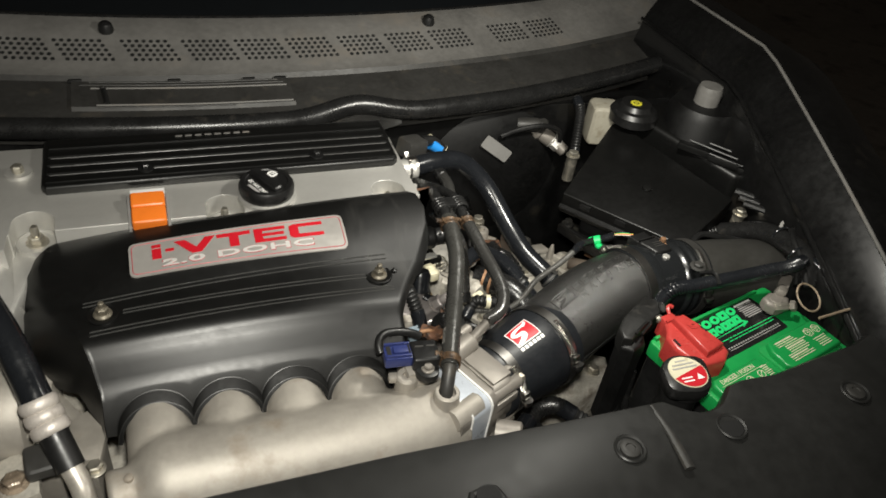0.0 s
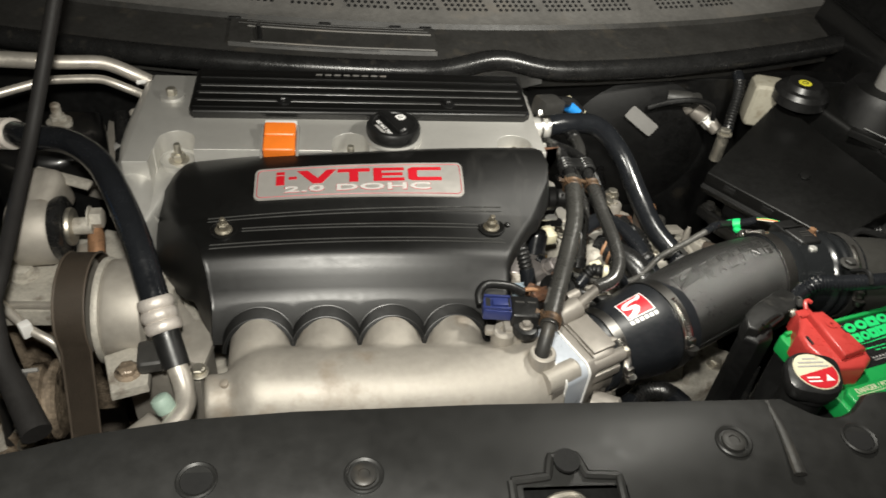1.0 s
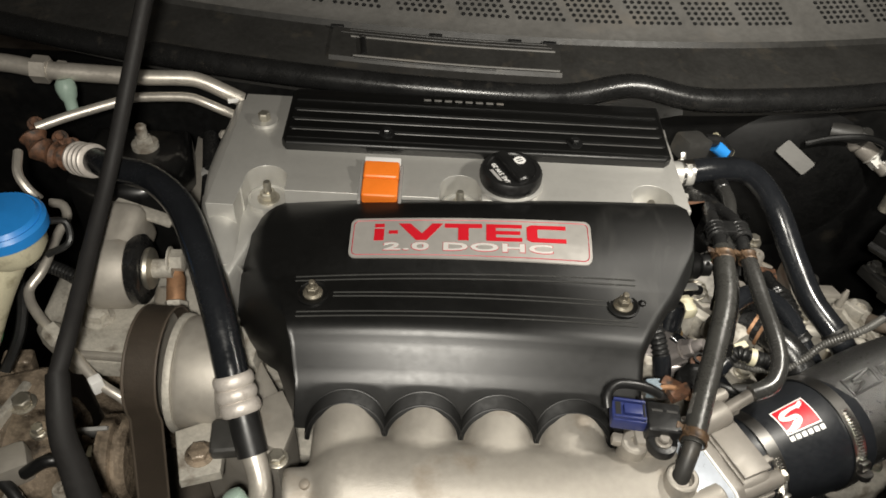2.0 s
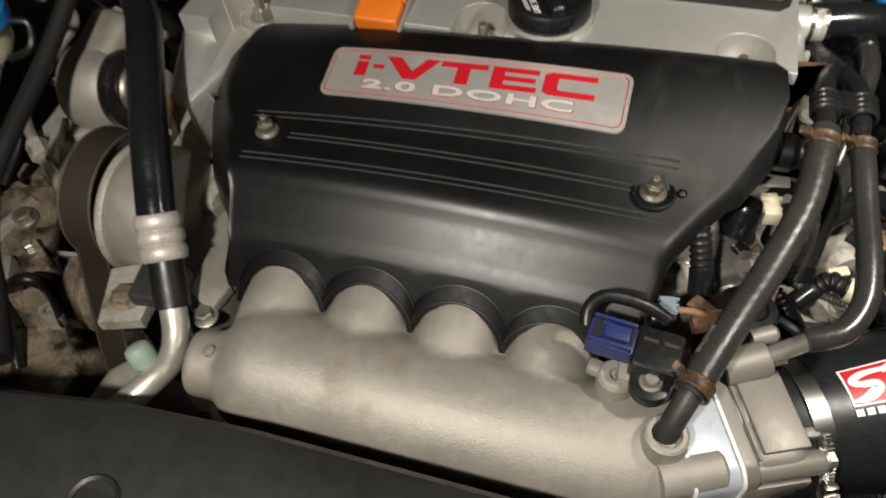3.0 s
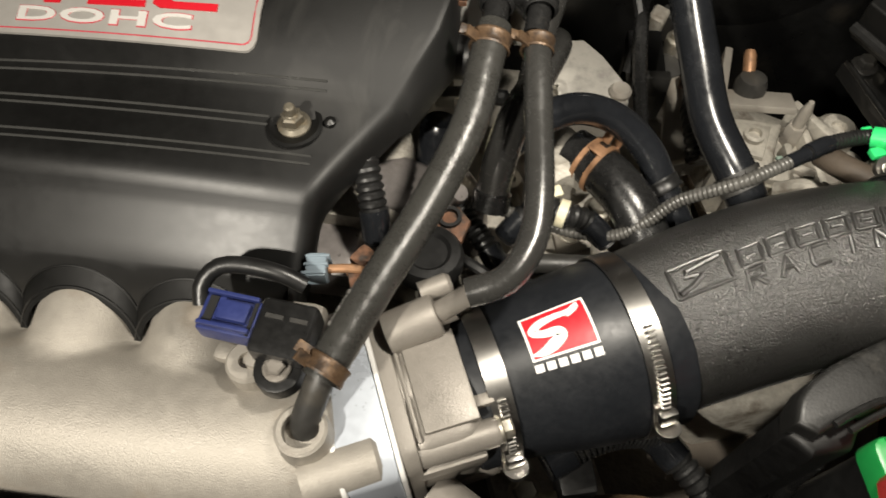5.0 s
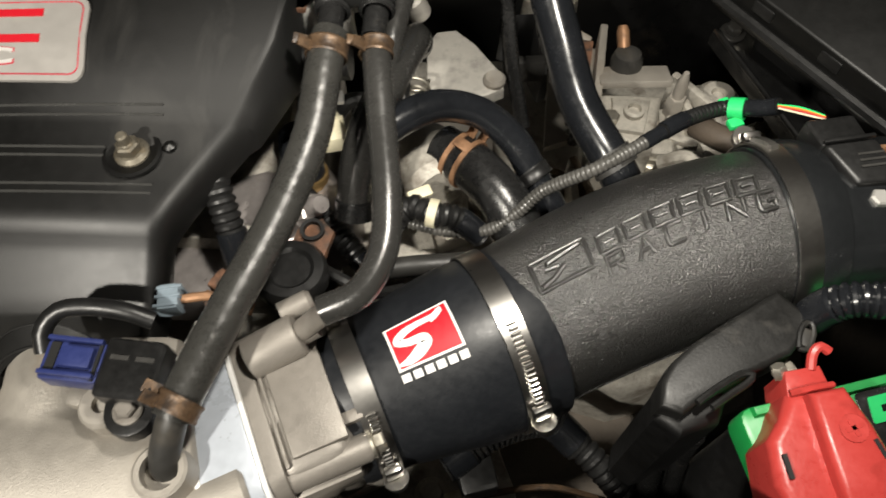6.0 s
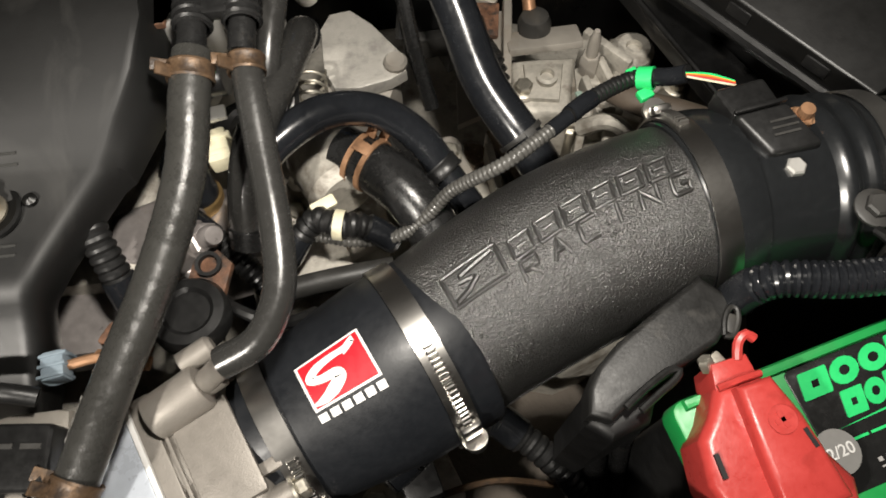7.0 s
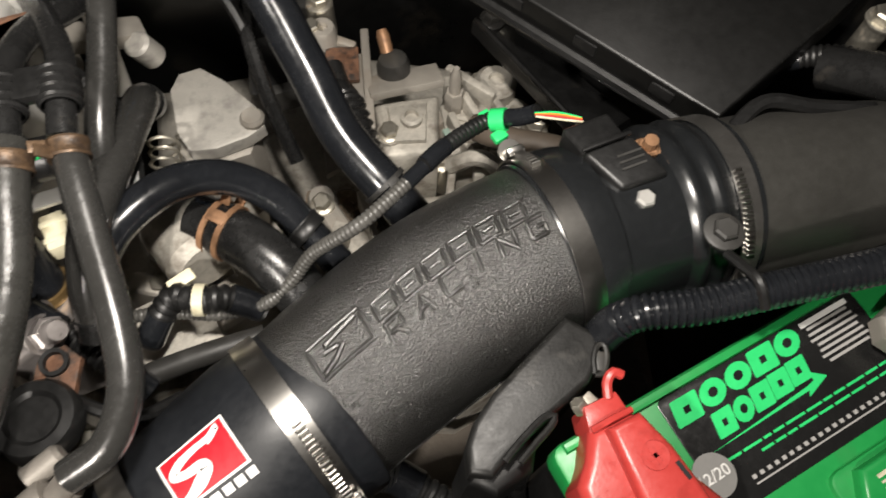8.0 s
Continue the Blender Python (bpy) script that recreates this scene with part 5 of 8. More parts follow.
def build_airflow_meter():
    a = thing("airflow_meter_housing", (0.50, 0.574, 0.74), "smooth black airflow meter housing with a bolted sensor", "sensor housing")
    u0, u1 = 0.157, 0.262
    ring = [q for i, q in enumerate(PIPE) if u0 <= i * 0.002 <= u1]

    def r(i, n):
        u = u0 + i * 0.002
        if u < 0.185:
            return 0.0478 + 0.0022 * math.sin(math.pi * (u - 0.157) / 0.028)
        if 0.220 < u < 0.230 or 0.232 < u < 0.242:
            return 0.0462 + 0.0026 * math.sin(math.pi * ((u - 0.220) % 0.012) / 0.010)
        return 0.0452 if u < 0.225 else 0.0465
    part("barrel", sweep(ring, r, 56), METER, a)
    part("pad", slab([(0.468, 0.597, 0.832), (0.476, 0.570, 0.832), (0.508, 0.574, 0.832), (0.494, 0.604, 0.832)], 0.020, 0.003), BLACK, a)
    body = part("sensor", slab([(0.466, 0.596, 0.843), (0.478, 0.574, 0.842), (0.503, 0.577, 0.842), (0.492, 0.600, 0.843)], 0.013, 0.0025), BLACK, a, "black flow sensor")
    part("connector", slab([(0.462, 0.613, 0.840), (0.467, 0.596, 0.841), (0.491, 0.600, 0.841), (0.487, 0.617, 0.840)], 0.015, 0.0025), BLACK, a)
    part("connector_ridge", moved(box(0.026, 0.002, 0.002, 0.0006), pose(0.479, 0.599, 0.8435, 0, 0, 9)), BLACK, a)
    for i in range(3):
        part("print_bar", moved(box(0.0012, 0.013, 0.0004), Matrix.Translation(Vector((0.4875, 0.584 + 0.0035 * i, 0.8430))) @ pose(0, 0, 0, 0, 0, 98)), DUST, body)
    part("screw", join(lathe([(0.0062, 0.826), (0.0062, 0.834)], 18, Matrix.Translation((0.4885, 0.5685, 0))), hexagon(0.0048, 0.004, Matrix.Translation((0.4885, 0.5685, 0.834)), 0.0060)), SILVER, a, "bright screw on a black post")
    part("post", lathe([(0.007, 0.80), (0.007, 0.828)], 16, Matrix.Translation((0.4885, 0.566, 0))), BLACK, a)
    part("rear_screw", join(hexagon(0.0058, 0.004, Matrix.Translation((0.500, 0.5945, 0.833)), 0.0075), lathe([(0.0035, 0), (0.0035, 0.006)], 10, Matrix.Translation((0.500, 0.5945, 0.838)))), BRONZE, a, "rusty orange screw")


build_airflow_meter()
hose_clamp(pipe_at(0.252, 0, 0), pipe_way(0.252), 0.0472, 0.011, 8, 60, 76, "polished steel worm-drive clamp on the filter side", BAND)


def build_far_pipe():
    p = thing("air_inlet_duct", (0.64, 0.575, 0.74), "plain matt black air duct leading to the fender", "duct")
    run = [q for i, q in enumerate(PIPE) if i * 0.002 >= 0.250]
    part("tube", sweep(run, 0.0438, 48), DUCT, p)
    part("end_bead", sweep(run[:4], lambda i, n: 0.0438 + 0.0016 * math.sin(math.pi * i / (n - 1)), 48, cap=False), DUCT, p)


build_far_pipe()

# ---- hoses beside the head ----
def hose(name, pts, r, mat, label, seg=16, step=0.005, weave=False, cuffs=False):
    h = thing(name, Vector(pts[-1]), label, "hose")
    if cuffs:
        for end, inner in ((pts[0], pts[1]), (pts[-1], pts[-2])):
            part("end_cuff", lathe([(r, 0), (r + 0.0012, 0.0006), (r + 0.0012, 0.010), (r, 0.0115)], 18, toward(end, Vector(inner) - Vector(end)), cap=False), RUBBER, h)
    part("tube", braided(pts, r) if weave else tube(pts, r, step, seg), mat, h)
    return h


def spring_clamp(at, way, r, mat, owner, label, ears=True):
    """A sprung steel ring that belongs to its hose."""
    m = toward(at, way)
    if r > 0.012:
        for z in (-0.0044, 0.0044):
            ring = part("spring_clamp", lathe([(r, z - 0.0015), (r + 0.0011, z - 0.0015), (r + 0.0011, z + 0.0015), (r, z + 0.0015)], 26, m, cap=False), mat, owner, label)
        part("bridge", moved(box(0.007, 0.0014, 0.010, 0.0004), m @ pose(0, r + 0.0006, 0)), mat, ring)
    else:
        ring = part("spring_clamp", lathe([(r, -0.0038), (r + 0.0010, -0.0040), (r + 0.0013, -0.0030), (r + 0.0008, -0.0018), (r + 0.0008, 0.0018), (r + 0.0013, 0.0030), (r + 0.0010, 0.0040), (r, 0.0038)], 28, m, cap=False), mat, owner, label)
    if ears:
        for s, spin in ((-1, -38), (1, -66)):
            part("ear", moved(box(0.0016, 0.0075, 0.0055, 0.0006), m @ pose(0, 0, 0, 0, 0, spin) @ pose(0, r + 0.0038, 0.002 * s)), mat, ring)


GREYHOSE = material("greyed_rubber", (0.028, 0.0275, 0.026), 0.25, 0, 0.15, 40, 0.08, 1200, spec=0.7)
BRAID = material("braided_black_rubber", (0.032, 0.0315, 0.029), 0.30, 0, 0.2, 60, 0.25, 1100, bump_dist=0.0006)
breather = hose("breather_hose", [(0.2285, 0.634, 0.880), (0.2265, 0.615, 0.8775), (0.222, 0.583, 0.868), (0.208, 0.545, 0.857), (0.190, 0.503, 0.851), (0.1755, 0.468, 0.845), (0.1725, 0.460, 0.843)], 0.0087, BRAID,
                "thick black braided rubber hose curving to the manifold", weave=True)
spring_clamp((0.1745, 0.4645, 0.8445), (0.4, 0.9, 0.1), 0.0090, BRASS, breather, "tarnished spring clamp")
spring_clamp((0.2275, 0.625, 0.8785), (0.1, 0.95, 0.25), 0.0090, BRASS, breather, "rusty spring clamp")
part("elbow", tube([(0.1655, 0.4415, 0.810), (0.1665, 0.446, 0.828), (0.1715, 0.457, 0.841), (0.1735, 0.462, 0.844)], 0.0066, 0.003, 14), DUST, breather, "dark steel fitting in the manifold boss")
# printed word along the hose
word = lettering("ENGINE", 0.018, 0.0036, 0.0002)
p0, p1 = Vector((0.1790, 0.4770, 0.8463)), Vector((0.1880, 0.4985, 0.8504))
along = (p1 - p0).normalized()
across = Vector((-along.y, along.x, 0)).normalized()
outward = across.cross(along).normalized()
outward = outward if outward.z > 0 else -outward
part("print", mapped(word, lambda co: p0.lerp(p1, 0.5) + along * co.x + (across * math.sin(1.0 + co.y / 0.0084) + outward * math.cos(1.0 + co.y / 0.0084)) * (0.0090 + co.z)), COWL, breather, "pale printed word")
hose("vacuum_hose", [(0.262, 0.750, 0.862), (0.264, 0.722, 0.862), (0.259, 0.693, 0.852), (0.252, 0.662, 0.842), (0.248, 0.642, 0.826), (0.247, 0.628, 0.806)], 0.0068, GREYHOSE, "thin grey rubber hose dropping between the clips", cuffs=True)
coolant = hose("coolant_hose", [(0.2500, 0.632, 0.877), (0.2515, 0.615, 0.8745), (0.2540, 0.590, 0.868), (0.2575, 0.555, 0.860), (0.2565, 0.532, 0.854), (0.247, 0.514, 0.849), (0.230, 0.507, 0.8445)], 0.0069, GREYHOSE,
               "smooth black coolant hose bent to the throttle body", 20)
spring_clamp((0.2503, 0.628, 0.876), (0, 0.95, 0.2), 0.0072, BRASS, coolant, "small rusty spring clamp")
hose("breather_hose", [(0.228, 0.632, 0.880), (0.2285, 0.650, 0.882), (0.229, 0.672, 0.880), (0.236, 0.70, 0.870), (0.249, 0.722, 0.858), (0.254, 0.75, 0.842), (0.245, 0.78, 0.82)], 0.0064, RUBBER, "black rubber breather hose end behind the clip")
hose("coolant_hose", [(0.2485, 0.634, 0.877), (0.250, 0.652, 0.880), (0.250, 0.675, 0.878), (0.243, 0.700, 0.872), (0.236, 0.722, 0.864), (0.230, 0.757, 0.850)], 0.0060, RUBBER, "black rubber coolant hose end crossing behind the clip")
clip = thing("hose_bracket", (0.238, 0.652, 0.87), "black plastic clip holding two hoses together", "bracket")
part("bridge", moved(box(0.026, 0.016, 0.006, 0.002), Matrix.Translation((0.239, 0.657, 0.884))), BLACK, clip)
for hx in (0.2285, 0.250):
    collar = part("collar", lathe([(0.0072, -0.009), (0.0080, -0.0085), (0.0080, 0.0085), (0.0072, 0.009)], 22, toward((hx, 0.655, 0.881), (0, 1, 0.02)), cap=False), RUBBER, clip)
    for k in range(4):
        part("lip", lathe([(0.0078, -0.0010), (0.0090, 0), (0.0078, 0.0010)], 22, toward((hx, 0.648 + 0.0046 * k, 0.881), (0, 1, 0.02)), cap=False), RUBBER, collar)
part("rust_arm", prism([(0.206, 0.700), (0.240, 0.704), (0.240, 0.710), (0.212, 0.707), (0.212, 0.66), (0.206, 0.66)], 0.868, 0.871, 0.0006), RUST, clip, "rusty steel arm")

# heater hose from the valve cover stub down to the gearbox side
heater = hose("heater_hose", [(0.226, 0.760, 0.866), (0.26, 0.766, 0.868), (0.30, 0.772, 0.860), (0.332, 0.755, 0.832), (0.350, 0.715, 0.800), (0.362, 0.675, 0.780), (0.382, 0.640, 0.765), (0.398, 0.618, 0.745)], 0.0125, GLOSSY, "shiny black heater hose running down beside the head", 22)
spring_clamp((0.228, 0.760, 0.866), (1, 0.1, 0), 0.0130, CHROME, heater, "bright steel spring clamp")
spring_clamp((0.382, 0.640, 0.765), (0.5, -0.7, -0.4), 0.0130, DUST, heater, "dark spring clamp", False)
arched = hose("heater_hose", [(0.238, 0.606, 0.820), (0.252, 0.6205, 0.8255), (0.275, 0.6362, 0.823), (0.300, 0.6425, 0.8097), (0.321, 0.634, 0.794), (0.335, 0.616, 0.7765), (0.345, 0.603, 0.765)], 0.0090, GLOSSY, "shiny black hose arching over the gearbox", 22)
spring_clamp((0.3320, 0.620, 0.7805), (0.6, -0.7, -0.4), 0.0097, BLACK, arched, "black spring clamp", False)
hose("vacuum_hose", [(0.262, 0.712, 0.790), (0.263, 0.703, 0.805), (0.263, 0.690, 0.815), (0.259, 0.670, 0.824), (0.252, 0.643, 0.833), (0.243, 0.615, 0.838), (0.237, 0.592, 0.828), (0.234, 0.575, 0.808)], 0.0090, GREYHOSE, "dull black rubber hose between two fittings", cuffs=True)
water = hose("water_hose", [(0.279, 0.637, 0.784), (0.296, 0.622, 0.787), (0.315, 0.600, 0.784), (0.328, 0.576, 0.768)], 0.0142, RUBBER, "thick black water hose with copper clamp", 22)
spring_clamp((0.2910, 0.6265, 0.7865), (0.75, -0.65, 0), 0.0145, BRONZE, water, "copper-coloured spring clamp")
hose("small_pipe", [(0.235, 0.566, 0.762), (0.262, 0.570, 0.762), (0.30, 0.574, 0.760)], 0.0062, DUST, "thin grey steel pipe behind the coupler")


# ---- wiring looms ----
def loom(pts, r, label, mat=BLACK, pitch=0.0036):
    lm = thing("wiring_loom", pts[0], label, "wiring loom")
    part("sleeve", corrugated(pts, r, pitch, r * 0.17), mat, lm)
    line = spline(pts, 0.002)
    for k in (min(5, len(line) // 4), len(line) - 1 - min(5, len(line) // 4)):
        part("tape", sweep(line[max(0, k - 4):k + 5], r + 0.0004, 12), GLOSSY, lm, "wrap of shiny black tape")
    return lm


loom([(0.222, 0.590, 0.790), (0.255, 0.592, 0.777), (0.280, 0.585, 0.777), (0.304, 0.5835, 0.780), (0.320, 0.587, 0.792), (0.334, 0.5925, 0.807), (0.358, 0.592, 0.828), (0.378, 0.603, 0.830), (0.397, 0.617, 0.827)], 0.0036, "dusty grey corrugated loom along the intake pipe", LOOM, 0.0026)
loom([(0.394, 0.615, 0.8275), (0.406, 0.624, 0.825), (0.424, 0.637, 0.816), (0.439, 0.6435, 0.812), (0.451, 0.637, 0.819), (0.459, 0.633, 0.826)], 0.0044, "short black corrugated loom end at the sensor")
for i, (mm, off) in enumerate(((RED, 0.0), (CLIPGREEN, 0.0026), (CREAM, -0.0016), (ORANGE, 0.0012))):
    single("sensor_wire", tube([(0.456, 0.630 + off * 0.5, 0.829), (0.466, 0.6245 + off, 0.832), (0.476, 0.6185 + off * 0.6, 0.834)], 0.00055, 0.002, 6), mm, "thin %s wire at the sensor plug" % ("red", "green", "cream", "orange")[i], "wire", "wires at the sensor plug")
gc = thing("loom_clip", (0.442, 0.6435, 0.805), "bright green plastic loom clip", "clip")
part("collar", lathe([(0.0050, -0.004), (0.0062, -0.004), (0.0062, 0.004), (0.0050, 0.004)], 18, toward((0.4420, 0.6413, 0.8135), (0.85, -0.4, 0.4)), cap=False), CLIPGREEN, gc)
part("tail", moved(box(0.008, 0.006, 0.004, 0.001), pose(0.4400, 0.6330, 0.811, 0, 0, 20)), CLIPGREEN, gc)
part("tab", moved(box(0.006, 0.006, 0.004, 0.001), pose(0.436, 0.6460, 0.812, 0, 0, 20)), CLIPGREEN, gc)
loom([(0.243, 0.582, 0.768), (0.254, 0.591, 0.780), (0.263, 0.5955, 0.786), (0.274, 0.5905, 0.787), (0.288, 0.589, 0.784), (0.302, 0.584, 0.772)], 0.0070, "black corrugated loom with a yellow tape ring", BLACK, 0.0045)
single("tape_ring", join(lathe([(0.0074, -0.0026), (0.0082, -0.0026), (0.0082, 0.0026), (0.0074, 0.0026)], 20, toward((0.2745, 0.5904, 0.787), (1, -0.25, -0.05)), cap=False), moved(box(0.014, 0.007, 0.004, 0.0015), pose(0.267, 0.6025, 0.788, 10, 0, 25))), CREAM, "pale yellow tape ring round the loom", "tape")
loom([(0.160, 0.602, 0.838), (0.165, 0.589, 0.838), (0.1705, 0.575, 0.834), (0.1755, 0.560, 0.820), (0.178, 0.550, 0.806)], 0.0074, "short black corrugated injector loom beside the cover", BLACK, 0.0042)
loom([(0.198, 0.60, 0.80), (0.214, 0.585, 0.795), (0.232, 0.566, 0.79), (0.245, 0.552, 0.78)], 0.0065, "black corrugated loom under the hoses")
loom([(0.335, 0.503, 0.692), (0.356, 0.492, 0.684), (0.377, 0.473, 0.677), (0.392, 0.458, 0.66), (0.400, 0.442, 0.62)], 0.0092, "thick black corrugated loom low beside the battery", BLACK, 0.0055)
loom([(0.28, 0.47, 0.70), (0.31, 0.49, 0.703), (0.342, 0.500, 0.690), (0.362, 0.487, 0.682)], 0.0105, "black sheathed loom below the coupler", RUBBER)
con = thing("injector_plug", (0.16, 0.518, 0.82), "grey-blue injector plug on a black lead", "connector")
part("plug", moved(box(0.010, 0.013, 0.010, 0.002), pose(0.157, 0.5175, 0.832, 0, 0, 8)), GREYCLIP, con)
for i in (-1, 0, 1):
    part("rib", moved(box(0.0115, 0.0015, 0.011, 0.0005), pose(0.157, 0.5175 + i * 0.0045, 0.832, 0, 0, 8)), GREYCLIP, con)
part("lead", tube([(0.162, 0.518, 0.832), (0.172, 0.520, 0.831), (0.182, 0.522, 0.826)], 0.0022, 0.003, 10), BRONZE, con)
yc = thing("coil_plug", (0.218, 0.632, 0.795), "cream plastic plug with two ribs", "connector")
part("plug", moved(box(0.012, 0.020, 0.012, 0.002), pose(0.2175, 0.632, 0.806, 0, 0, 12)), CREAM, yc)
part("rib", moved(box(0.014, 0.003, 0.013, 0.0006), pose(0.2175, 0.627, 0.806, 0, 0, 12)), CREAM, yc)
part("rib", moved(box(0.014, 0.003, 0.013, 0.0006), pose(0.2175, 0.6365, 0.806, 0, 0, 12)), CREAM, yc)
part("lead", tube([(0.218, 0.642, 0.806), (0.226, 0.652, 0.808), (0.236, 0.655, 0.805)], 0.005, 0.003, 10), BLACK, yc)

# fuel rail and pipe ends beside the cover
GOLD = material("brass_ring", (0.42, 0.28, 0.12), 0.4, 0.8, 0.2, 80, dirt=(0.15, 0.09, 0.04), dirt_amount=0.2, dirt_scale=90)
fr = thing("fuel_rail", (0.18, 0.60, 0.78), "silver fuel rail end with a brass clamp", "fuel rail")
part("rail", prism([(0.166, 0.600), (0.214, 0.622), (0.232, 0.600), (0.230, 0.578), (0.176, 0.568)], 0.740, 0.7875, 0.006, 3), SMOOTHALLOY, fr)
part("rail_step", prism([(0.176, 0.596), (0.199, 0.602), (0.199, 0.590), (0.176, 0.586)], 0.785, 0.793, 0.003), SMOOTHALLOY, fr)
part("stub", lathe([(0.0135, 0), (0.0132, 0.012), (0.0115, 0.015), (0.0115, 0.032), (0.009, 0.036)], 22, toward((0.1985, 0.6130, 0.784), (0.1, 0.35, 1))), GLOSSY, fr)
part("clamp", lathe([(0.0136, 0), (0.0152, 0), (0.0158, 0.003), (0.0152, 0.006), (0.0136, 0.006)], 22, toward((0.1987, 0.6138, 0.786), (0.1, 0.35, 1)), cap=False), GOLD, fr, "brass-coloured clamp ring")
part("tab", moved(box(0.026, 0.008, 0.003, 0.0008), pose(0.2130, 0.6420, 0.822, 0, 0, 8)), SILVER, fr)
part("web", prism([(0.160, 0.578), (0.190, 0.571), (0.211, 0.583), (0.207, 0.603), (0.183, 0.611), (0.161, 0.604)], 0.770, 0.802, 0.005, 3), SMOOTHALLOY, fr, "pale cast web")
part("union", join(hexagon(0.0082, 0.010, toward((0.206, 0.585, 0.800), (0.55, -0.3, 0.75)), 0.0098), lathe([(0.0056, 0.010), (0.0056, 0.020), (0.0045, 0.022)], 14, toward((0.206, 0.585, 0.800), (0.55, -0.3, 0.75)))), SMOOTHALLOY, fr)
rp = thing("injector_lead", (0.178, 0.53, 0.81), "brown heat-stained injector connector", "connector")
part("block", moved(box(0.022, 0.012, 0.010, 0.003), pose(0.180, 0.5290, 0.818, 0, 0, -34)), RUST, rp)
part("sleeve", tube([(0.170, 0.523, 0.824), (0.180, 0.521, 0.823), (0.192, 0.518, 0.820)], 0.0032, 0.003, 10), BRONZE, rp)
pc = thing("breather_valve", (0.205, 0.655, 0.835), "black plastic breather valve with a green dot", "valve")
part("body", lathe([(0.013, 0), (0.013, 0.024), (0.010, 0.028), (0.010, 0.036)], 22, toward((0.196, 0.650, 0.842), (1, 0, 0.05))), BLACK, pc)
part("dot", lathe([(0.002, 0), (0.0015, 0.001)], 10, toward((0.2295, 0.6425, 0.8570), (0, -0.3, 1))), CLIPGREEN, pc)


# ---- gearbox and castings seen between the hoses ----
def build_gearbox():
    g = thing("gearbox", (0.38, 0.70, 0.35), "dirt-stained cast aluminium gearbox housing", "gearbox")
    part("case", prism([(0.20, 0.60), (0.30, 0.58), (0.42, 0.60), (0.50, 0.64), (0.53, 0.76), (0.50, 0.84), (0.40, 0.88), (0.22, 0.88)], 0.35, 0.60, 0.02, 3), DIRTY, g)
    part("lower_case", prism([(0.25, 0.470), (0.30, 0.430), (0.40, 0.425), (0.415, 0.500), (0.44, 0.515), (0.52, 0.545), (0.53, 0.630), (0.26, 0.605)], 0.35, 0.575, 0.012, 3), GROUND, g, "dusty brown-grey lower casing")
    part("mount_block", prism([(0.350, 0.545), (0.400, 0.530), (0.462, 0.548), (0.475, 0.590), (0.430, 0.612), (0.360, 0.600)], 0.57, 0.652, 0.010, 3), DIRTY, g)
    part("bolt", hexagon(0.007, 0.007, Matrix.Translation((0.440, 0.568, 0.652)), 0.010), STEEL, g)
    part("rib", moved(box(0.008, 0.050, 0.014, 0.003), pose(0.405, 0.568, 0.655, 0, 0, -25)), DIRTY, g)
    part("bell", prism([(0.20, 0.58), (0.29, 0.60), (0.30, 0.74), (0.20, 0.74)], 0.35, 0.68, 0.015, 3), DIRTY, g)
    part("upper_case", prism([(0.440, 0.742), (0.455, 0.775), (0.490, 0.774), (0.500, 0.738), (0.470, 0.684), (0.440, 0.690)], 0.56, 0.672, 0.010, 3), DIRTY, g)
    part("end_case", prism([(0.325, 0.640), (0.390, 0.632), (0.440, 0.650), (0.445, 0.69), (0.34, 0.70)], 0.56, 0.655, 0.012, 3), DIRTY, g)
    for i, (x, y, turn, l) in enumerate(((0.452, 0.712, 12, 0.05), (0.468, 0.722, 14, 0.06), (0.484, 0.735, 18, 0.05), (0.430, 0.672, -20, 0.04), (0.40, 0.662, -8, 0.05), (0.372, 0.664, 5, 0.05))):
        part("fin", moved(box(0.006, l, 0.03, 0.0022), pose(x, y, 0.672, 6, 0, turn)), DIRTY, g)
    # shift tower with cap and rusty stem
    part("shift_tower", prism([(0.390, 0.700), (0.427, 0.694), (0.440, 0.742), (0.393, 0.746)], 0.58, 0.704, 0.006, 3), DIRTY, g)
    part("tower_panel", prism([(0.399, 0.708), (0.421, 0.704), (0.429, 0.734), (0.401, 0.737)], 0.703, 0.708, 0.002), DIRTY, g)
    part("tower_relief", lathe([(0.0075, 0.707), (0.0075, 0.712), (0.005, 0.713), (0.0045, 0.709)], 18, Matrix.Translation((0.415, 0.722, 0))), DIRTY, g)
    part("shift_plate", moved(box(0.052, 0.022, 0.006, 0.0015), pose(0.416, 0.747, 0.718, -18, 0, 1)), CAST, g)
    part("shift_cap", lathe([(0.0115, 0), (0.0118, 0.008), (0.0095, 0.014), (0.005, 0.0155)], 22, toward((0.411, 0.757, 0.716), (0, 0.15, 1))), DUST, g, "grey rubber cap")
    part("rusty_stem", lathe([(0.0046, 0), (0.0046, 0.014), (0.0034, 0.018)], 14, toward((0.409, 0.765, 0.726), (-0.05, 0.8, 0.5))), BRONZE, g, "rust-orange stem")
    for x, y, z in ((0.398, 0.716, 0.706), (0.441, 0.702, 0.66), (0.478, 0.765, 0.674), (0.345, 0.655, 0.66), (0.431, 0.789, 0.60)):
        part("boss", lathe([(0.0105, z - 0.06), (0.0095, z - 0.003), (0.009, z)], 18, Matrix.Translation((x, y, 0))), DIRTY, g)
        part("bolt", hexagon(0.0062, 0.006, Matrix.Translation((x, y, z)), 0.008), STEEL, g)
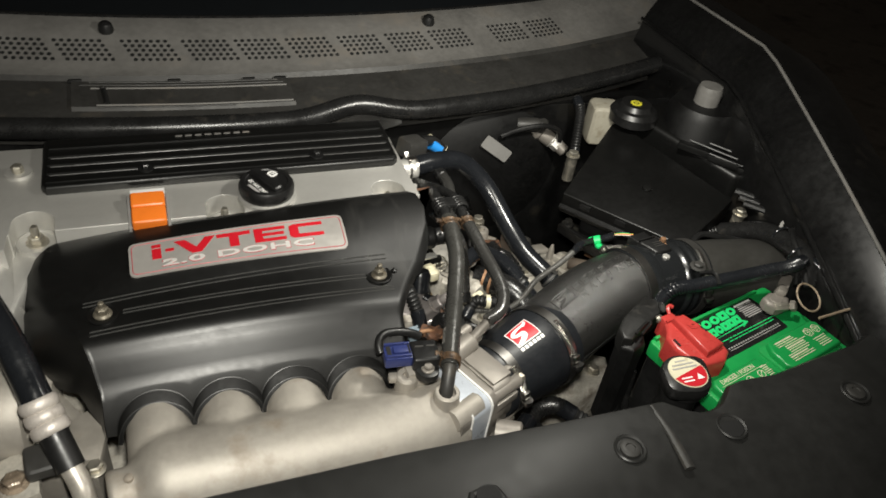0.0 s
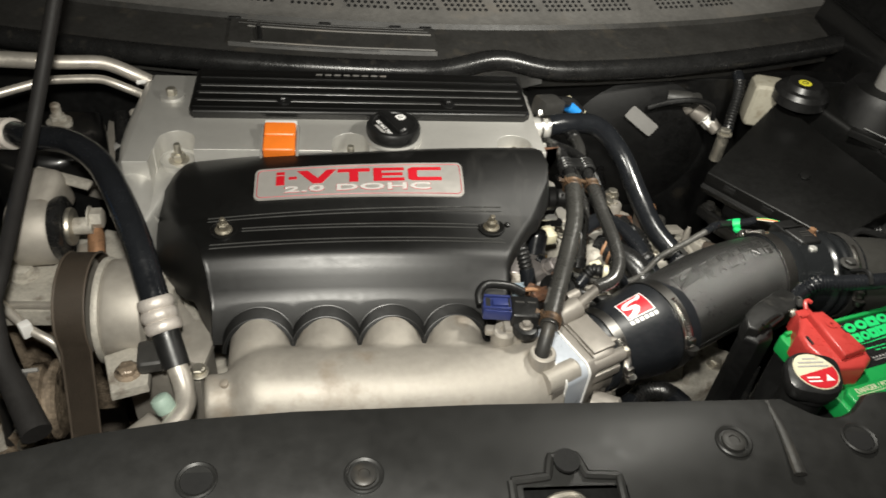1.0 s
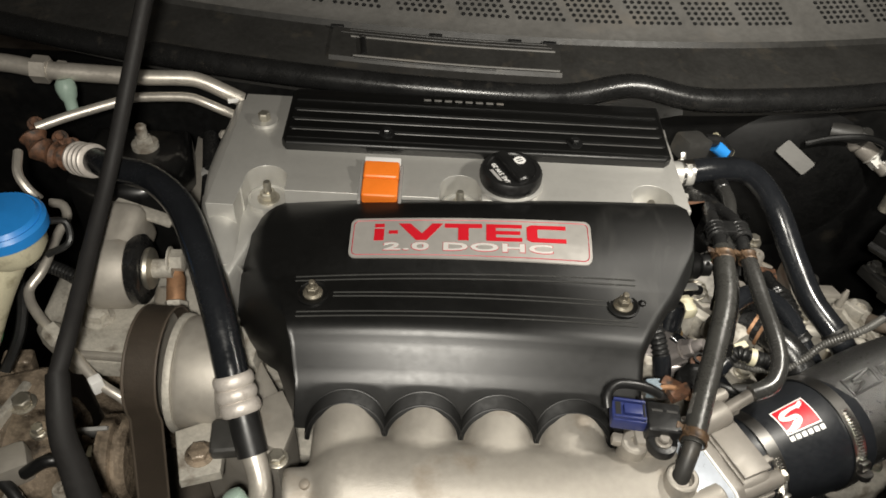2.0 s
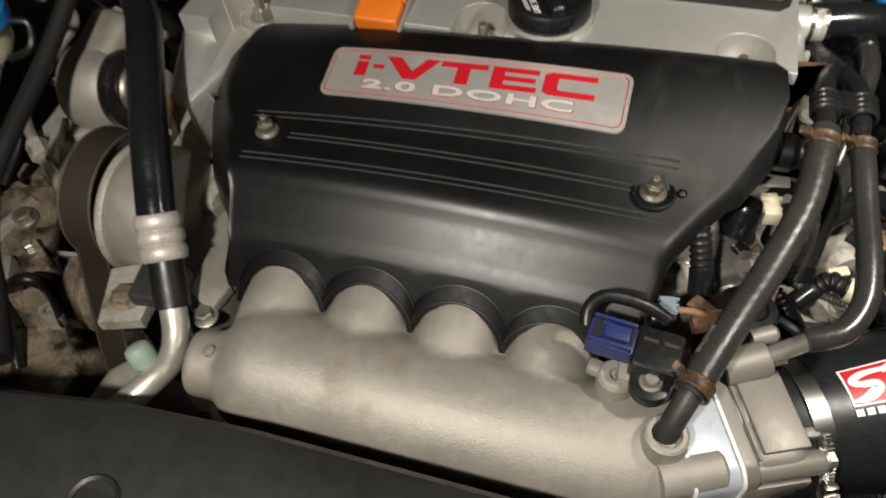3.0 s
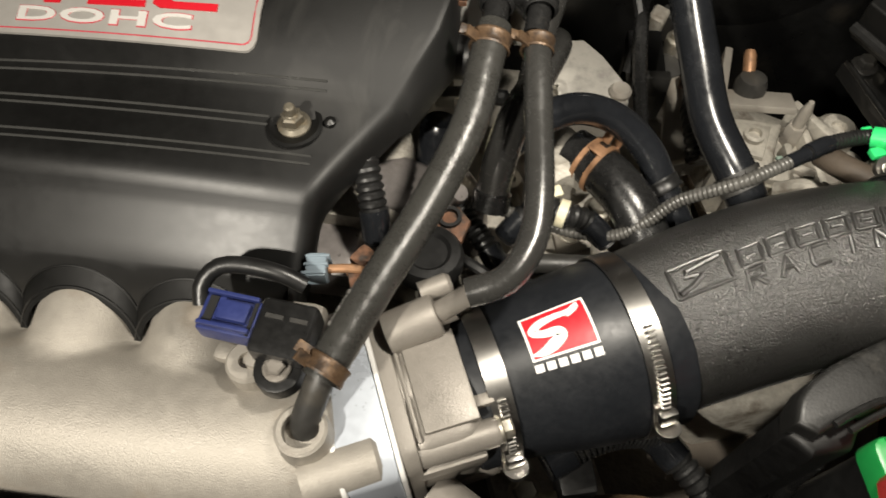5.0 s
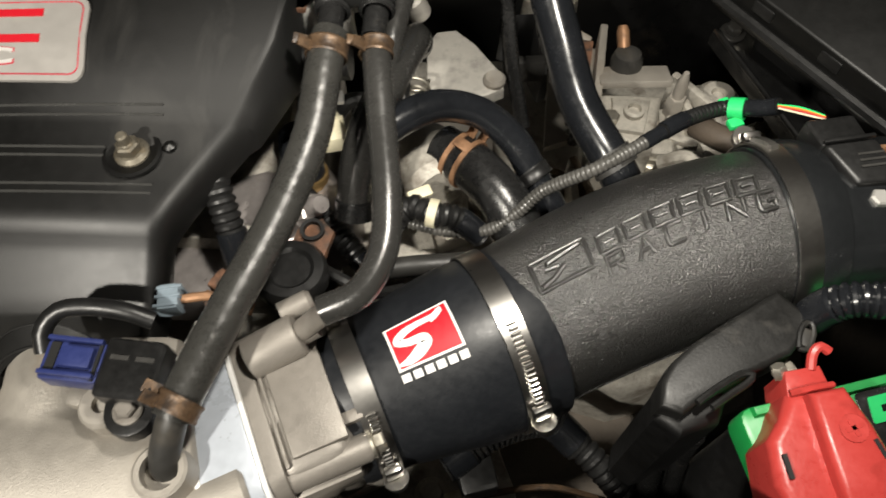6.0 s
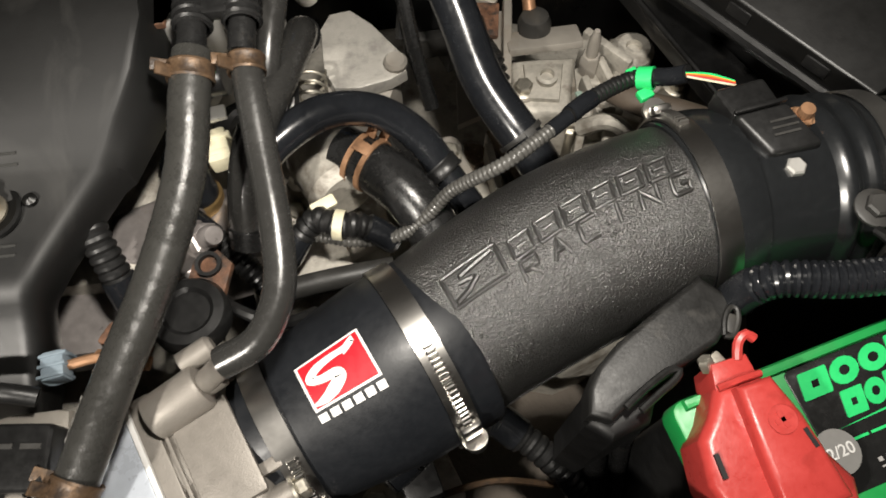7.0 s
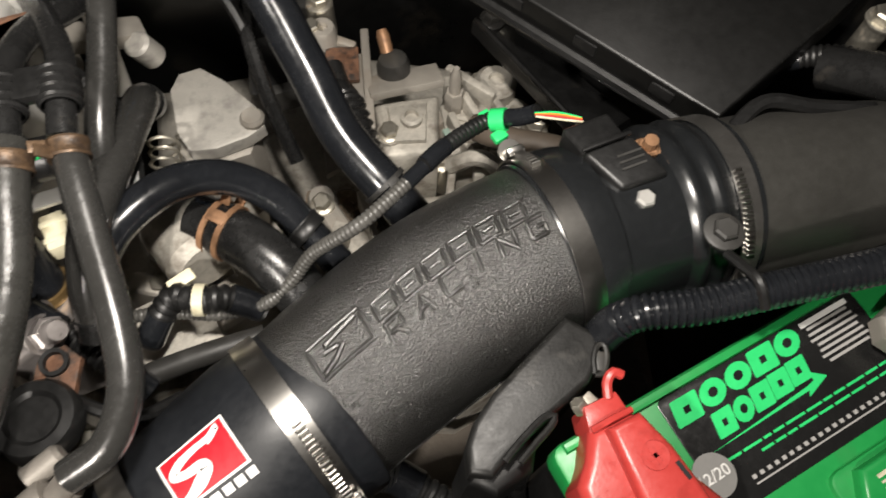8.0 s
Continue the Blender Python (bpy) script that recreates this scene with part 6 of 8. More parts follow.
    part("stud", join(lathe([(0.0075, 0.66), (0.0075, 0.694), (0.0065, 0.696)], 6, Matrix.Translation((0.4535, 0.747, 0))), lathe([(0.0045, 0.69), (0.0045, 0.712), (0.002, 0.722)], 12, Matrix.Translation((0.4535, 0.747, 0)))), CAST, g, "pale bleed stud")
    part("round_boss", lathe([(0.017, 0.62), (0.016, 0.683), (0.012, 0.687), (0.006, 0.687), (0.005, 0.683)], 22, Matrix.Translation((0.489, 0.757, 0))), DIRTY, g)
    # cable bracket, boot and rusty square
    part("cable_bracket", prism([(0.350, 0.700), (0.384, 0.712), (0.398, 0.795), (0.360, 0.803)], 0.690, 0.696, 0.0012), CAST, g)
    part("bracket_wall", moved(box(0.006, 0.085, 0.030, 0.0015), pose(0.392, 0.755, 0.706, 0, 0, -9)), CAST, g)
    part("rusty_square", moved(box(0.024, 0.030, 0.004, 0.001), pose(0.379, 0.785, 0.700, 0, 0, -10)), RUST, g, "rusty steel square")
    bel = spline([(0.371, 0.775, 0.712), (0.373, 0.745, 0.716), (0.376, 0.715, 0.716), (0.378, 0.695, 0.71)], 0.0018)
    part("cable_boot", sweep(bel, lambda i, n: 0.0075 + 0.0055 * min(1, max(0, i / n - 0.22) * 4) - (0.0018 if i % 4 > 1 and i / n > 0.4 else 0), 18), RUBBER, g, "ribbed black rubber boot")
    part("green_mark", moved(box(0.005, 0.009, 0.003, 0.001), pose(0.440, 0.716, 0.690, 0, 0, 10)), TEAL, g, "green paint mark")
    part("selector_arm", tube([(0.435, 0.690, 0.69), (0.450, 0.684, 0.705), (0.462, 0.678, 0.70), (0.47, 0.668, 0.68)], 0.006, 0.004, 10), DIRTY, g)
    part("wide_pipe", tube([(0.448, 0.690, 0.735), (0.463, 0.672, 0.742), (0.485, 0.660, 0.744), (0.508, 0.652, 0.738)], 0.0085, 0.004, 14), BELT, g, "tan-brown hose")
    arm = thing("support_bracket", (0.51, 0.70, 0.70), "flat black steel arm running under the fuse box", "bracket")
    part("bar", prism([(0.470, 0.770), (0.490, 0.780), (0.548, 0.668), (0.516, 0.656)], 0.728, 0.742, 0.003), PAINT, arm)
    part("rolled_edge", sweep([Vector((0.472, 0.769, 0.742)).lerp(Vector((0.517, 0.658, 0.742)), k / 8) for k in range(9)], 0.0022, 8), PAINT, arm)
    part("bolt", hexagon(0.006, 0.006, Matrix.Translation((0.483, 0.766, 0.742)), 0.009), DUST, arm)
    sub = thing("subframe_bracket", (0.585, 0.73, 0.60), "pale cast bracket with a rusty edge beside the gearbox", "bracket")
    part("block", prism([(0.540, 0.765), (0.565, 0.775), (0.605, 0.735), (0.62, 0.70), (0.585, 0.695)], 0.58, 0.655, 0.008, 3), DIRTY, sub)
    part("rusty_edge", moved(box(0.006, 0.05, 0.008, 0.002), pose(0.553, 0.757, 0.672, 0, 0, 42)), BRONZE, sub)
    part("pin", lathe([(0.006, 0.65), (0.006, 0.69)], 12, Matrix.Translation((0.612, 0.712, 0))), CAST, sub)
    part("plate", moved(box(0.04, 0.05, 0.008, 0.002), pose(0.60, 0.725, 0.668, 0, 10, 35)), CAST, sub)
    bm = bmesh.new()
    bmesh.ops.create_grid(bm, x_segments=24, y_segments=16, size=1)
    for v in bm.verts:
        v.co = Vector((0.02 + v.co.x * 0.64, 0.64 + v.co.y * 0.27, 0.30 + 0.012 * noise.noise(Vector((v.co.x * 9, v.co.y * 6, 0)))))
    bmesh.ops.solidify(bm, geom=bm.faces[:], thickness=0.004)
    single("undertray", bm, GROUND, "dirt-covered brown undertray low in the bay", "undertray")


build_gearbox()


def build_valve_plate():
    v = thing("oil_control_valve", (0.295, 0.72, 0.70), "blotched grey cast valve plate on the head's end", "valve")
    out = [(0.267, 0.748), (0.274, 0.760), (0.288, 0.762), (0.302, 0.748), (0.320, 0.721), (0.321, 0.708), (0.310, 0.702), (0.290, 0.698), (0.274, 0.700), (0.268, 0.714)]
    part("plate", prism(out, 0.736, 0.7465, 0.002), BLOTCH, v, "pale cast plate with grey blotches")
    part("housing", prism([(0.268, 0.738), (0.298, 0.742), (0.316, 0.714), (0.309, 0.697), (0.274, 0.693), (0.264, 0.71)], 0.66, 0.7345, 0.004), CAST, v)
    for x, y in ((0.3145, 0.7135),):
        part("bolt", lathe([(0.0075, 0.746), (0.0078, 0.7495), (0.006, 0.752)], 18, Matrix.Translation((x, y, 0))), CAST, v)
    part("port", lathe([(0.0085, 0), (0.0085, 0.018), (0.0065, 0.020)], 20, toward((0.262, 0.770, 0.755), (-0.3, -0.2, 1))), BLOTCH, v)
    part("flange", moved(box(0.05, 0.018, 0.012, 0.004), pose(0.238, 0.775, 0.775, 0, 20, 15)), CAST, v)
    part("neck", lathe([(0.0065, 0), (0.0065, 0.05), (0.008, 0.052), (0.008, 0.058)], 18, toward((0.24, 0.75, 0.75), (0.0, 0.5, 0.85))), BLOTCH, v)
    sp = spline([(0.262 + 0.0085 * math.cos(k * 0.7), 0.694 + 0.0008 * k - 0.01, 0.758 + 0.0085 * math.sin(k * 0.7)) for k in range(28)], 0.002)
    part("spring", sweep(sp, 0.0011, 6), STEEL, v)
    part("plug", moved(box(0.026, 0.05, 0.018, 0.003), pose(0.335, 0.760, 0.73, 0, 0, 4)), BLACK, v)
    part("clip", moved(box(0.03, 0.008, 0.020, 0.002), pose(0.336, 0.735, 0.735, 0, 0, 4)), DUST, v)
    return v


build_valve_plate().location += Vector((-0.002, 0.007, -0.002))
fl = thing("water_outlet", (0.265, 0.60, 0.72), "grimy cast water outlet under the hoses", "housing")
part("body", lathe([(0.021, 0), (0.021, 0.03), (0.016, 0.036)], 24, toward((0.264, 0.648, 0.768), (0.4, -0.9, 0.1))), DIRTY, fl)
part("ear", moved(box(0.05, 0.03, 0.02, 0.005), pose(0.27, 0.60, 0.735, 0, 0, 20)), CAST, fl)
part("block", moved(box(0.06, 0.05, 0.10, 0.008), pose(0.245, 0.59, 0.70, 0, 0, 15)), DIRTY, fl)
part("bolt", hexagon(0.007, 0.006, Matrix.Translation((0.284, 0.605, 0.745)), 0.009), STEEL, fl)
st = thing("starter_bracket", (0.33, 0.50, 0.55), "dirty metal bracket and casting low in the bay", "bracket")
part("plate", moved(box(0.07, 0.05, 0.03, 0.006), pose(0.285, 0.47, 0.645, 0, 0, 20)), DIRTY, st)
part("bolt", hexagon(0.008, 0.008, pose(0.272, 0.46, 0.665), 0.011), STEEL, st)
sl = thing("starter_lead", (0.30, 0.465, 0.66), "black plug with a brown lead and pale sleeve below the coupler", "lead")
part("plug", moved(box(0.022, 0.024, 0.030, 0.003), pose(0.299, 0.468, 0.685, 0, 0, 14)), BLACK, sl)
part("sleeve", lathe([(0.0055, 0), (0.006, 0.001), (0.006, 0.016), (0.005, 0.017)], 16, toward((0.281, 0.453, 0.677), (0.95, 0.25, 0.05))), CREAM, sl, "pale plastic sleeve")
part("wire", tube([(0.297, 0.457, 0.678), (0.315, 0.461, 0.673), (0.332, 0.464, 0.670), (0.352, 0.464, 0.668), (0.385, 0.458, 0.655)], 0.0021, 0.003, 8), BRASS, sl, "brown sheathed wire")
part("boot", lathe([(0.013, 0), (0.0135, 0.012), (0.010, 0.022), (0.006, 0.026)], 20, toward((0.337, 0.440, 0.63), (0.0, 0.2, 1))), RUBBER, sl, "black rubber boot")
part("stem", tube([(0.337, 0.440, 0.632), (0.335, 0.430, 0.605), (0.330, 0.425, 0.57)], 0.006, 0.005, 10), RUBBER, sl)


# ---- battery ----
YAW = 14.0
BAT = pose(0.5300, 0.4408, -0.0065, 0, 0, YAW)


def build_battery():
    b = thing("battery", (0.53, 0.4425, 0.62), "green car battery with a black label and raised vent covers", "battery")
    out = [(x, y) for x, y in rounded(0.199, 0.120, 0.006, 3)]
    part("case", moved(prism(out, 0.62, 0.800, 0.002), BAT), BLACK, b, "black battery case")
    part("lid", moved(prism([(x, y) for x, y in rounded(0.206, 0.122, 0.006, 3)], 0.795, 0.8135, 0.0025), BAT), GREEN, b, "bright green battery lid")
    part("rear_rail", moved(prism([(-0.097, 0.0558), (0.080, 0.0558), (0.080, 0.0600), (-0.097, 0.0600)], 0.812, 0.8175, 0.0015), BAT), GREEN, b)
    # the vent cover beside the positive post: warning, round marks and small print
    at = BAT @ pose(-0.056, -0.033, 0)
    vent = part("vent_cover", moved(prism([(-0.042, -0.018), (0.034, -0.018), (0.040, -0.011), (0.033, 0.016), (-0.036, 0.016), (-0.042, 0.010)], 0.812, 0.822, 0.003, 3), at), GREEN, b)
    part("warning_text", moved(lettering("DANGER / POISON", 0.052, 0.0055, 0.0004), at @ pose(-0.006, 0.009, 0.8222)), CREAM, vent, "cream warning print")
    part("rule", moved(box(0.066, 0.0006, 0.0004), at @ pose(-0.002, 0.0045, 0.8222)), CREAM, vent)
    for x in (-0.018, 0.001, 0.019):
        part("ring_mark", moved(lathe([(0.0048, 0), (0.0048, 0.0004), (0.0040, 0.0004), (0.0040, 0)], 16, cap=False), at @ pose(x, -0.003, 0.8222)), CREAM, vent)
        part("stroke", moved(box(0.008, 0.0008, 0.0004), at @ pose(x, -0.003, 0.8222, 0, 0, 45)), CREAM, vent)
        for i in range(3):
            part("text_bar", moved(box(0.012 - 0.002 * (i % 2), 0.0009, 0.0004), at @ pose(x, -0.0098 - 0.0019 * i, 0.8222)), CREAM, vent)
    for i in range(6):
        part("text_bar", moved(box(0.010 - 0.0015 * (i % 3), 0.0010, 0.0004), at @ pose(0.030, 0.0035 - 0.0024 * i, 0.8222)), CREAM, vent)
    # the larger cover on the negative side, closely printed
    at = BAT @ pose(0.046, -0.030, 0)
    part("vent_step", moved(prism(rounded(0.100, 0.046, 0.006, 3), 0.811, 0.8165, 0.0015), at), GREEN, b)
    vent = part("vent_cover", moved(prism([(-0.047, -0.012), (-0.040, -0.020), (0.044, -0.020), (0.046, 0.016), (0.040, 0.020), (-0.038, 0.020), (-0.046, 0.008)], 0.812, 0.8240, 0.003, 3), at), GREEN, b)
    rng = random.Random(31)
    for i in range(11):
        w = 0.040 * rng.uniform(0.72, 1.0)
        part("text_bar", moved(box(w, 0.0010 if i % 4 else 0.0017, 0.0004), at @ pose(-0.034 + w / 2 + (0.008 if 2 < i < 7 else 0), 0.014 - 0.0027 * i, 0.8242)), CREAM, vent)
    for x in (0.020, 0.034):
        part("warning_sign", moved(lathe([(0.0062, 0), (0.0062, 0.0004), (0.0053, 0.0004), (0.0053, 0)], 6, cap=False), at @ pose(x, 0.008, 0.8242, 0, 0, 15)), CREAM, vent)
        for i in range(3):
            part("stroke", moved(box(0.0065 - 0.0012 * i, 0.0009, 0.0004), at @ pose(x, 0.0105 - 0.0025 * i, 0.8242, 0, 0, 25 * (i - 1))), CREAM, vent)
    for i in range(5):
        part("text_bar", moved(box(0.020 - 0.002 * (i % 3), 0.0010, 0.0004), at @ pose(0.026, -0.002 - 0.0028 * i, 0.8242)), CREAM, vent)
    lab = part("label", moved(prism(rounded(0.116, 0.0560, 0.003, 3), 0.8132, 0.8142, 0.0003), BAT @ pose(0.0085, 0.0275, 0)), STICKER, b, "glossy black label with green print")
    # two rows of fat slanted green shapes, one for each printed character
    def lean(points, x, y, w, h):
        return [(x + px * w + 0.0026 * py, y + py * h) for px, py in points]

    def disc(x, y, w, h, k):
        return [(x + w * (0.5 + 0.5 * k * math.cos(radians(a))) + 0.0026 * (0.5 + 0.5 * k * math.sin(radians(a))), y + h * (0.5 + 0.5 * k * math.sin(radians(a)))) for a in range(0, 360, 24)]
    block = [(0.04, 0), (0.96, 0), (1, 0.06), (1, 0.94), (0.96, 1), (0.04, 1), (0, 0.94), (0, 0.06)]
    for forms, x0, y0, pitch, w, h in (((block, None, None, block, None), -0.0470, 0.0405, 0.0151, 0.0143, 0.0118), ((block, None, block, block, block), -0.0335, 0.0280, 0.0112, 0.0107, 0.0112)):
        for i, form in enumerate(forms):
            x, y = x0 + i * pitch, y0 + 0.0006 * i
            out = lean(form, x, y, w, h) if form else disc(x, y, w, h, 1.0)
            mark = part("printed_shape", moved(prism(out, 0.8140, 0.8148), BAT), CLIPGREEN, lab)
            inner = disc(x, y, w, h, 0.36) if not form else lean([(0.38, 0.36), (0.62, 0.36), (0.62, 0.62), (0.38, 0.62)], x, y, w, h)
            part("counter", moved(prism(inner, 0.8147, 0.81495), BAT), STICKER, mark)
    part("lightning", moved(prism([(-0.0410, 0.0252), (0.0165, 0.0262), (0.0150, 0.0238), (0.0285, 0.0278), (0.0220, 0.0330), (0.0215, 0.0290), (0.0170, 0.0282)], 0.8140, 0.8147), BAT), CLIPGREEN, lab)
    for i, (x0, x1) in enumerate(((-0.036, 0.060), (-0.020, 0.056))):
        rng = random.Random(40 + i)
        x = x0
        while x < x1:
            w = rng.uniform(0.004, 0.011)
            part("text_bar", moved(box(w, 0.0012, 0.0004), BAT @ pose(x + w / 2, 0.0195 - 0.0038 * i, 0.8144)), CLIPGREEN, lab)
            x += w + 0.0014
    for i in range(22):
        part("month_mark", moved(box(0.0020, 0.0018, 0.0004), BAT @ pose(-0.030 + i * 0.0042, 0.0085, 0.8144)), GREYTXT, lab)
    part("month_rule", moved(box(0.090, 0.0007, 0.0004), BAT @ pose(0.014, 0.0055, 0.8144)), GREYTXT, lab)
    for i in range(8):
        part("fine_print", moved(box(0.0285 - 0.002 * (i * 5 % 3), 0.0013 if i else 0.0026, 0.0004), BAT @ pose(0.0470, 0.0520 - i * 0.0028, 0.8144)), WHITE if i == 0 else GREYTXT, lab)
    date = part("date_dot", lathe([(0.0098, 0.8142), (0.0098, 0.8150)], 26, BAT @ pose(-0.0455, 0.0173, 0)), GREYCAP, lab, "round grey date sticker")
    part("date", moved(lettering("12/20", 0.015, 0.0052, 0.0003, 0.01), BAT @ pose(-0.0455, 0.0173, 0.8151)), WHITE, date)


build_battery()


GUARD = material("matt_grey_black_plastic", (0.0096, 0.0095, 0.0090), 0.46, 0, 0.25, 30, 0.1, 700, dirt=(0.05, 0.047, 0.042), dirt_amount=0.1, dirt_scale=40)


def build_terminals():
    r = thing("red_terminal_cover", (0.452, 0.452, 0.81), "soft red plastic battery terminal cover", "terminal cover")
    body = [(0.4290, 0.4760), (0.4490, 0.4800), (0.4530, 0.4730), (0.4590, 0.4650), (0.4645, 0.4500), (0.4750, 0.4350), (0.4740, 0.4220), (0.4620, 0.4120), (0.4300, 0.4110), (0.4175, 0.4380), (0.4175, 0.4560), (0.4240, 0.4650)]
    part("hood", prism(body, 0.802, 0.8310, 0.005, 3), RED, r)
    part("ridge", prism([(0.4350, 0.4740), (0.4500, 0.4770), (0.4580, 0.4610), (0.4625, 0.4470), (0.4680, 0.4280), (0.4420, 0.4200), (0.4390, 0.4390)], 0.829, 0.8385, 0.003, 3), RED, r)
    part("hinge", prism([(0.4300, 0.4860), (0.4460, 0.4890), (0.4490, 0.4780), (0.4290, 0.4740)], 0.806, 0.8300, 0.002), RED, r)
    part("hinge_bar", tube([(0.4300, 0.4755, 0.831), (0.4390, 0.4775, 0.832), (0.4490, 0.4795, 0.831)], 0.0016, 0.003, 8), RED, r)
    part("side_slot", moved(box(0.002, 0.010, 0.008), pose(0.4228, 0.4450, 0.8285, 0, 0, 8)), INK, r)
    part("hook", tube([(0.4420, 0.4870, 0.829), (0.4430, 0.4930, 0.832), (0.4465, 0.4960, 0.833), (0.4500, 0.4940, 0.832)], 0.0022, 0.002, 8), RED, r)
    plus = part("plus_ring", lathe([(0.0052, 0), (0.0058, 0.0008), (0.0048, 0.0008)], 22, Matrix.Translation((0.4490, 0.4590, 0.8384))), RED, r)
    part("plus_mark", join(moved(box(0.007, 0.0018, 0.0008), pose(0.4490, 0.459, 0.8392, 0, 0, 20)), moved(box(0.0018, 0.007, 0.0008), pose(0.4490, 0.459, 0.8392, 0, 0, 20))), RED, plus)
    part("slot", moved(box(0.0018, 0.008, 0.001), pose(0.4580, 0.4510, 0.8384, 0, 0, 20)), INK, r)
    c = thing("cable_guard", (0.41, 0.50, 0.72), "black angular plastic guard over the battery cables", "guard")
    out = [(0.4385, 0.5280), (0.4495, 0.5170), (0.4485, 0.5070), (0.4390, 0.4965), (0.4165, 0.4860), (0.3955, 0.4750), (0.3870, 0.4690), (0.3775, 0.4725), (0.3795, 0.4840), (0.3850, 0.4925), (0.3960, 0.5020), (0.4110, 0.5115)]
    part("top", prism(out, 0.800, 0.8220, 0.0030, 3), GUARD, c)
    part("side", prism([(0.3770, 0.4700), (0.3800, 0.4840), (0.3960, 0.4900), (0.4120, 0.4810), (0.4060, 0.4680), (0.3880, 0.4620)], 0.690, 0.812, 0.006, 3), BOOSTER, c)
    rim = [(0.3930, 0.4735), (0.4000, 0.4785), (0.4090, 0.4840), (0.4150, 0.4868), (0.4190, 0.4862), (0.4160, 0.4825), (0.4080, 0.4775), (0.3990, 0.4715)]
    part("edge_rim", tube([(x, y, 0.8232) for x, y in rim], 0.0017, 0.002, 8), GUARD, c)
    slot = [(0.4420, 0.4990), (0.4455, 0.4985), (0.4495, 0.5045), (0.4505, 0.5105), (0.4475, 0.5110), (0.4440, 0.5060), (0.4420, 0.4990)]
    part("connector_rim", tube([(x, y, 0.8225) for x, y in slot], 0.0014, 0.002, 8), GUARD, c)
    part("connector_face", moved(box(0.005, 0.009, 0.003, 0.001), pose(0.4460, 0.5040, 0.8220, 0, 0, -28)), DUST, c)
    for dx, dy, r in ((0.000, 0.000, 0.0065), (0.008, 0.006, 0.0055), (0.014, -0.001, 0.005)):
        part("cable", tube([(0.396 + dx, 0.476 + dy, 0.760), (0.398 + dx, 0.473 + dy, 0.72), (0.403 + dx, 0.462 + dy, 0.67), (0.408 + dx, 0.440 + dy, 0.60)], r, 0.006, 12), RUBBER, c)
    part("lug", join(hexagon(0.0036, 0.006, toward((0.4310, 0.4850, 0.824), (-0.3, 0.5, 0.5))), moved(box(0.010, 0.007, 0.004, 0.001), pose(0.4340, 0.4875, 0.822, 0, 0, 30))), STEEL, c)
    n = thing("negative_terminal", (0.59, 0.478, 0.81), "grey cast battery clamp on the negative post", "battery terminal")
    part("post", lathe([(0.010, 0.81), (0.009, 0.824), (0.007, 0.827)], 20, Matrix.Translation((0.590, 0.484, 0))), THROTTLE, n)
    lump = [(0.578, 0.492), (0.575, 0.482), (0.582, 0.473), (0.592, 0.472), (0.603, 0.475), (0.610, 0.483), (0.606, 0.493), (0.592, 0.498)]
    part("clamp", prism(lump, 0.8135, 0.8260, 0.005, 3), THROTTLE, n, "dusty grey cast clamp")
    part("jaw", moved(box(0.018, 0.012, 0.014, 0.004), pose(0.605, 0.494, 0.826, 12, 8, 40)), THROTTLE, n)
    part("tongue", moved(box(0.026, 0.013, 0.007, 0.003), pose(0.621, 0.506, 0.828, 0, -8, 38)), THROTTLE, n)
    part("bolt", hexagon(0.005, 0.016, toward((0.583, 0.476, 0.822), (0.9, -0.3, 0.2))), STEEL, n)
    part("nut", hexagon(0.0065, 0.006, toward((0.601, 0.471, 0.825), (0.5, -0.6, 0.5))), THROTTLE, n)


build_terminals()
loom([(0.452, 0.516, 0.812), (0.458, 0.518, 0.826), (0.468, 0.517, 0.836), (0.490, 0.5125, 0.840), (0.520, 0.511, 0.843), (0.555, 0.509, 0.847), (0.590, 0.508, 0.850), (0.620, 0.509, 0.850), (0.650, 0.518, 0.846)], 0.0084, "glossy black corrugated battery loom over the duct", GLOSSY, 0.0034)
tie = thing("loom_tie", (0.516, 0.541, 0.82), "grey bolt and tie holding the battery loom", "clip")
part("head", hexagon(0.0060, 0.004, Matrix.Translation((0.5165, 0.5435, 0.838)), 0.0095), DUST, tie)
part("strap", tube([(0.514, 0.533, 0.838), (0.513, 0.522, 0.848), (0.513, 0.513, 0.8535), (0.514, 0.503, 0.847)], 0.0024, 0.003, 8), BLACK, tie)


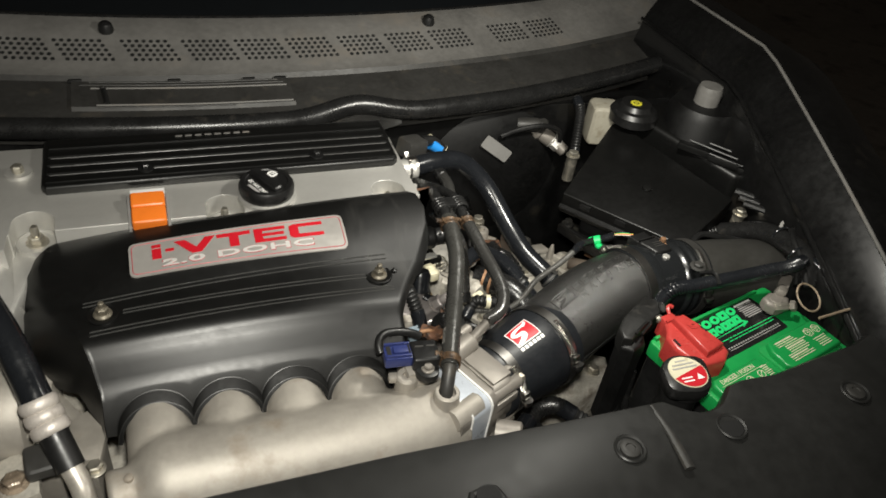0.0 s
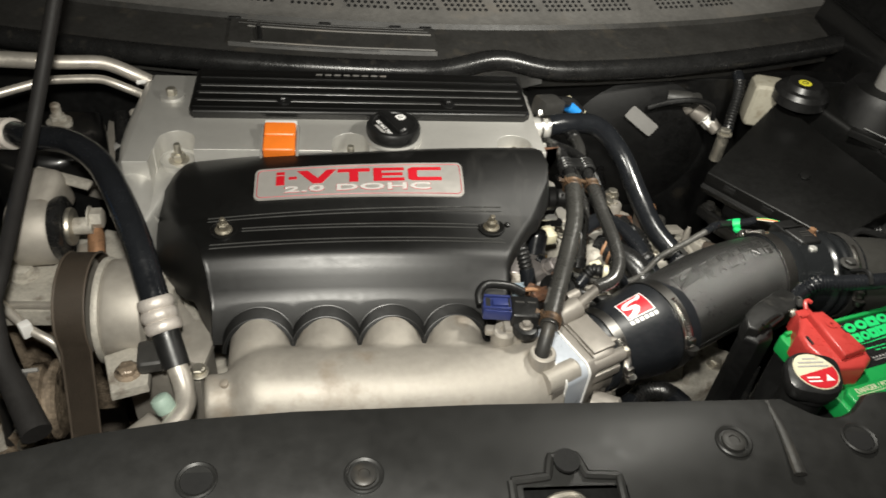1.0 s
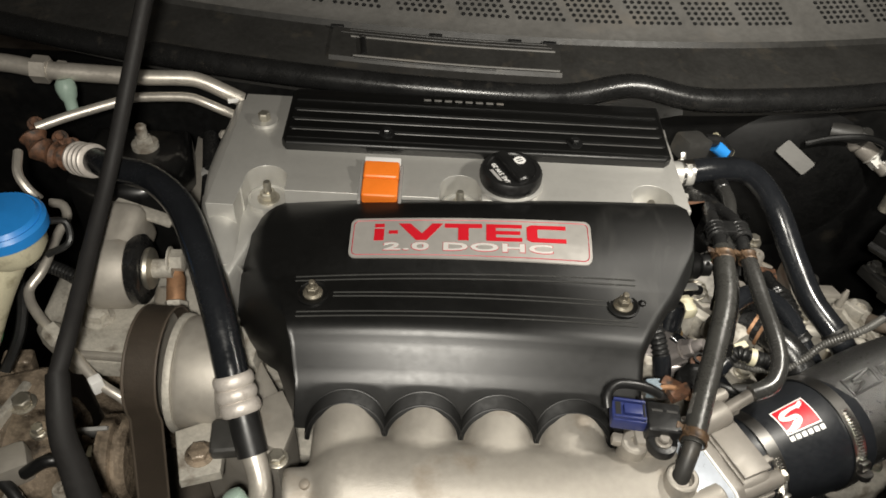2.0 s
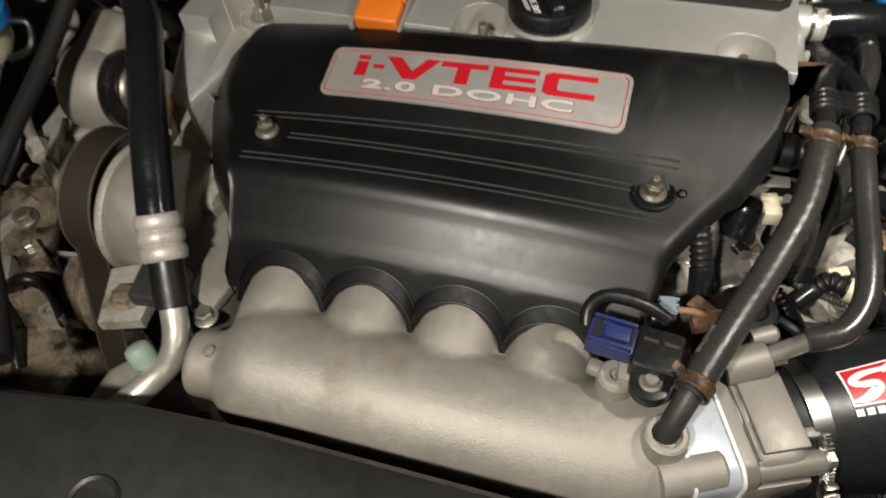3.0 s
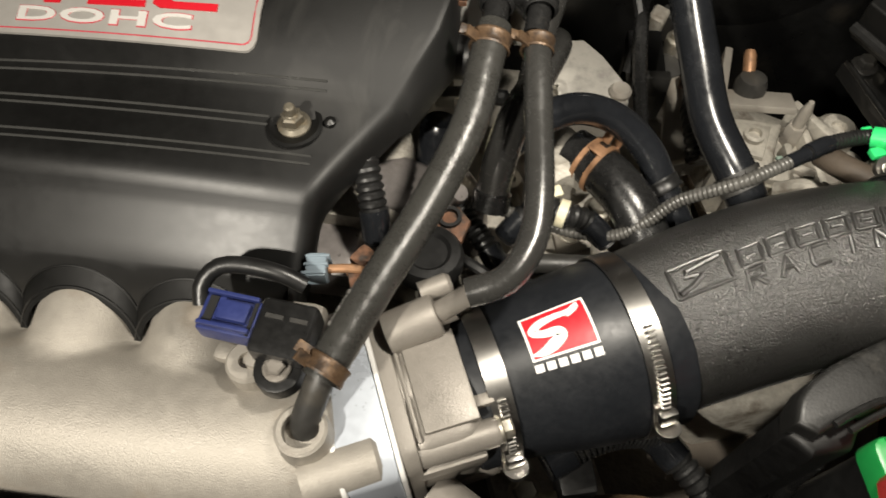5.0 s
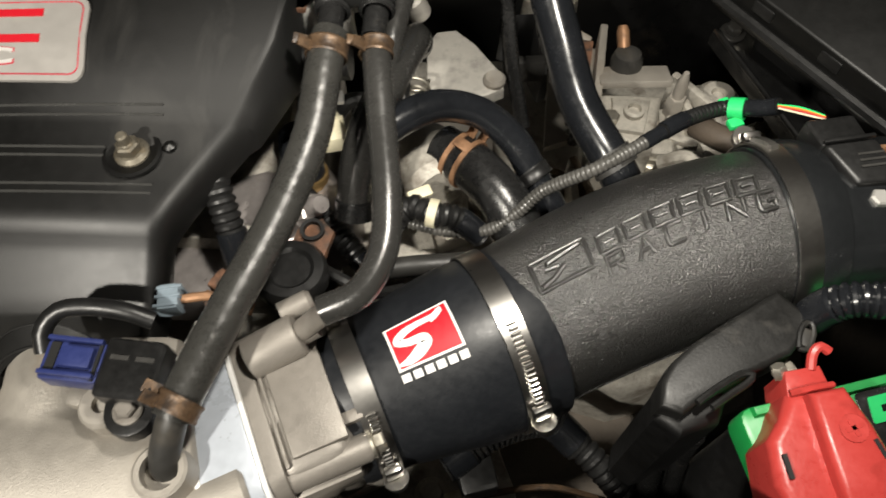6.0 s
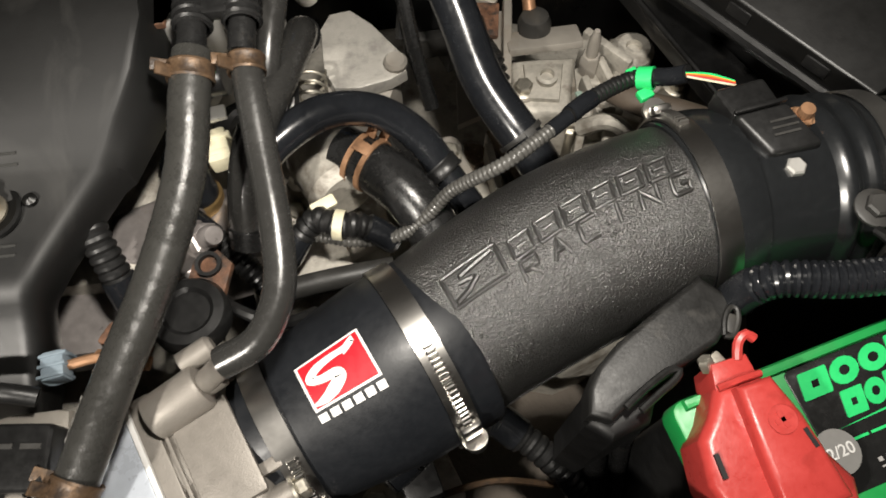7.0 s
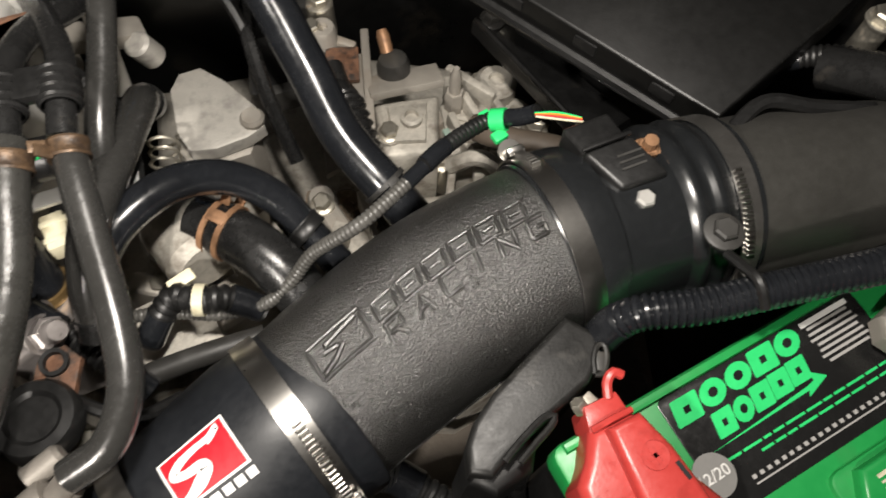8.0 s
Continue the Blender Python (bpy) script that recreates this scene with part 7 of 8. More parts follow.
# ---- far corner: fuse box, reservoir, booster, strut top ----
def build_fuse_box():
    f = thing("fuse_box", (0.57, 0.73, 0.70), "large black fuse box with a slanted lid", "fuse box")
    c = [Vector((0.460, 0.764, 0.800)), Vector((0.566, 0.623, 0.800)), Vector((0.674, 0.674, 0.826)), Vector((0.588, 0.866, 0.850))]
    part("base", slab([p - Vector((0, 0, 0.026)) for p in c], 0.075, 0.005, 0.30), BOOSTER, f)
    lid = part("lid", slab(c, 0.030, 0.0018), COVER, f)
    n = (c[1] - c[0]).cross(c[3] - c[0]).normalized()
    mid = sum(c, Vector()) / 4
    part("dimple", lathe([(0.007, -0.0005), (0.006, 0.0012), (0.002, 0.0015)], 20, toward(mid, n)), COVER, lid)
    drop = Vector((0, 0, -0.020))
    part("rail", sweep([c[0].lerp(c[1], k / 10) + drop + Vector((-0.001, -0.001, 0)) for k in range(11)], 0.004, 8), BLACK, f)
    for k in range(3):
        p = c[0].lerp(c[1], 0.2 + 0.3 * k) + Vector((0.001, 0.0005, -0.008))
        part("snap_tab", moved(box(0.016, 0.005, 0.009, 0.002), Matrix.Translation(p) @ pose(0, 0, 0, 0, 0, -53)), BLACK, f)
    for p in (Vector((0.500, 0.822, 0.822)), Vector((0.672, 0.652, 0.818))):
        part("screw", join(hexagon(0.0075, 0.006, Matrix.Translation(p), 0.010), lathe([(0.008, -0.04), (0.008, 0)], 12, Matrix.Translation(p))), STEEL, f)
    for k in range(3):
        part("cable_channel", tube([(0.676 - 0.004 * k, 0.678 - 0.014 * k, 0.838), (0.705 - 0.004 * k, 0.643 - 0.014 * k, 0.838), (0.731 - 0.006 * k, 0.610 - 0.014 * k, 0.836)], 0.0048, 0.01, 8), BLACK, f)


build_fuse_box()


def build_ecu_cover():
    c = thing("relay_cover", (0.68, 0.79, 0.78), "broad dusty black cover beside the strut top", "cover")
    part("shell", slab([(0.612, 0.872, 0.862), (0.690, 0.700, 0.846), (0.742, 0.690, 0.850), (0.748, 0.90, 0.872)], 0.05, 0.007), COVER, c)
    for k in range(3):
        part("step", moved(box(0.045, 0.012, 0.010, 0.002), pose(0.656 + 0.028 * k, 0.760 - 0.034 * k, 0.8575 - 0.003 * k, 0, 0, -50)), COVER, c)
    for k in range(3):
        part("ledge", tube([(0.649 + 0.012 * k, 0.770 + 0.008 * k, 0.861), (0.690 + 0.015 * k, 0.715 + 0.006 * k, 0.859), (0.738 + 0.006 * k, 0.672 + 0.012 * k, 0.857)], 0.0013, 0.01, 6), COVER, c)


build_ecu_cover()


def build_reservoir():
    r = thing("brake_fluid_reservoir", (0.58, 0.87, 0.80), "cream brake fluid reservoir with a black cap", "reservoir")
    part("tank", moved(box(0.044, 0.042, 0.064, 0.010, segments=3), pose(0.578, 0.884, 0.838, 0, 0, -15)), TANK, r)
    cap = part("cap", lathe([(0.030, 0.886), (0.0355, 0.889), (0.036, 0.902), (0.032, 0.908), (0.026, 0.910), (0.022, 0.9165), (0.0, 0.9165)], 40, Matrix.Translation((0.607, 0.852, -0.031))), BLACK, r, "black ribbed cap with yellow mark")
    part("cap_mark", lathe([(0.0085, 0.9163), (0.0085, 0.9170)], 24, Matrix.Translation((0.605, 0.850, -0.031))), YELLOW, cap, "yellow oval symbol")
    part("cap_ring", lathe([(0.0042, 0.9168), (0.0042, 0.9174), (0.003, 0.9174), (0.003, 0.9168)], 16, Matrix.Translation((0.605, 0.850, -0.031)), cap=False), INK, cap)
    b = thing("brake_booster", (0.43, 0.93, 0.68), "black brake booster drum with a white label", "brake booster")
    part("drum", lathe([(0.03, 0.0), (0.085, 0.006), (0.112, 0.02), (0.116, 0.04), (0.116, 0.07)], 48, toward((0.425, 0.905, 0.735), (0.0, 1, 0))), BOOSTER, b)
    part("label", moved(prism(rounded(0.054, 0.020, 0.003, 3), 0, 0.0006), pose(0.418, 0.9025, 0.792, 82, 0, 0) @ pose(0, 0, 0.0, 0, 0, -36)), GREYCAP, b, "white paper label")
    part("cylinder", lathe([(0.011, 0), (0.011, 0.03), (0.009, 0.034)], 24, toward((0.455, 0.920, 0.822), (0.85, -0.35, 0.1))), DUST, b, "cast master cylinder")
    v = thing("clutch_cylinder", (0.50, 0.88, 0.77), "cast aluminium clutch cylinder with pipe union", "cylinder")
    part("body", lathe([(0.010, 0), (0.013, 0.006), (0.013, 0.014), (0.010, 0.018), (0.0115, 0.024), (0.0115, 0.040)], 22, toward((0.484, 0.925, 0.812), (0.8, -0.35, -0.45))), THROTTLE, v)
    part("union", hexagon(0.0105, 0.014, toward((0.515, 0.910, 0.795), (0.6, -0.5, -0.4)), 0.0125), SILVER, v)
    part("nose", lathe([(0.0095, 0), (0.0095, 0.014), (0.0075, 0.016)], 18, toward((0.523, 0.903, 0.790), (0.6, -0.5, -0.4))), THROTTLE, v)
    part("side_boss", lathe([(0.009, 0), (0.009, 0.014), (0.006, 0.018)], 16, toward((0.492, 0.915, 0.815), (0.1, -0.4, 0.9))), DUST, v)
    part("pipe", tube([(0.42, 0.90, 0.815), (0.45, 0.898, 0.826), (0.485, 0.893, 0.832), (0.512, 0.893, 0.822), (0.520, 0.895, 0.802)], 0.0040, 0.004, 10), BLACK, v)
    loom([(0.535, 0.90, 0.872), (0.530, 0.875, 0.862), (0.515, 0.845, 0.835), (0.505, 0.825, 0.81)], 0.0072, "black corrugated loom beside the reservoir", BLACK, 0.0042)
    st = thing("strut_tower", (0.70, 0.82, 0.70), "black painted strut tower with a pale grey cap", "strut tower")
    part("tower", lathe([(0.055, 0.70), (0.052, 0.885), (0.045, 0.899), (0.02, 0.901)], 36, Matrix.Translation((0.702, 0.816, 0))), BOOSTER, st)
    part("cap", lathe([(0.0175, 0.884), (0.018, 0.922), (0.016, 0.928), (0.0, 0.928)], 28, Matrix.Translation((0.697, 0.813, 0))), COWL, st, "pale grey rubber cap")


build_reservoir()

# connectors by the heater hose and the belt of wires at the head's end
bl = thing("vtec_solenoid_plug", (0.275, 0.80, 0.84), "black plug with blue and cream wires", "connector")
part("body", moved(box(0.034, 0.026, 0.024, 0.005), pose(0.244, 0.805, 0.868, 0, 10, 25)), DUST, bl)
part("lead", tube([(0.258, 0.81, 0.872), (0.275, 0.815, 0.868), (0.29, 0.81, 0.856)], 0.007, 0.004, 10), BLACK, bl)
part("blue_sleeve", lathe([(0.0075, 0), (0.0075, 0.016)], 14, toward((0.272, 0.812, 0.866), (0.8, -0.1, -0.5))), SKY, bl)
part("cream_tape", lathe([(0.0055, 0), (0.0055, 0.03)], 12, toward((0.272, 0.822, 0.870), (0.75, -0.1, -0.6))), CREAM, bl)
loom([(0.625, 0.665, 0.778), (0.658, 0.648, 0.796), (0.680, 0.615, 0.800), (0.690, 0.585, 0.806), (0.680, 0.560, 0.815)], 0.0068, "black corrugated loom between fuse box and fender")
loom([(0.662, 0.520, 0.846), (0.668, 0.505, 0.842), (0.674, 0.485, 0.834), (0.682, 0.455, 0.826)], 0.0048, "black corrugated loom hanging at the fender")
cb = thing("cable_bundle", (0.665, 0.54, 0.80), "taped black cable bundle at the fender", "cables")
part("trunk", tube([(0.640, 0.640, 0.80), (0.662, 0.600, 0.828), (0.668, 0.560, 0.838), (0.664, 0.525, 0.840), (0.650, 0.500, 0.82)], 0.013, 0.006, 14), RUBBER, cb)
part("branch", tube([(0.668, 0.560, 0.838), (0.690, 0.560, 0.842), (0.708, 0.575, 0.83)], 0.007, 0.006, 12), RUBBER, cb)
part("grommet", lathe([(0.010, 0), (0.013, 0.003), (0.010, 0.006)], 18, toward((0.685, 0.583, 0.842), (-0.3, -0.6, 0.6)), cap=False), GREYCAP, cb, "pale rubber ring")
for k, (bx, by) in enumerate(((0.660, 0.535), (0.668, 0.575))):
    part("tie", lathe([(0.0132, -0.0015), (0.0142, 0), (0.0132, 0.0015)], 18, toward((bx, by, 0.839), (0.1, 1, 0)), cap=False), GLOSSY, cb)
ring = single("steel_eye", lathe([(0.0168, -0.0012), (0.0182, 0), (0.0168, 0.0012), (0.0156, 0)], 28, toward((0.626, 0.473, 0.832), (0.1, -0.5, 0.85)), cap=False), WIRE, "thin rusty steel ring eye beside the battery", "bracket")
single("hold_down_rod", tube([(0.605, 0.436, 0.838), (0.650, 0.440, 0.838), (0.700, 0.443, 0.838)], 0.0016, 0.01, 8), WIRE, "thin rusty battery hold-down rod", "rod")

# ---- engine mount side ----
def build_mount():
    m = thing("engine_mount", (-0.31, 0.63, 0.70), "cast aluminium engine mount bracket with bolts", "engine mount")
    part("bracket", prism([(-0.385, 0.60), (-0.345, 0.568), (-0.262, 0.566), (-0.235, 0.60), (-0.23, 0.68), (-0.30, 0.70), (-0.39, 0.67)], 0.746, 0.772, 0.008, 3), DIRTY, m)
    part("barrel", lathe([(0.030, 0), (0.035, 0.003), (0.0365, 0.008), (0.0365, 0.034), (0.033, 0.040), (0.022, 0.041)], 36, toward((-0.338, 0.642, 0.806), (1, 0.05, 0.05))), CAST, m)
    part("rubber_ring", lathe([(0.032, 0), (0.033, 0.003), (0.033, 0.008), (0.029, 0.011), (0.012, 0.012)], 32, toward((-0.298, 0.644, 0.808), (1, 0.05, 0.05))), RUBBER, m, "dark rubber bush")
    part("neck", moved(box(0.040, 0.060, 0.055, 0.014, segments=4), pose(-0.315, 0.668, 0.822, 18, 0, -8)), CAST, m)
    part("cross_strap", moved(box(0.060, 0.014, 0.004, 0.0015), pose(-0.298, 0.690, 0.838, 0, 8, -14)), DIRTY, m, "brown stained steel strap")
    part("washer", lathe([(0.019, 0), (0.020, 0.002), (0.019, 0.005), (0.011, 0.006)], 24, toward((-0.286, 0.642, 0.812), (1, 0.05, 0.02))), STEEL, m)
    part("through_bolt", join(lathe([(0.009, 0), (0.009, 0.022)], 18, toward((-0.284, 0.642, 0.812), (1, 0.05, 0.02))), hexagon(0.0105, 0.012, toward((-0.266, 0.648, 0.818), (1, 0.05, 0.02)), 0.013)), DIRTY, m)
    arm = [(-0.284, 0.575), (-0.252, 0.566), (-0.232, 0.592), (-0.246, 0.604), (-0.252, 0.630), (-0.262, 0.645), (-0.283, 0.640), (-0.278, 0.61)]
    part("arm", prism(arm, 0.765, 0.792, 0.006, 3), CAST, m)
    part("leg", prism([(-0.372, 0.618), (-0.330, 0.610), (-0.262, 0.615), (-0.250, 0.66), (-0.30, 0.69), (-0.375, 0.66)], 0.55, 0.750, 0.010, 3), OILY, m)
    part("front_lip", moved(box(0.086, 0.006, 0.008, 0.002), pose(-0.304, 0.5705, 0.7700, 0, 0, -2)), CAST, m)
    part("rib", moved(box(0.008, 0.050, 0.014, 0.003), pose(-0.352, 0.600, 0.776, 0, 0, 24)), DIRTY, m)
    for x, y in ((-0.330, 0.613), (-0.36, 0.655)):
        part("bolt", hexagon(0.0105, 0.010, Matrix.Translation((x, y, 0.772)), 0.014), DIRTY, m)
    c = thing("knock_sensor", (-0.262, 0.645, 0.77), "copper-coloured sensor with hexagon base", "sensor")
    part("base", hexagon(0.011, 0.008, toward((-0.258, 0.616, 0.786), (-0.12, 0.85, 0.5))), DIRTY, c)
    part("stem", lathe([(0.0085, 0.008), (0.0085, 0.030), (0.0065, 0.034), (0.0065, 0.044), (0.005, 0.048)], 16, toward((-0.258, 0.616, 0.786), (-0.12, 0.85, 0.5))), BRONZE, c)


build_mount()


def build_belt_drive():
    b = thing("alternator", (-0.20, 0.52, 0.70), "dusty aluminium belt-driven alternator housing", "alternator")
    axle = toward((-0.234, 0.543, 0.790), (1, 0.0, 0.0))
    part("housing", lathe([(0.043, 0.004), (0.048, 0.009), (0.049, 0.014), (0.049, 0.036), (0.047, 0.043), (0.040, 0.047), (0.026, 0.052)], 56, axle), CAST, b)
    part("front_lip", lathe([(0.046, 0.002), (0.0505, 0.003), (0.0510, 0.006), (0.0500, 0.0085), (0.046, 0.009)], 56, axle, cap=False), DIRTY, b, "thin cast lip beside the belt")
    part("pulley", lathe([(0.020, 0), (0.046, 0.001), (0.048, 0.005), (0.048, 0.010), (0.046, 0.012), (0.022, 0.013), (0.02, 0.018)], 40, toward((-0.246, 0.548, 0.793), (-1, 0, 0))), CAST, b)
    for k in range(4):
        a = radians(-6 + 20 * k)
        at = Vector((-0.184, 0.543 - 0.036 * math.cos(a), 0.790 + 0.036 * math.sin(a)))
        part("vent_rib", moved(box(0.016, 0.0035, 0.012, 0.001), Matrix.Translation(at) @ Matrix.Rotation(math.pi / 2 - a, 4, "X")), DIRTY, b)
    part("adjuster_plate", prism([(-0.222, 0.486), (-0.207, 0.443), (-0.178, 0.452), (-0.182, 0.492), (-0.20, 0.496)], 0.780, 0.790, 0.002), DIRTY, b)
    part("adjuster_bolt", join(hexagon(0.0085, 0.006, pose(-0.197, 0.466, 0.790, 0, 0, 12), 0.0115), lathe([(0.0048, 0.006), (0.0048, 0.008)], 12, Matrix.Translation((-0.197, 0.466, 0.790)))), OILY, b)
    part("lower_lug", prism([(-0.205, 0.385), (-0.172, 0.385), (-0.166, 0.438), (-0.182, 0.448), (-0.202, 0.425)], 0.66, 0.762, 0.009, 3), CAST, b)
    part("rear_case", prism([(-0.215, 0.50), (-0.165, 0.47), (-0.15, 0.52), (-0.18, 0.60), (-0.205, 0.61)], 0.62, 0.785, 0.015, 3), CAST, b)
    # ribbed belt over the pulley and down to the crank
    def belt_line():
        pts = []
        for k in range(19):
            a = radians(-12 + 190 * k / 18)
            pts.append((0.548 - 0.050 * math.cos(a), 0.793 + 0.050 * math.sin(a)))
        return [(0.385, 0.47), (0.464, 0.70)] + pts + [(0.585, 0.42)]
    bm = bmesh.new()
    prev = None
    outer = belt_line()
    for y, z in outer:
        row = [bm.verts.new((x, y, z)) for x in (-0.2635, -0.262, -0.2385, -0.2370)]
        if prev:
            for i in range(3):
                bm.faces.new((prev[i], prev[i + 1], row[i + 1], row[i]))
        prev = row
    bmesh.ops.solidify(bm, geom=bm.faces[:], thickness=0.004)
    belt = thing("drive_belt", (-0.243, 0.55, 0.60), "worn brown-black ribbed drive belt over the pulley", "belt")
    part("backing", bm, BELT, belt)
    for x in (-0.2630, -0.2375):
        part("frayed_edge", sweep([Vector((x, y, z)) for y, z in outer], 0.0012, 6), BELT, belt)
    p = thing("idler_pulley", (-0.31, 0.53, 0.62), "dusty metal pulley beside the belt", "pulley")
    part("wheel", lathe([(0.012, 0), (0.036, 0.001), (0.040, 0.004), (0.040, 0.008), (0.034, 0.010), (0.034, 0.013), (0.039, 0.015), (0.039, 0.026), (0.034, 0.029), (0.016, 0.03)], 44, toward((-0.285, 0.520, 0.69), (-1, -0.1, 0))), OILY, p)
    part("hub", hexagon(0.012, 0.014, toward((-0.312, 0.518, 0.69), (-1, -0.1, 0)), 0.018), STEEL, p)
    part("guard", moved(box(0.026, 0.004, 0.040, 0.0015), pose(-0.316, 0.528, 0.715, 25, 0, 8)), GREYCAP, p, "pale plate over the pulley")
    c = thing("power_steering_pump", (-0.40, 0.55, 0.55), "oily cast pump body low in the bay", "pump")
    part("body", lathe([(0.05, 0), (0.062, 0.01), (0.062, 0.05), (0.045, 0.07)], 32, toward((-0.36, 0.54, 0.64), (-1, -0.1, 0.1))), OILY, c)
    part("flange", moved(box(0.08, 0.06, 0.05, 0.012, segments=3), pose(-0.42, 0.57, 0.68, 10, 0, 20)), OILY, c)
    part("lug", moved(box(0.03, 0.03, 0.03, 0.008), pose(-0.385, 0.50, 0.70, 0, 0, 30)), CAST, c)
    part("bolt", hexagon(0.009, 0.008, pose(-0.40, 0.56, 0.705), 0.012), STEEL, c)
    part("return_pipe", tube([(-0.37, 0.49, 0.705), (-0.345, 0.495, 0.72), (-0.335, 0.50, 0.70), (-0.335, 0.49, 0.66)], 0.006, 0.004, 12), BLACK, c)


build_belt_drive()


def build_ac_line():
    h = thing("air_conditioning_line", (-0.19, 0.50, 0.75), "thick black hose with crimped aluminium ends", "hose")
    part("hose", tube([(-0.345, 0.722, 0.872), (-0.318, 0.700, 0.882), (-0.275, 0.675, 0.892), (-0.240, 0.640, 0.893), (-0.214, 0.595, 0.886), (-0.192, 0.550, 0.871), (-0.1775, 0.515, 0.849), (-0.173, 0.504, 0.841)], 0.0127, 0.006, 24), GLOSSY, h, "thick smooth black hose")
    line = spline([(-0.1738, 0.5060, 0.8420), (-0.1695, 0.4960, 0.8310), (-0.1640, 0.4845, 0.8200)], 0.0009)
    part("crimp", sweep(line, lambda i, n: 0.0136 + 0.0022 * abs(math.sin(math.pi * 3 * i / (n - 1))) ** 0.6, 28), FERRULE, h, "crimped aluminium ferrule")
    part("clamp_sleeve", tube([(-0.1640, 0.4845, 0.8200), (-0.154, 0.462, 0.800)], 0.0118, 0.004, 22), BLACK, h)
    part("pipe", tube([(-0.155, 0.465, 0.803), (-0.147, 0.447, 0.791), (-0.1445, 0.431, 0.786), (-0.150, 0.414, 0.786), (-0.164, 0.390, 0.782), (-0.183, 0.364, 0.773)], 0.0090, 0.004, 20), ALUPIPE, h, "bent aluminium pipe")
    part("valve", lathe([(0.0070, 0), (0.0070, 0.012), (0.0060, 0.018)], 16, toward((-0.1520, 0.4200, 0.7800), (-0.45, 0.35, 0.8))), ALUPIPE, h)
    part("valve_cap", lathe([(0.0080, 0.011), (0.0088, 0.013), (0.0088, 0.021), (0.0078, 0.0245), (0.005, 0.0262)], 26, toward((-0.1520, 0.4200, 0.7800), (-0.45, 0.35, 0.8))), TEAL, h, "pale teal service cap")
    part("bracket", moved(box(0.036, 0.030, 0.014, 0.005, segments=3), pose(-0.171, 0.476, 0.800, 0, 0, 8)), DUST, h)
    for k in range(4):
        part("print_bar", moved(box(0.0022, 0.0034, 0.0005), toward((-0.1575 + 0.0011 * k, 0.4755 - 0.0040 * k, 0.8245 - 0.0035 * k), (0.15, -0.5, 0.85))), WHITE, h)
    # upper fitting and its rusty neck
    line = spline([(-0.348, 0.724, 0.870), (-0.362, 0.733, 0.864), (-0.372, 0.740, 0.860)], 0.0012)
    part("upper_crimp", sweep(line, lambda i, n: (0.0146, 0.0164, 0.0168, 0.0166, 0.0156, 0.0138, 0.0134)[i % 7], 26), FERRULE, h)
    part("rusty_neck", tube([(-0.372, 0.740, 0.860), (-0.392, 0.748, 0.855), (-0.412, 0.752, 0.858), (-0.424, 0.764, 0.868)], lambda i, n: 0.0105 + 0.003 * (i % 3 == 0), 0.005, 18), RUST, h, "rust-brown stained elbow")
    part("stub_pipe", tube([(-0.425, 0.735, 0.868), (-0.418, 0.712, 0.861), (-0.409, 0.703, 0.850), (-0.400, 0.701, 0.838)], 0.0045, 0.004, 10), ALUPIPE, h)
    for bx, by, bz in ((-0.398, 0.766, 0.864), (-0.384, 0.758, 0.862), (-0.424, 0.776, 0.872)):
        part("fitting_bolt", hexagon(0.0045, 0.005, toward((bx, by, bz), (0.2, -0.5, 0.85)), 0.0078), RUST, h)
    u = thing("air_conditioning_pipe", (-0.35, 0.84, 0.86), "bare aluminium pipe with a hexagon union", "pipe")
    part("pipe", tube([(-0.56, 0.842, 0.905), (-0.4820, 0.8330, 0.9060), (-0.4590, 0.8320, 0.9050), (-0.4260, 0.8290, 0.9020), (-0.3840, 0.8320, 0.8990), (-0.3490, 0.8340, 0.8970)], 0.0092, 0.006, 18), ALUPIPE, u)
    part("narrow_pipe", tube([(-0.352, 0.8338, 0.8971), (-0.3300, 0.8360, 0.8950), (-0.2890, 0.8440, 0.8920), (-0.2720, 0.8450, 0.8880), (-0.2540, 0.8440, 0.8800), (-0.2340, 0.8460, 0.8680)], 0.0080, 0.005, 18), ALUPIPE, u)
    part("union", hexagon(0.0140, 0.017, toward((-0.4390, 0.8300, 0.9020), (1, 0.05, -0.06))), ALUPIPE, u)
    part("union_nut", hexagon(0.0105, 0.010, toward((-0.4155, 0.8315, 0.9003), (1, 0.05, -0.06))), ALUPIPE, u)
    part("end_tab", moved(box(0.012, 0.006, 0.005, 0.0012), pose(-0.2420, 0.8390, 0.8720, 0, 0, 20)), WHITE, u, "pale pipe tab")
    part("service_cap", lathe([(0.0068, 0), (0.0096, 0.004), (0.0102, 0.010), (0.0085, 0.018), (0.0062, 0.022), (0.0060, 0.032)], 22, toward((-0.4055, 0.8190, 0.8985), (0.15, -0.30, -0.9))), TEAL, u, "pale green service port cap")
    t = thing("air_conditioning_pipe", (-0.36, 0.81, 0.86), "thin bare aluminium pipe crossing to the firewall", "pipe")
    part("pipe", tube([(-0.4210, 0.7700, 0.8720), (-0.3930, 0.7880, 0.8760), (-0.3500, 0.8130, 0.8800), (-0.3340, 0.8200, 0.8810), (-0.2880, 0.8270, 0.8800), (-0.2700, 0.8260, 0.8760), (-0.2530, 0.8260, 0.8680), (-0.2330, 0.8310, 0.8550)], 0.0050, 0.006, 14), ALUPIPE, t)
    l = thing("steering_pipe", (-0.36, 0.58, 0.76), "thin bent steel pipe with a union nut", "pipe")
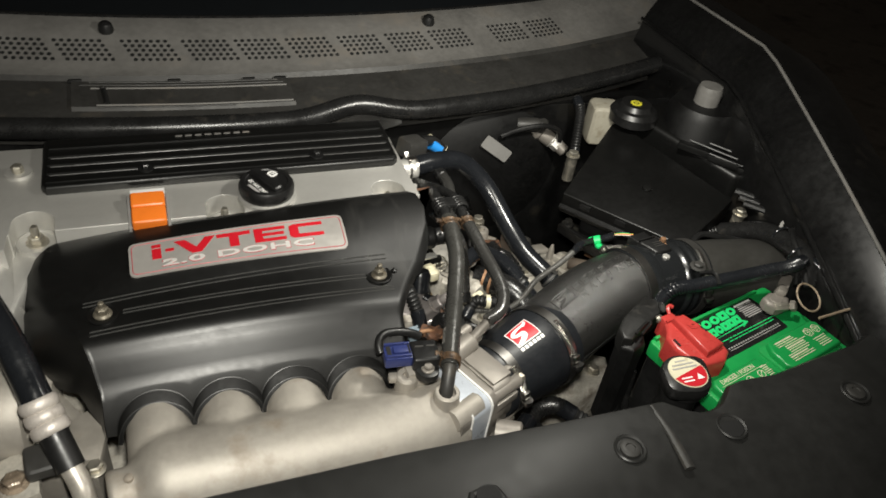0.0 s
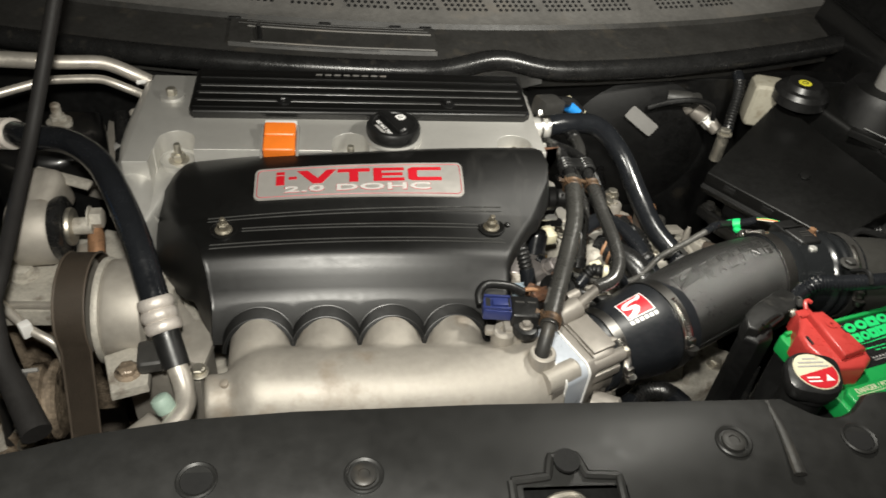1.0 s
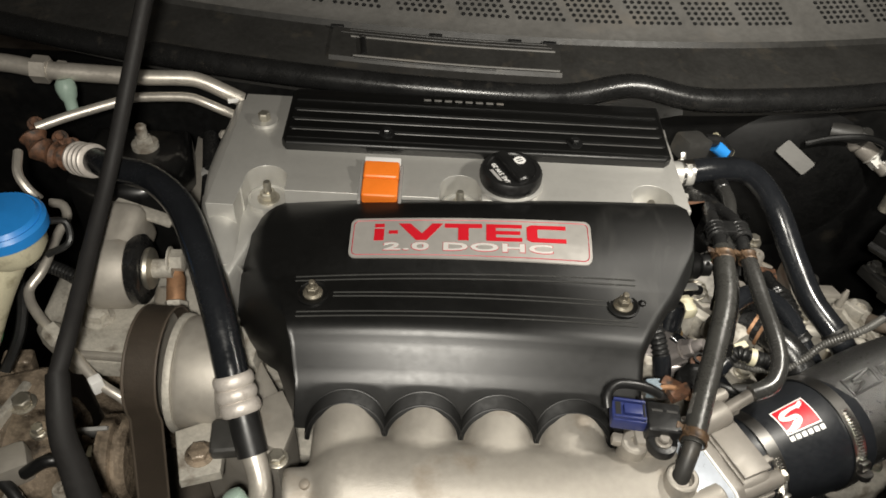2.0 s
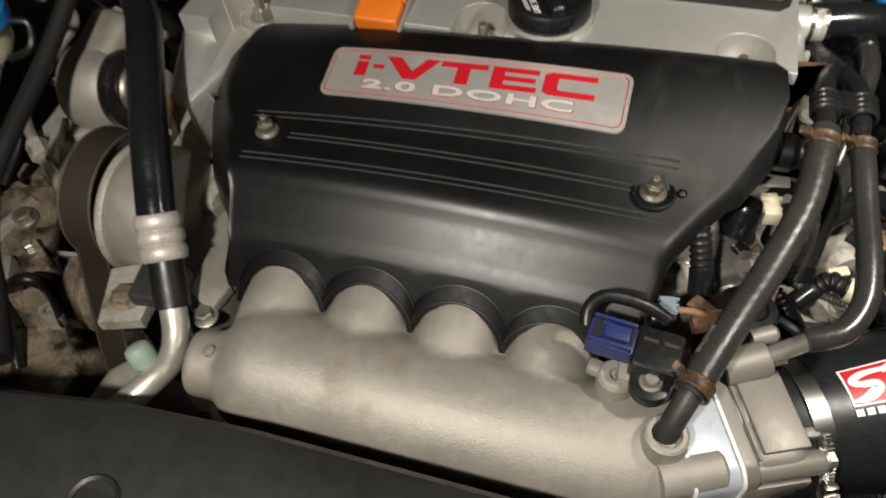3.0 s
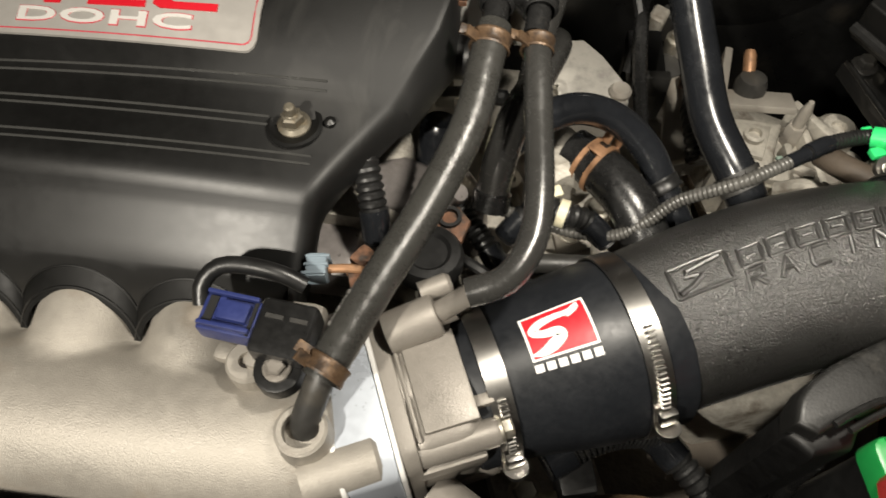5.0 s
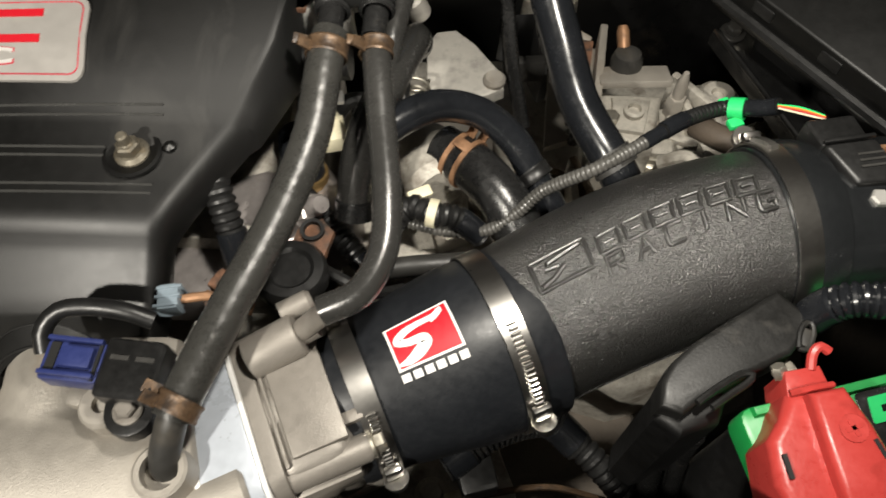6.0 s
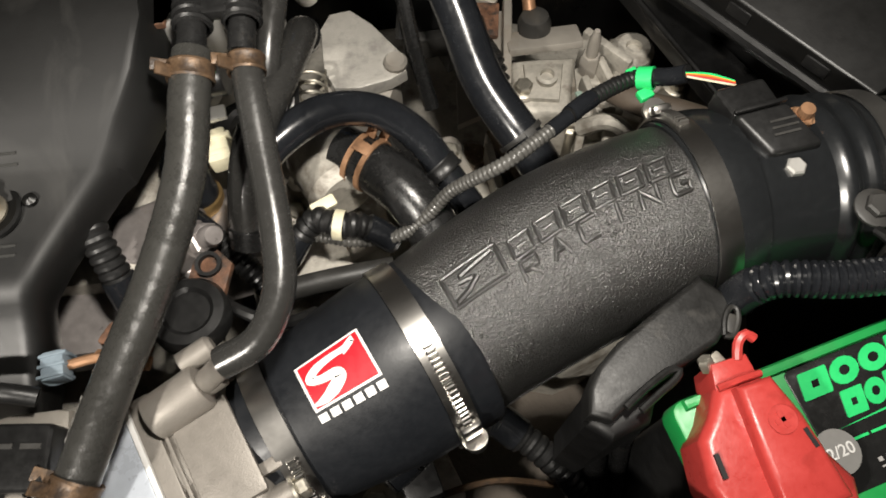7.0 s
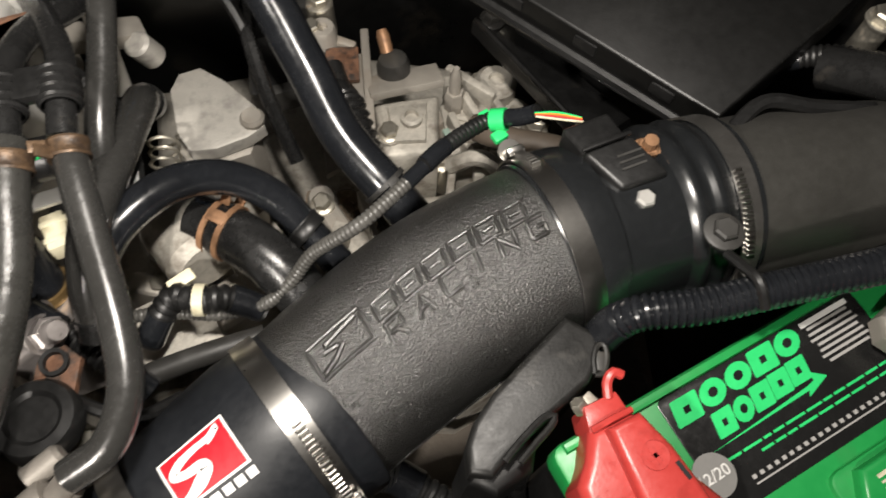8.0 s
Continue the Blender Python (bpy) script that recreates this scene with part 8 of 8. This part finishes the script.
    part("pipe", tube([(-0.402, 0.718, 0.820), (-0.3890, 0.7150, 0.8200), (-0.3820, 0.7030, 0.8150), (-0.3850, 0.6860, 0.8100), (-0.3870, 0.6460, 0.8000), (-0.3950, 0.6260, 0.7900), (-0.3770, 0.6010, 0.7850), (-0.3420, 0.5730, 0.7750), (-0.3120, 0.5490, 0.7620), (-0.2850, 0.5380, 0.7450), (-0.281, 0.530, 0.70)], 0.0046, 0.005, 12), ALUPIPE, l)
    part("union", hexagon(0.0092, 0.018, toward((-0.364, 0.5900, 0.782), (0.75, -0.6, -0.2))), DIRTY, l)
    part("clip", moved(box(0.011, 0.010, 0.016, 0.002), pose(-0.311, 0.545, 0.764, 0, 0, 40)), WHITE, l, "white plastic pipe clip")


build_ac_line()


def build_side_tower():
    s = thing("mount_tower", (-0.33, 0.77, 0.72), "black stamped steel mount tower with one bolt", "bracket")
    part("dome", prism([(-0.39, 0.735), (-0.35, 0.715), (-0.31, 0.716), (-0.286, 0.736), (-0.278, 0.78), (-0.290, 0.825), (-0.39, 0.825)], 0.70, 0.843, 0.014, 4), PAINT, s)
    part("bolt", join(hexagon(0.0088, 0.008, Matrix.Translation((-0.325, 0.787, 0.846)), 0.0125), lathe([(0.0135, -0.004), (0.0135, 0.003)], 20, Matrix.Translation((-0.325, 0.787, 0.845))), lathe([(0.0055, 0), (0.0055, 0.018), (0.004, 0.020)], 14, Matrix.Translation((-0.325, 0.787, 0.850)))), DIRTY, s)
    wedge = [(-0.312, 0.742), (-0.297, 0.731), (-0.272, 0.722), (-0.262, 0.760), (-0.270, 0.815), (-0.288, 0.862), (-0.300, 0.870), (-0.290, 0.80)]
    part("side_plate", prism(wedge, 0.785, 0.802, 0.004), CAST, s, "pale cast plate beside the tower")
    part("spacer", moved(box(0.014, 0.012, 0.012, 0.003), pose(-0.262, 0.779, 0.818)), GREYCAP, s)
    part("pin", lathe([(0.0055, 0), (0.0055, 0.012), (0.003, 0.014)], 12, toward((-0.250, 0.819, 0.835), (0, -0.5, 0.85))), ALUPIPE, s)
    single("taped_harness", tube([(-0.27, 0.83, 0.83), (-0.262, 0.79, 0.82), (-0.258, 0.75, 0.80), (-0.262, 0.71, 0.77)], 0.009, 0.006, 12), RUBBER, "black taped harness beside the valve cover", "wiring loom")
    loom([(-0.42, 0.67, 0.79), (-0.37, 0.655, 0.785), (-0.34, 0.64, 0.77)], 0.007, "short black corrugated loom at the mount")


build_side_tower()


def build_washer_filler():
    w = thing("washer_filler", (-0.376, 0.598, 0.78), "white washer filler neck with a bright blue cap", "filler cap")
    part("neck", join(tube([(-0.440, 0.560, 0.74), (-0.405, 0.590, 0.82), (-0.376, 0.610, 0.872)], 0.019, 0.01, 26), lathe([(0.022, 0.862), (0.028, 0.872), (0.029, 0.889)], 30, Matrix.Translation((-0.373, 0.604, 0)))), CREAM, w, "cream plastic neck")
    part("cap", lathe([(0.031, 0.888), (0.0345, 0.890), (0.0345, 0.899), (0.032, 0.902), (0.0305, 0.9015), (0.028, 0.905), (0.0, 0.9075)], 44, Matrix.Translation((-0.373, 0.604, 0))), SKY, w, "bright blue plastic cap")
    part("strap", tube([(-0.341, 0.616, 0.890), (-0.332, 0.622, 0.884), (-0.328, 0.610, 0.872), (-0.346, 0.602, 0.864)], 0.003, 0.004, 8), BLACK, w)
    part("green_plug", moved(box(0.02, 0.012, 0.012, 0.002), pose(-0.418, 0.585, 0.775, 0, 0, 10)), CLIPGREEN, w)


build_washer_filler()
rod = thing("bonnet_prop", (-0.262, 0.405, 0.80), "black bonnet prop rod with a rubber foot", "prop rod")
part("rod", tube([(-0.262, 0.80, 1.075), (-0.272, 0.752, 1.030), (-0.290, 0.703, 0.960), (-0.303, 0.667, 0.910), (-0.307, 0.604, 0.875), (-0.302, 0.528, 0.855), (-0.303, 0.490, 0.840)], 0.0068, 0.01, 12), MATT, rod)
part("foot", tube([(-0.303, 0.498, 0.843), (-0.292, 0.462, 0.822), (-0.274, 0.434, 0.810), (-0.250, 0.397, 0.800)], lambda i, n: 0.0085 + 0.0035 * i / n, 0.005, 16), MATT, rod)
# harness plugs and a lit gap under the plenum
gp = thing("oxygen_sensor_plug", (-0.09, 0.405, 0.70), "pale green plastic plug under the manifold", "connector")
part("plug", moved(box(0.036, 0.016, 0.018, 0.004), pose(-0.100, 0.414, 0.730, 0, 0, -8)), TEAL, gp)
part("ring", lathe([(0.009, 0), (0.0095, 0.004), (0.009, 0.012)], 18, toward((-0.087, 0.414, 0.734), (1, -0.1, 0.2))), TEAL, gp)
part("orange_tab", moved(box(0.008, 0.006, 0.005, 0.001), pose(-0.122, 0.414, 0.732)), ORANGE, gp)
rd = thing("radiator_fan_shroud", (-0.05, 0.40, 0.55), "dark plastic fan shroud behind the radiator", "fan shroud")
part("shroud", moved(box(0.72, 0.02, 0.30, 0.006), Matrix.Translation((0.0, 0.362, 0.60))), BLACK, rd)
part("lug", moved(box(0.03, 0.02, 0.03, 0.005), pose(-0.118, 0.392, 0.705)), DIRTY, rd)
single("lower_casting", moved(box(0.36, 0.08, 0.12, 0.02, segments=3), pose(-0.02, 0.47, 0.62)), DIRTY, "grimy casting under the intake manifold", "casting")

tc = thing("timing_case", (-0.16, 0.52, 0.70), "pale cast timing chain case beside the intake cover", "casting")
part("face", prism([(-0.184, 0.578), (-0.172, 0.545), (-0.166, 0.510), (-0.158, 0.476), (-0.136, 0.458), (-0.130, 0.500), (-0.146, 0.530), (-0.172, 0.570)], 0.66, 0.782, 0.004), CAST, tc)
part("flange", prism([(-0.160, 0.520), (-0.157, 0.482), (-0.134, 0.470), (-0.128, 0.502), (-0.144, 0.530)], 0.782, 0.790, 0.002), CAST, tc)
part("bolt", hexagon(0.0065, 0.006, Matrix.Translation((-0.138, 0.468, 0.784)), 0.0088), STEEL, tc)

lb = thing("compressor_housing", (-0.38, 0.47, 0.50), "oil-wet casting with bolts in the lower corner", "casting")
part("body", prism([(-0.46, 0.42), (-0.34, 0.40), (-0.30, 0.45), (-0.31, 0.53), (-0.40, 0.60), (-0.47, 0.58)], 0.50, 0.655, 0.018, 3), OILY, lb)
for bx, by in ((-0.43, 0.45), (-0.36, 0.43), (-0.33, 0.50), (-0.42, 0.55)):
    part("boss", lathe([(0.015, 0.62), (0.014, 0.672), (0.011, 0.675)], 18, Matrix.Translation((bx, by, 0))), OILY, lb)
    part("bolt", hexagon(0.0075, 0.007, Matrix.Translation((bx, by, 0.675)), 0.010), STEEL, lb)
part("oil_pipe", tube([(-0.44, 0.50, 0.69), (-0.40, 0.49, 0.70), (-0.37, 0.47, 0.69), (-0.35, 0.44, 0.66)], 0.0055, 0.005, 12), BLACK, lb)

# ---- castings, bolts and thin leads that crowd the gaps ----
def crowd(owner, count, x0, x1, y0, y1, z0, z1, mats, seed):
    """Small ribs, bosses and bolts standing on a casting."""
    rng = random.Random(seed)
    for i in range(count):
        x, y, z = rng.uniform(x0, x1), rng.uniform(y0, y1), rng.uniform(z0, z1)
        mat = rng.choice(mats)
        turn = rng.uniform(-70, 70)
        kind = i % 4
        if kind == 0:
            part("rib", moved(box(rng.uniform(0.005, 0.009), rng.uniform(0.025, 0.05), 0.04, 0.0022), pose(x, y, z - 0.02, rng.uniform(-8, 8), 0, turn)), mat, owner)
        elif kind == 1:
            r = rng.uniform(0.008, 0.015)
            part("boss", lathe([(r * 1.15, 0), (r, 0.035), (r * 0.85, 0.038), (r * 0.4, 0.038), (r * 0.35, 0.034)], 18, Matrix.Translation((x, y, z - 0.038))), mat, owner)
        elif kind == 2:
            r = rng.uniform(0.0055, 0.0075)
            part("bolt", join(hexagon(r, 0.006, pose(x, y, z, 0, 0, turn), r * 1.35), lathe([(r * 1.5, -0.03), (r * 1.4, 0)], 14, Matrix.Translation((x, y, z)))), STEEL, owner)
        else:
            part("lug", moved(box(rng.uniform(0.014, 0.03), rng.uniform(0.012, 0.025), 0.03, 0.004, segments=3), pose(x, y, z - 0.012, rng.uniform(-12, 12), rng.uniform(-12, 12), turn)), mat, owner)


named = {o.name: o for o in bpy.data.objects}
crowd(named["gearbox"], 26, 0.425, 0.515, 0.665, 0.790, 0.66, 0.70, (DIRTY, CAST, DIRTY), 3)
crowd(named["gearbox"], 16, 0.325, 0.415, 0.640, 0.700, 0.65, 0.685, (DIRTY, CAST, OILY), 5)
crowd(named["gearbox"], 12, 0.335, 0.400, 0.790, 0.850, 0.66, 0.72, (DIRTY, CAST, DUST), 8)
crowd(named["water_outlet"], 16, 0.215, 0.325, 0.565, 0.680, 0.71, 0.755, (DIRTY, CAST, OILY), 11)
crowd(named["compressor_housing"], 14, -0.46, -0.31, 0.42, 0.57, 0.655, 0.685, (OILY, DIRTY), 14)
crowd(named["power_steering_pump"], 8, -0.45, -0.36, 0.53, 0.62, 0.69, 0.72, (OILY, DIRTY, CAST), 15)
crowd(named["subframe_bracket"], 10, 0.55, 0.66, 0.66, 0.77, 0.63, 0.68, (DIRTY, CAST, DUST), 16)
crowd(named["starter_bracket"], 5, 0.25, 0.30, 0.45, 0.50, 0.60, 0.66, (DIRTY, OILY, DUST), 17)


def lead(points, r, mat, label):
    return single("wire", tube(points, r, 0.004, 8), mat, label, "wire", "loose leads in the bay")


lead([(0.215, 0.552, 0.80), (0.232, 0.540, 0.806), (0.246, 0.536, 0.80), (0.26, 0.545, 0.785)], 0.003, BLACK, "thin black lead beside the throttle body")
lead([(0.300, 0.70, 0.70), (0.312, 0.672, 0.715), (0.322, 0.650, 0.712), (0.330, 0.630, 0.70)], 0.0045, RUBBER, "dull black lead down to the gearbox")
lead([(0.330, 0.80, 0.78), (0.322, 0.765, 0.775), (0.325, 0.73, 0.75), (0.333, 0.70, 0.72)], 0.005, RUBBER, "dull black lead beside the heater hose")
lead([(0.238, 0.70, 0.84), (0.252, 0.690, 0.825), (0.256, 0.665, 0.81), (0.252, 0.64, 0.80)], 0.005, RUBBER, "dull black lead behind the hose clip")
lead([(0.30, 0.82, 0.80), (0.31, 0.79, 0.795), (0.322, 0.76, 0.77), (0.318, 0.74, 0.745)], 0.0042, BLACK, "thin black lead at the head's end")
lead([(-0.43, 0.66, 0.80), (-0.405, 0.632, 0.79), (-0.40, 0.60, 0.765), (-0.41, 0.57, 0.74)], 0.005, BLACK, "black lead beside the washer neck")
lead([(0.55, 0.60, 0.82), (0.575, 0.612, 0.826), (0.602, 0.604, 0.824), (0.64, 0.60, 0.815)], 0.004, BLACK, "thin black lead by the fuse box")
lead([(0.64, 0.49, 0.83), (0.652, 0.52, 0.842), (0.66, 0.548, 0.85), (0.675, 0.57, 0.85)], 0.004, BLACK, "thin black lead along the fender")
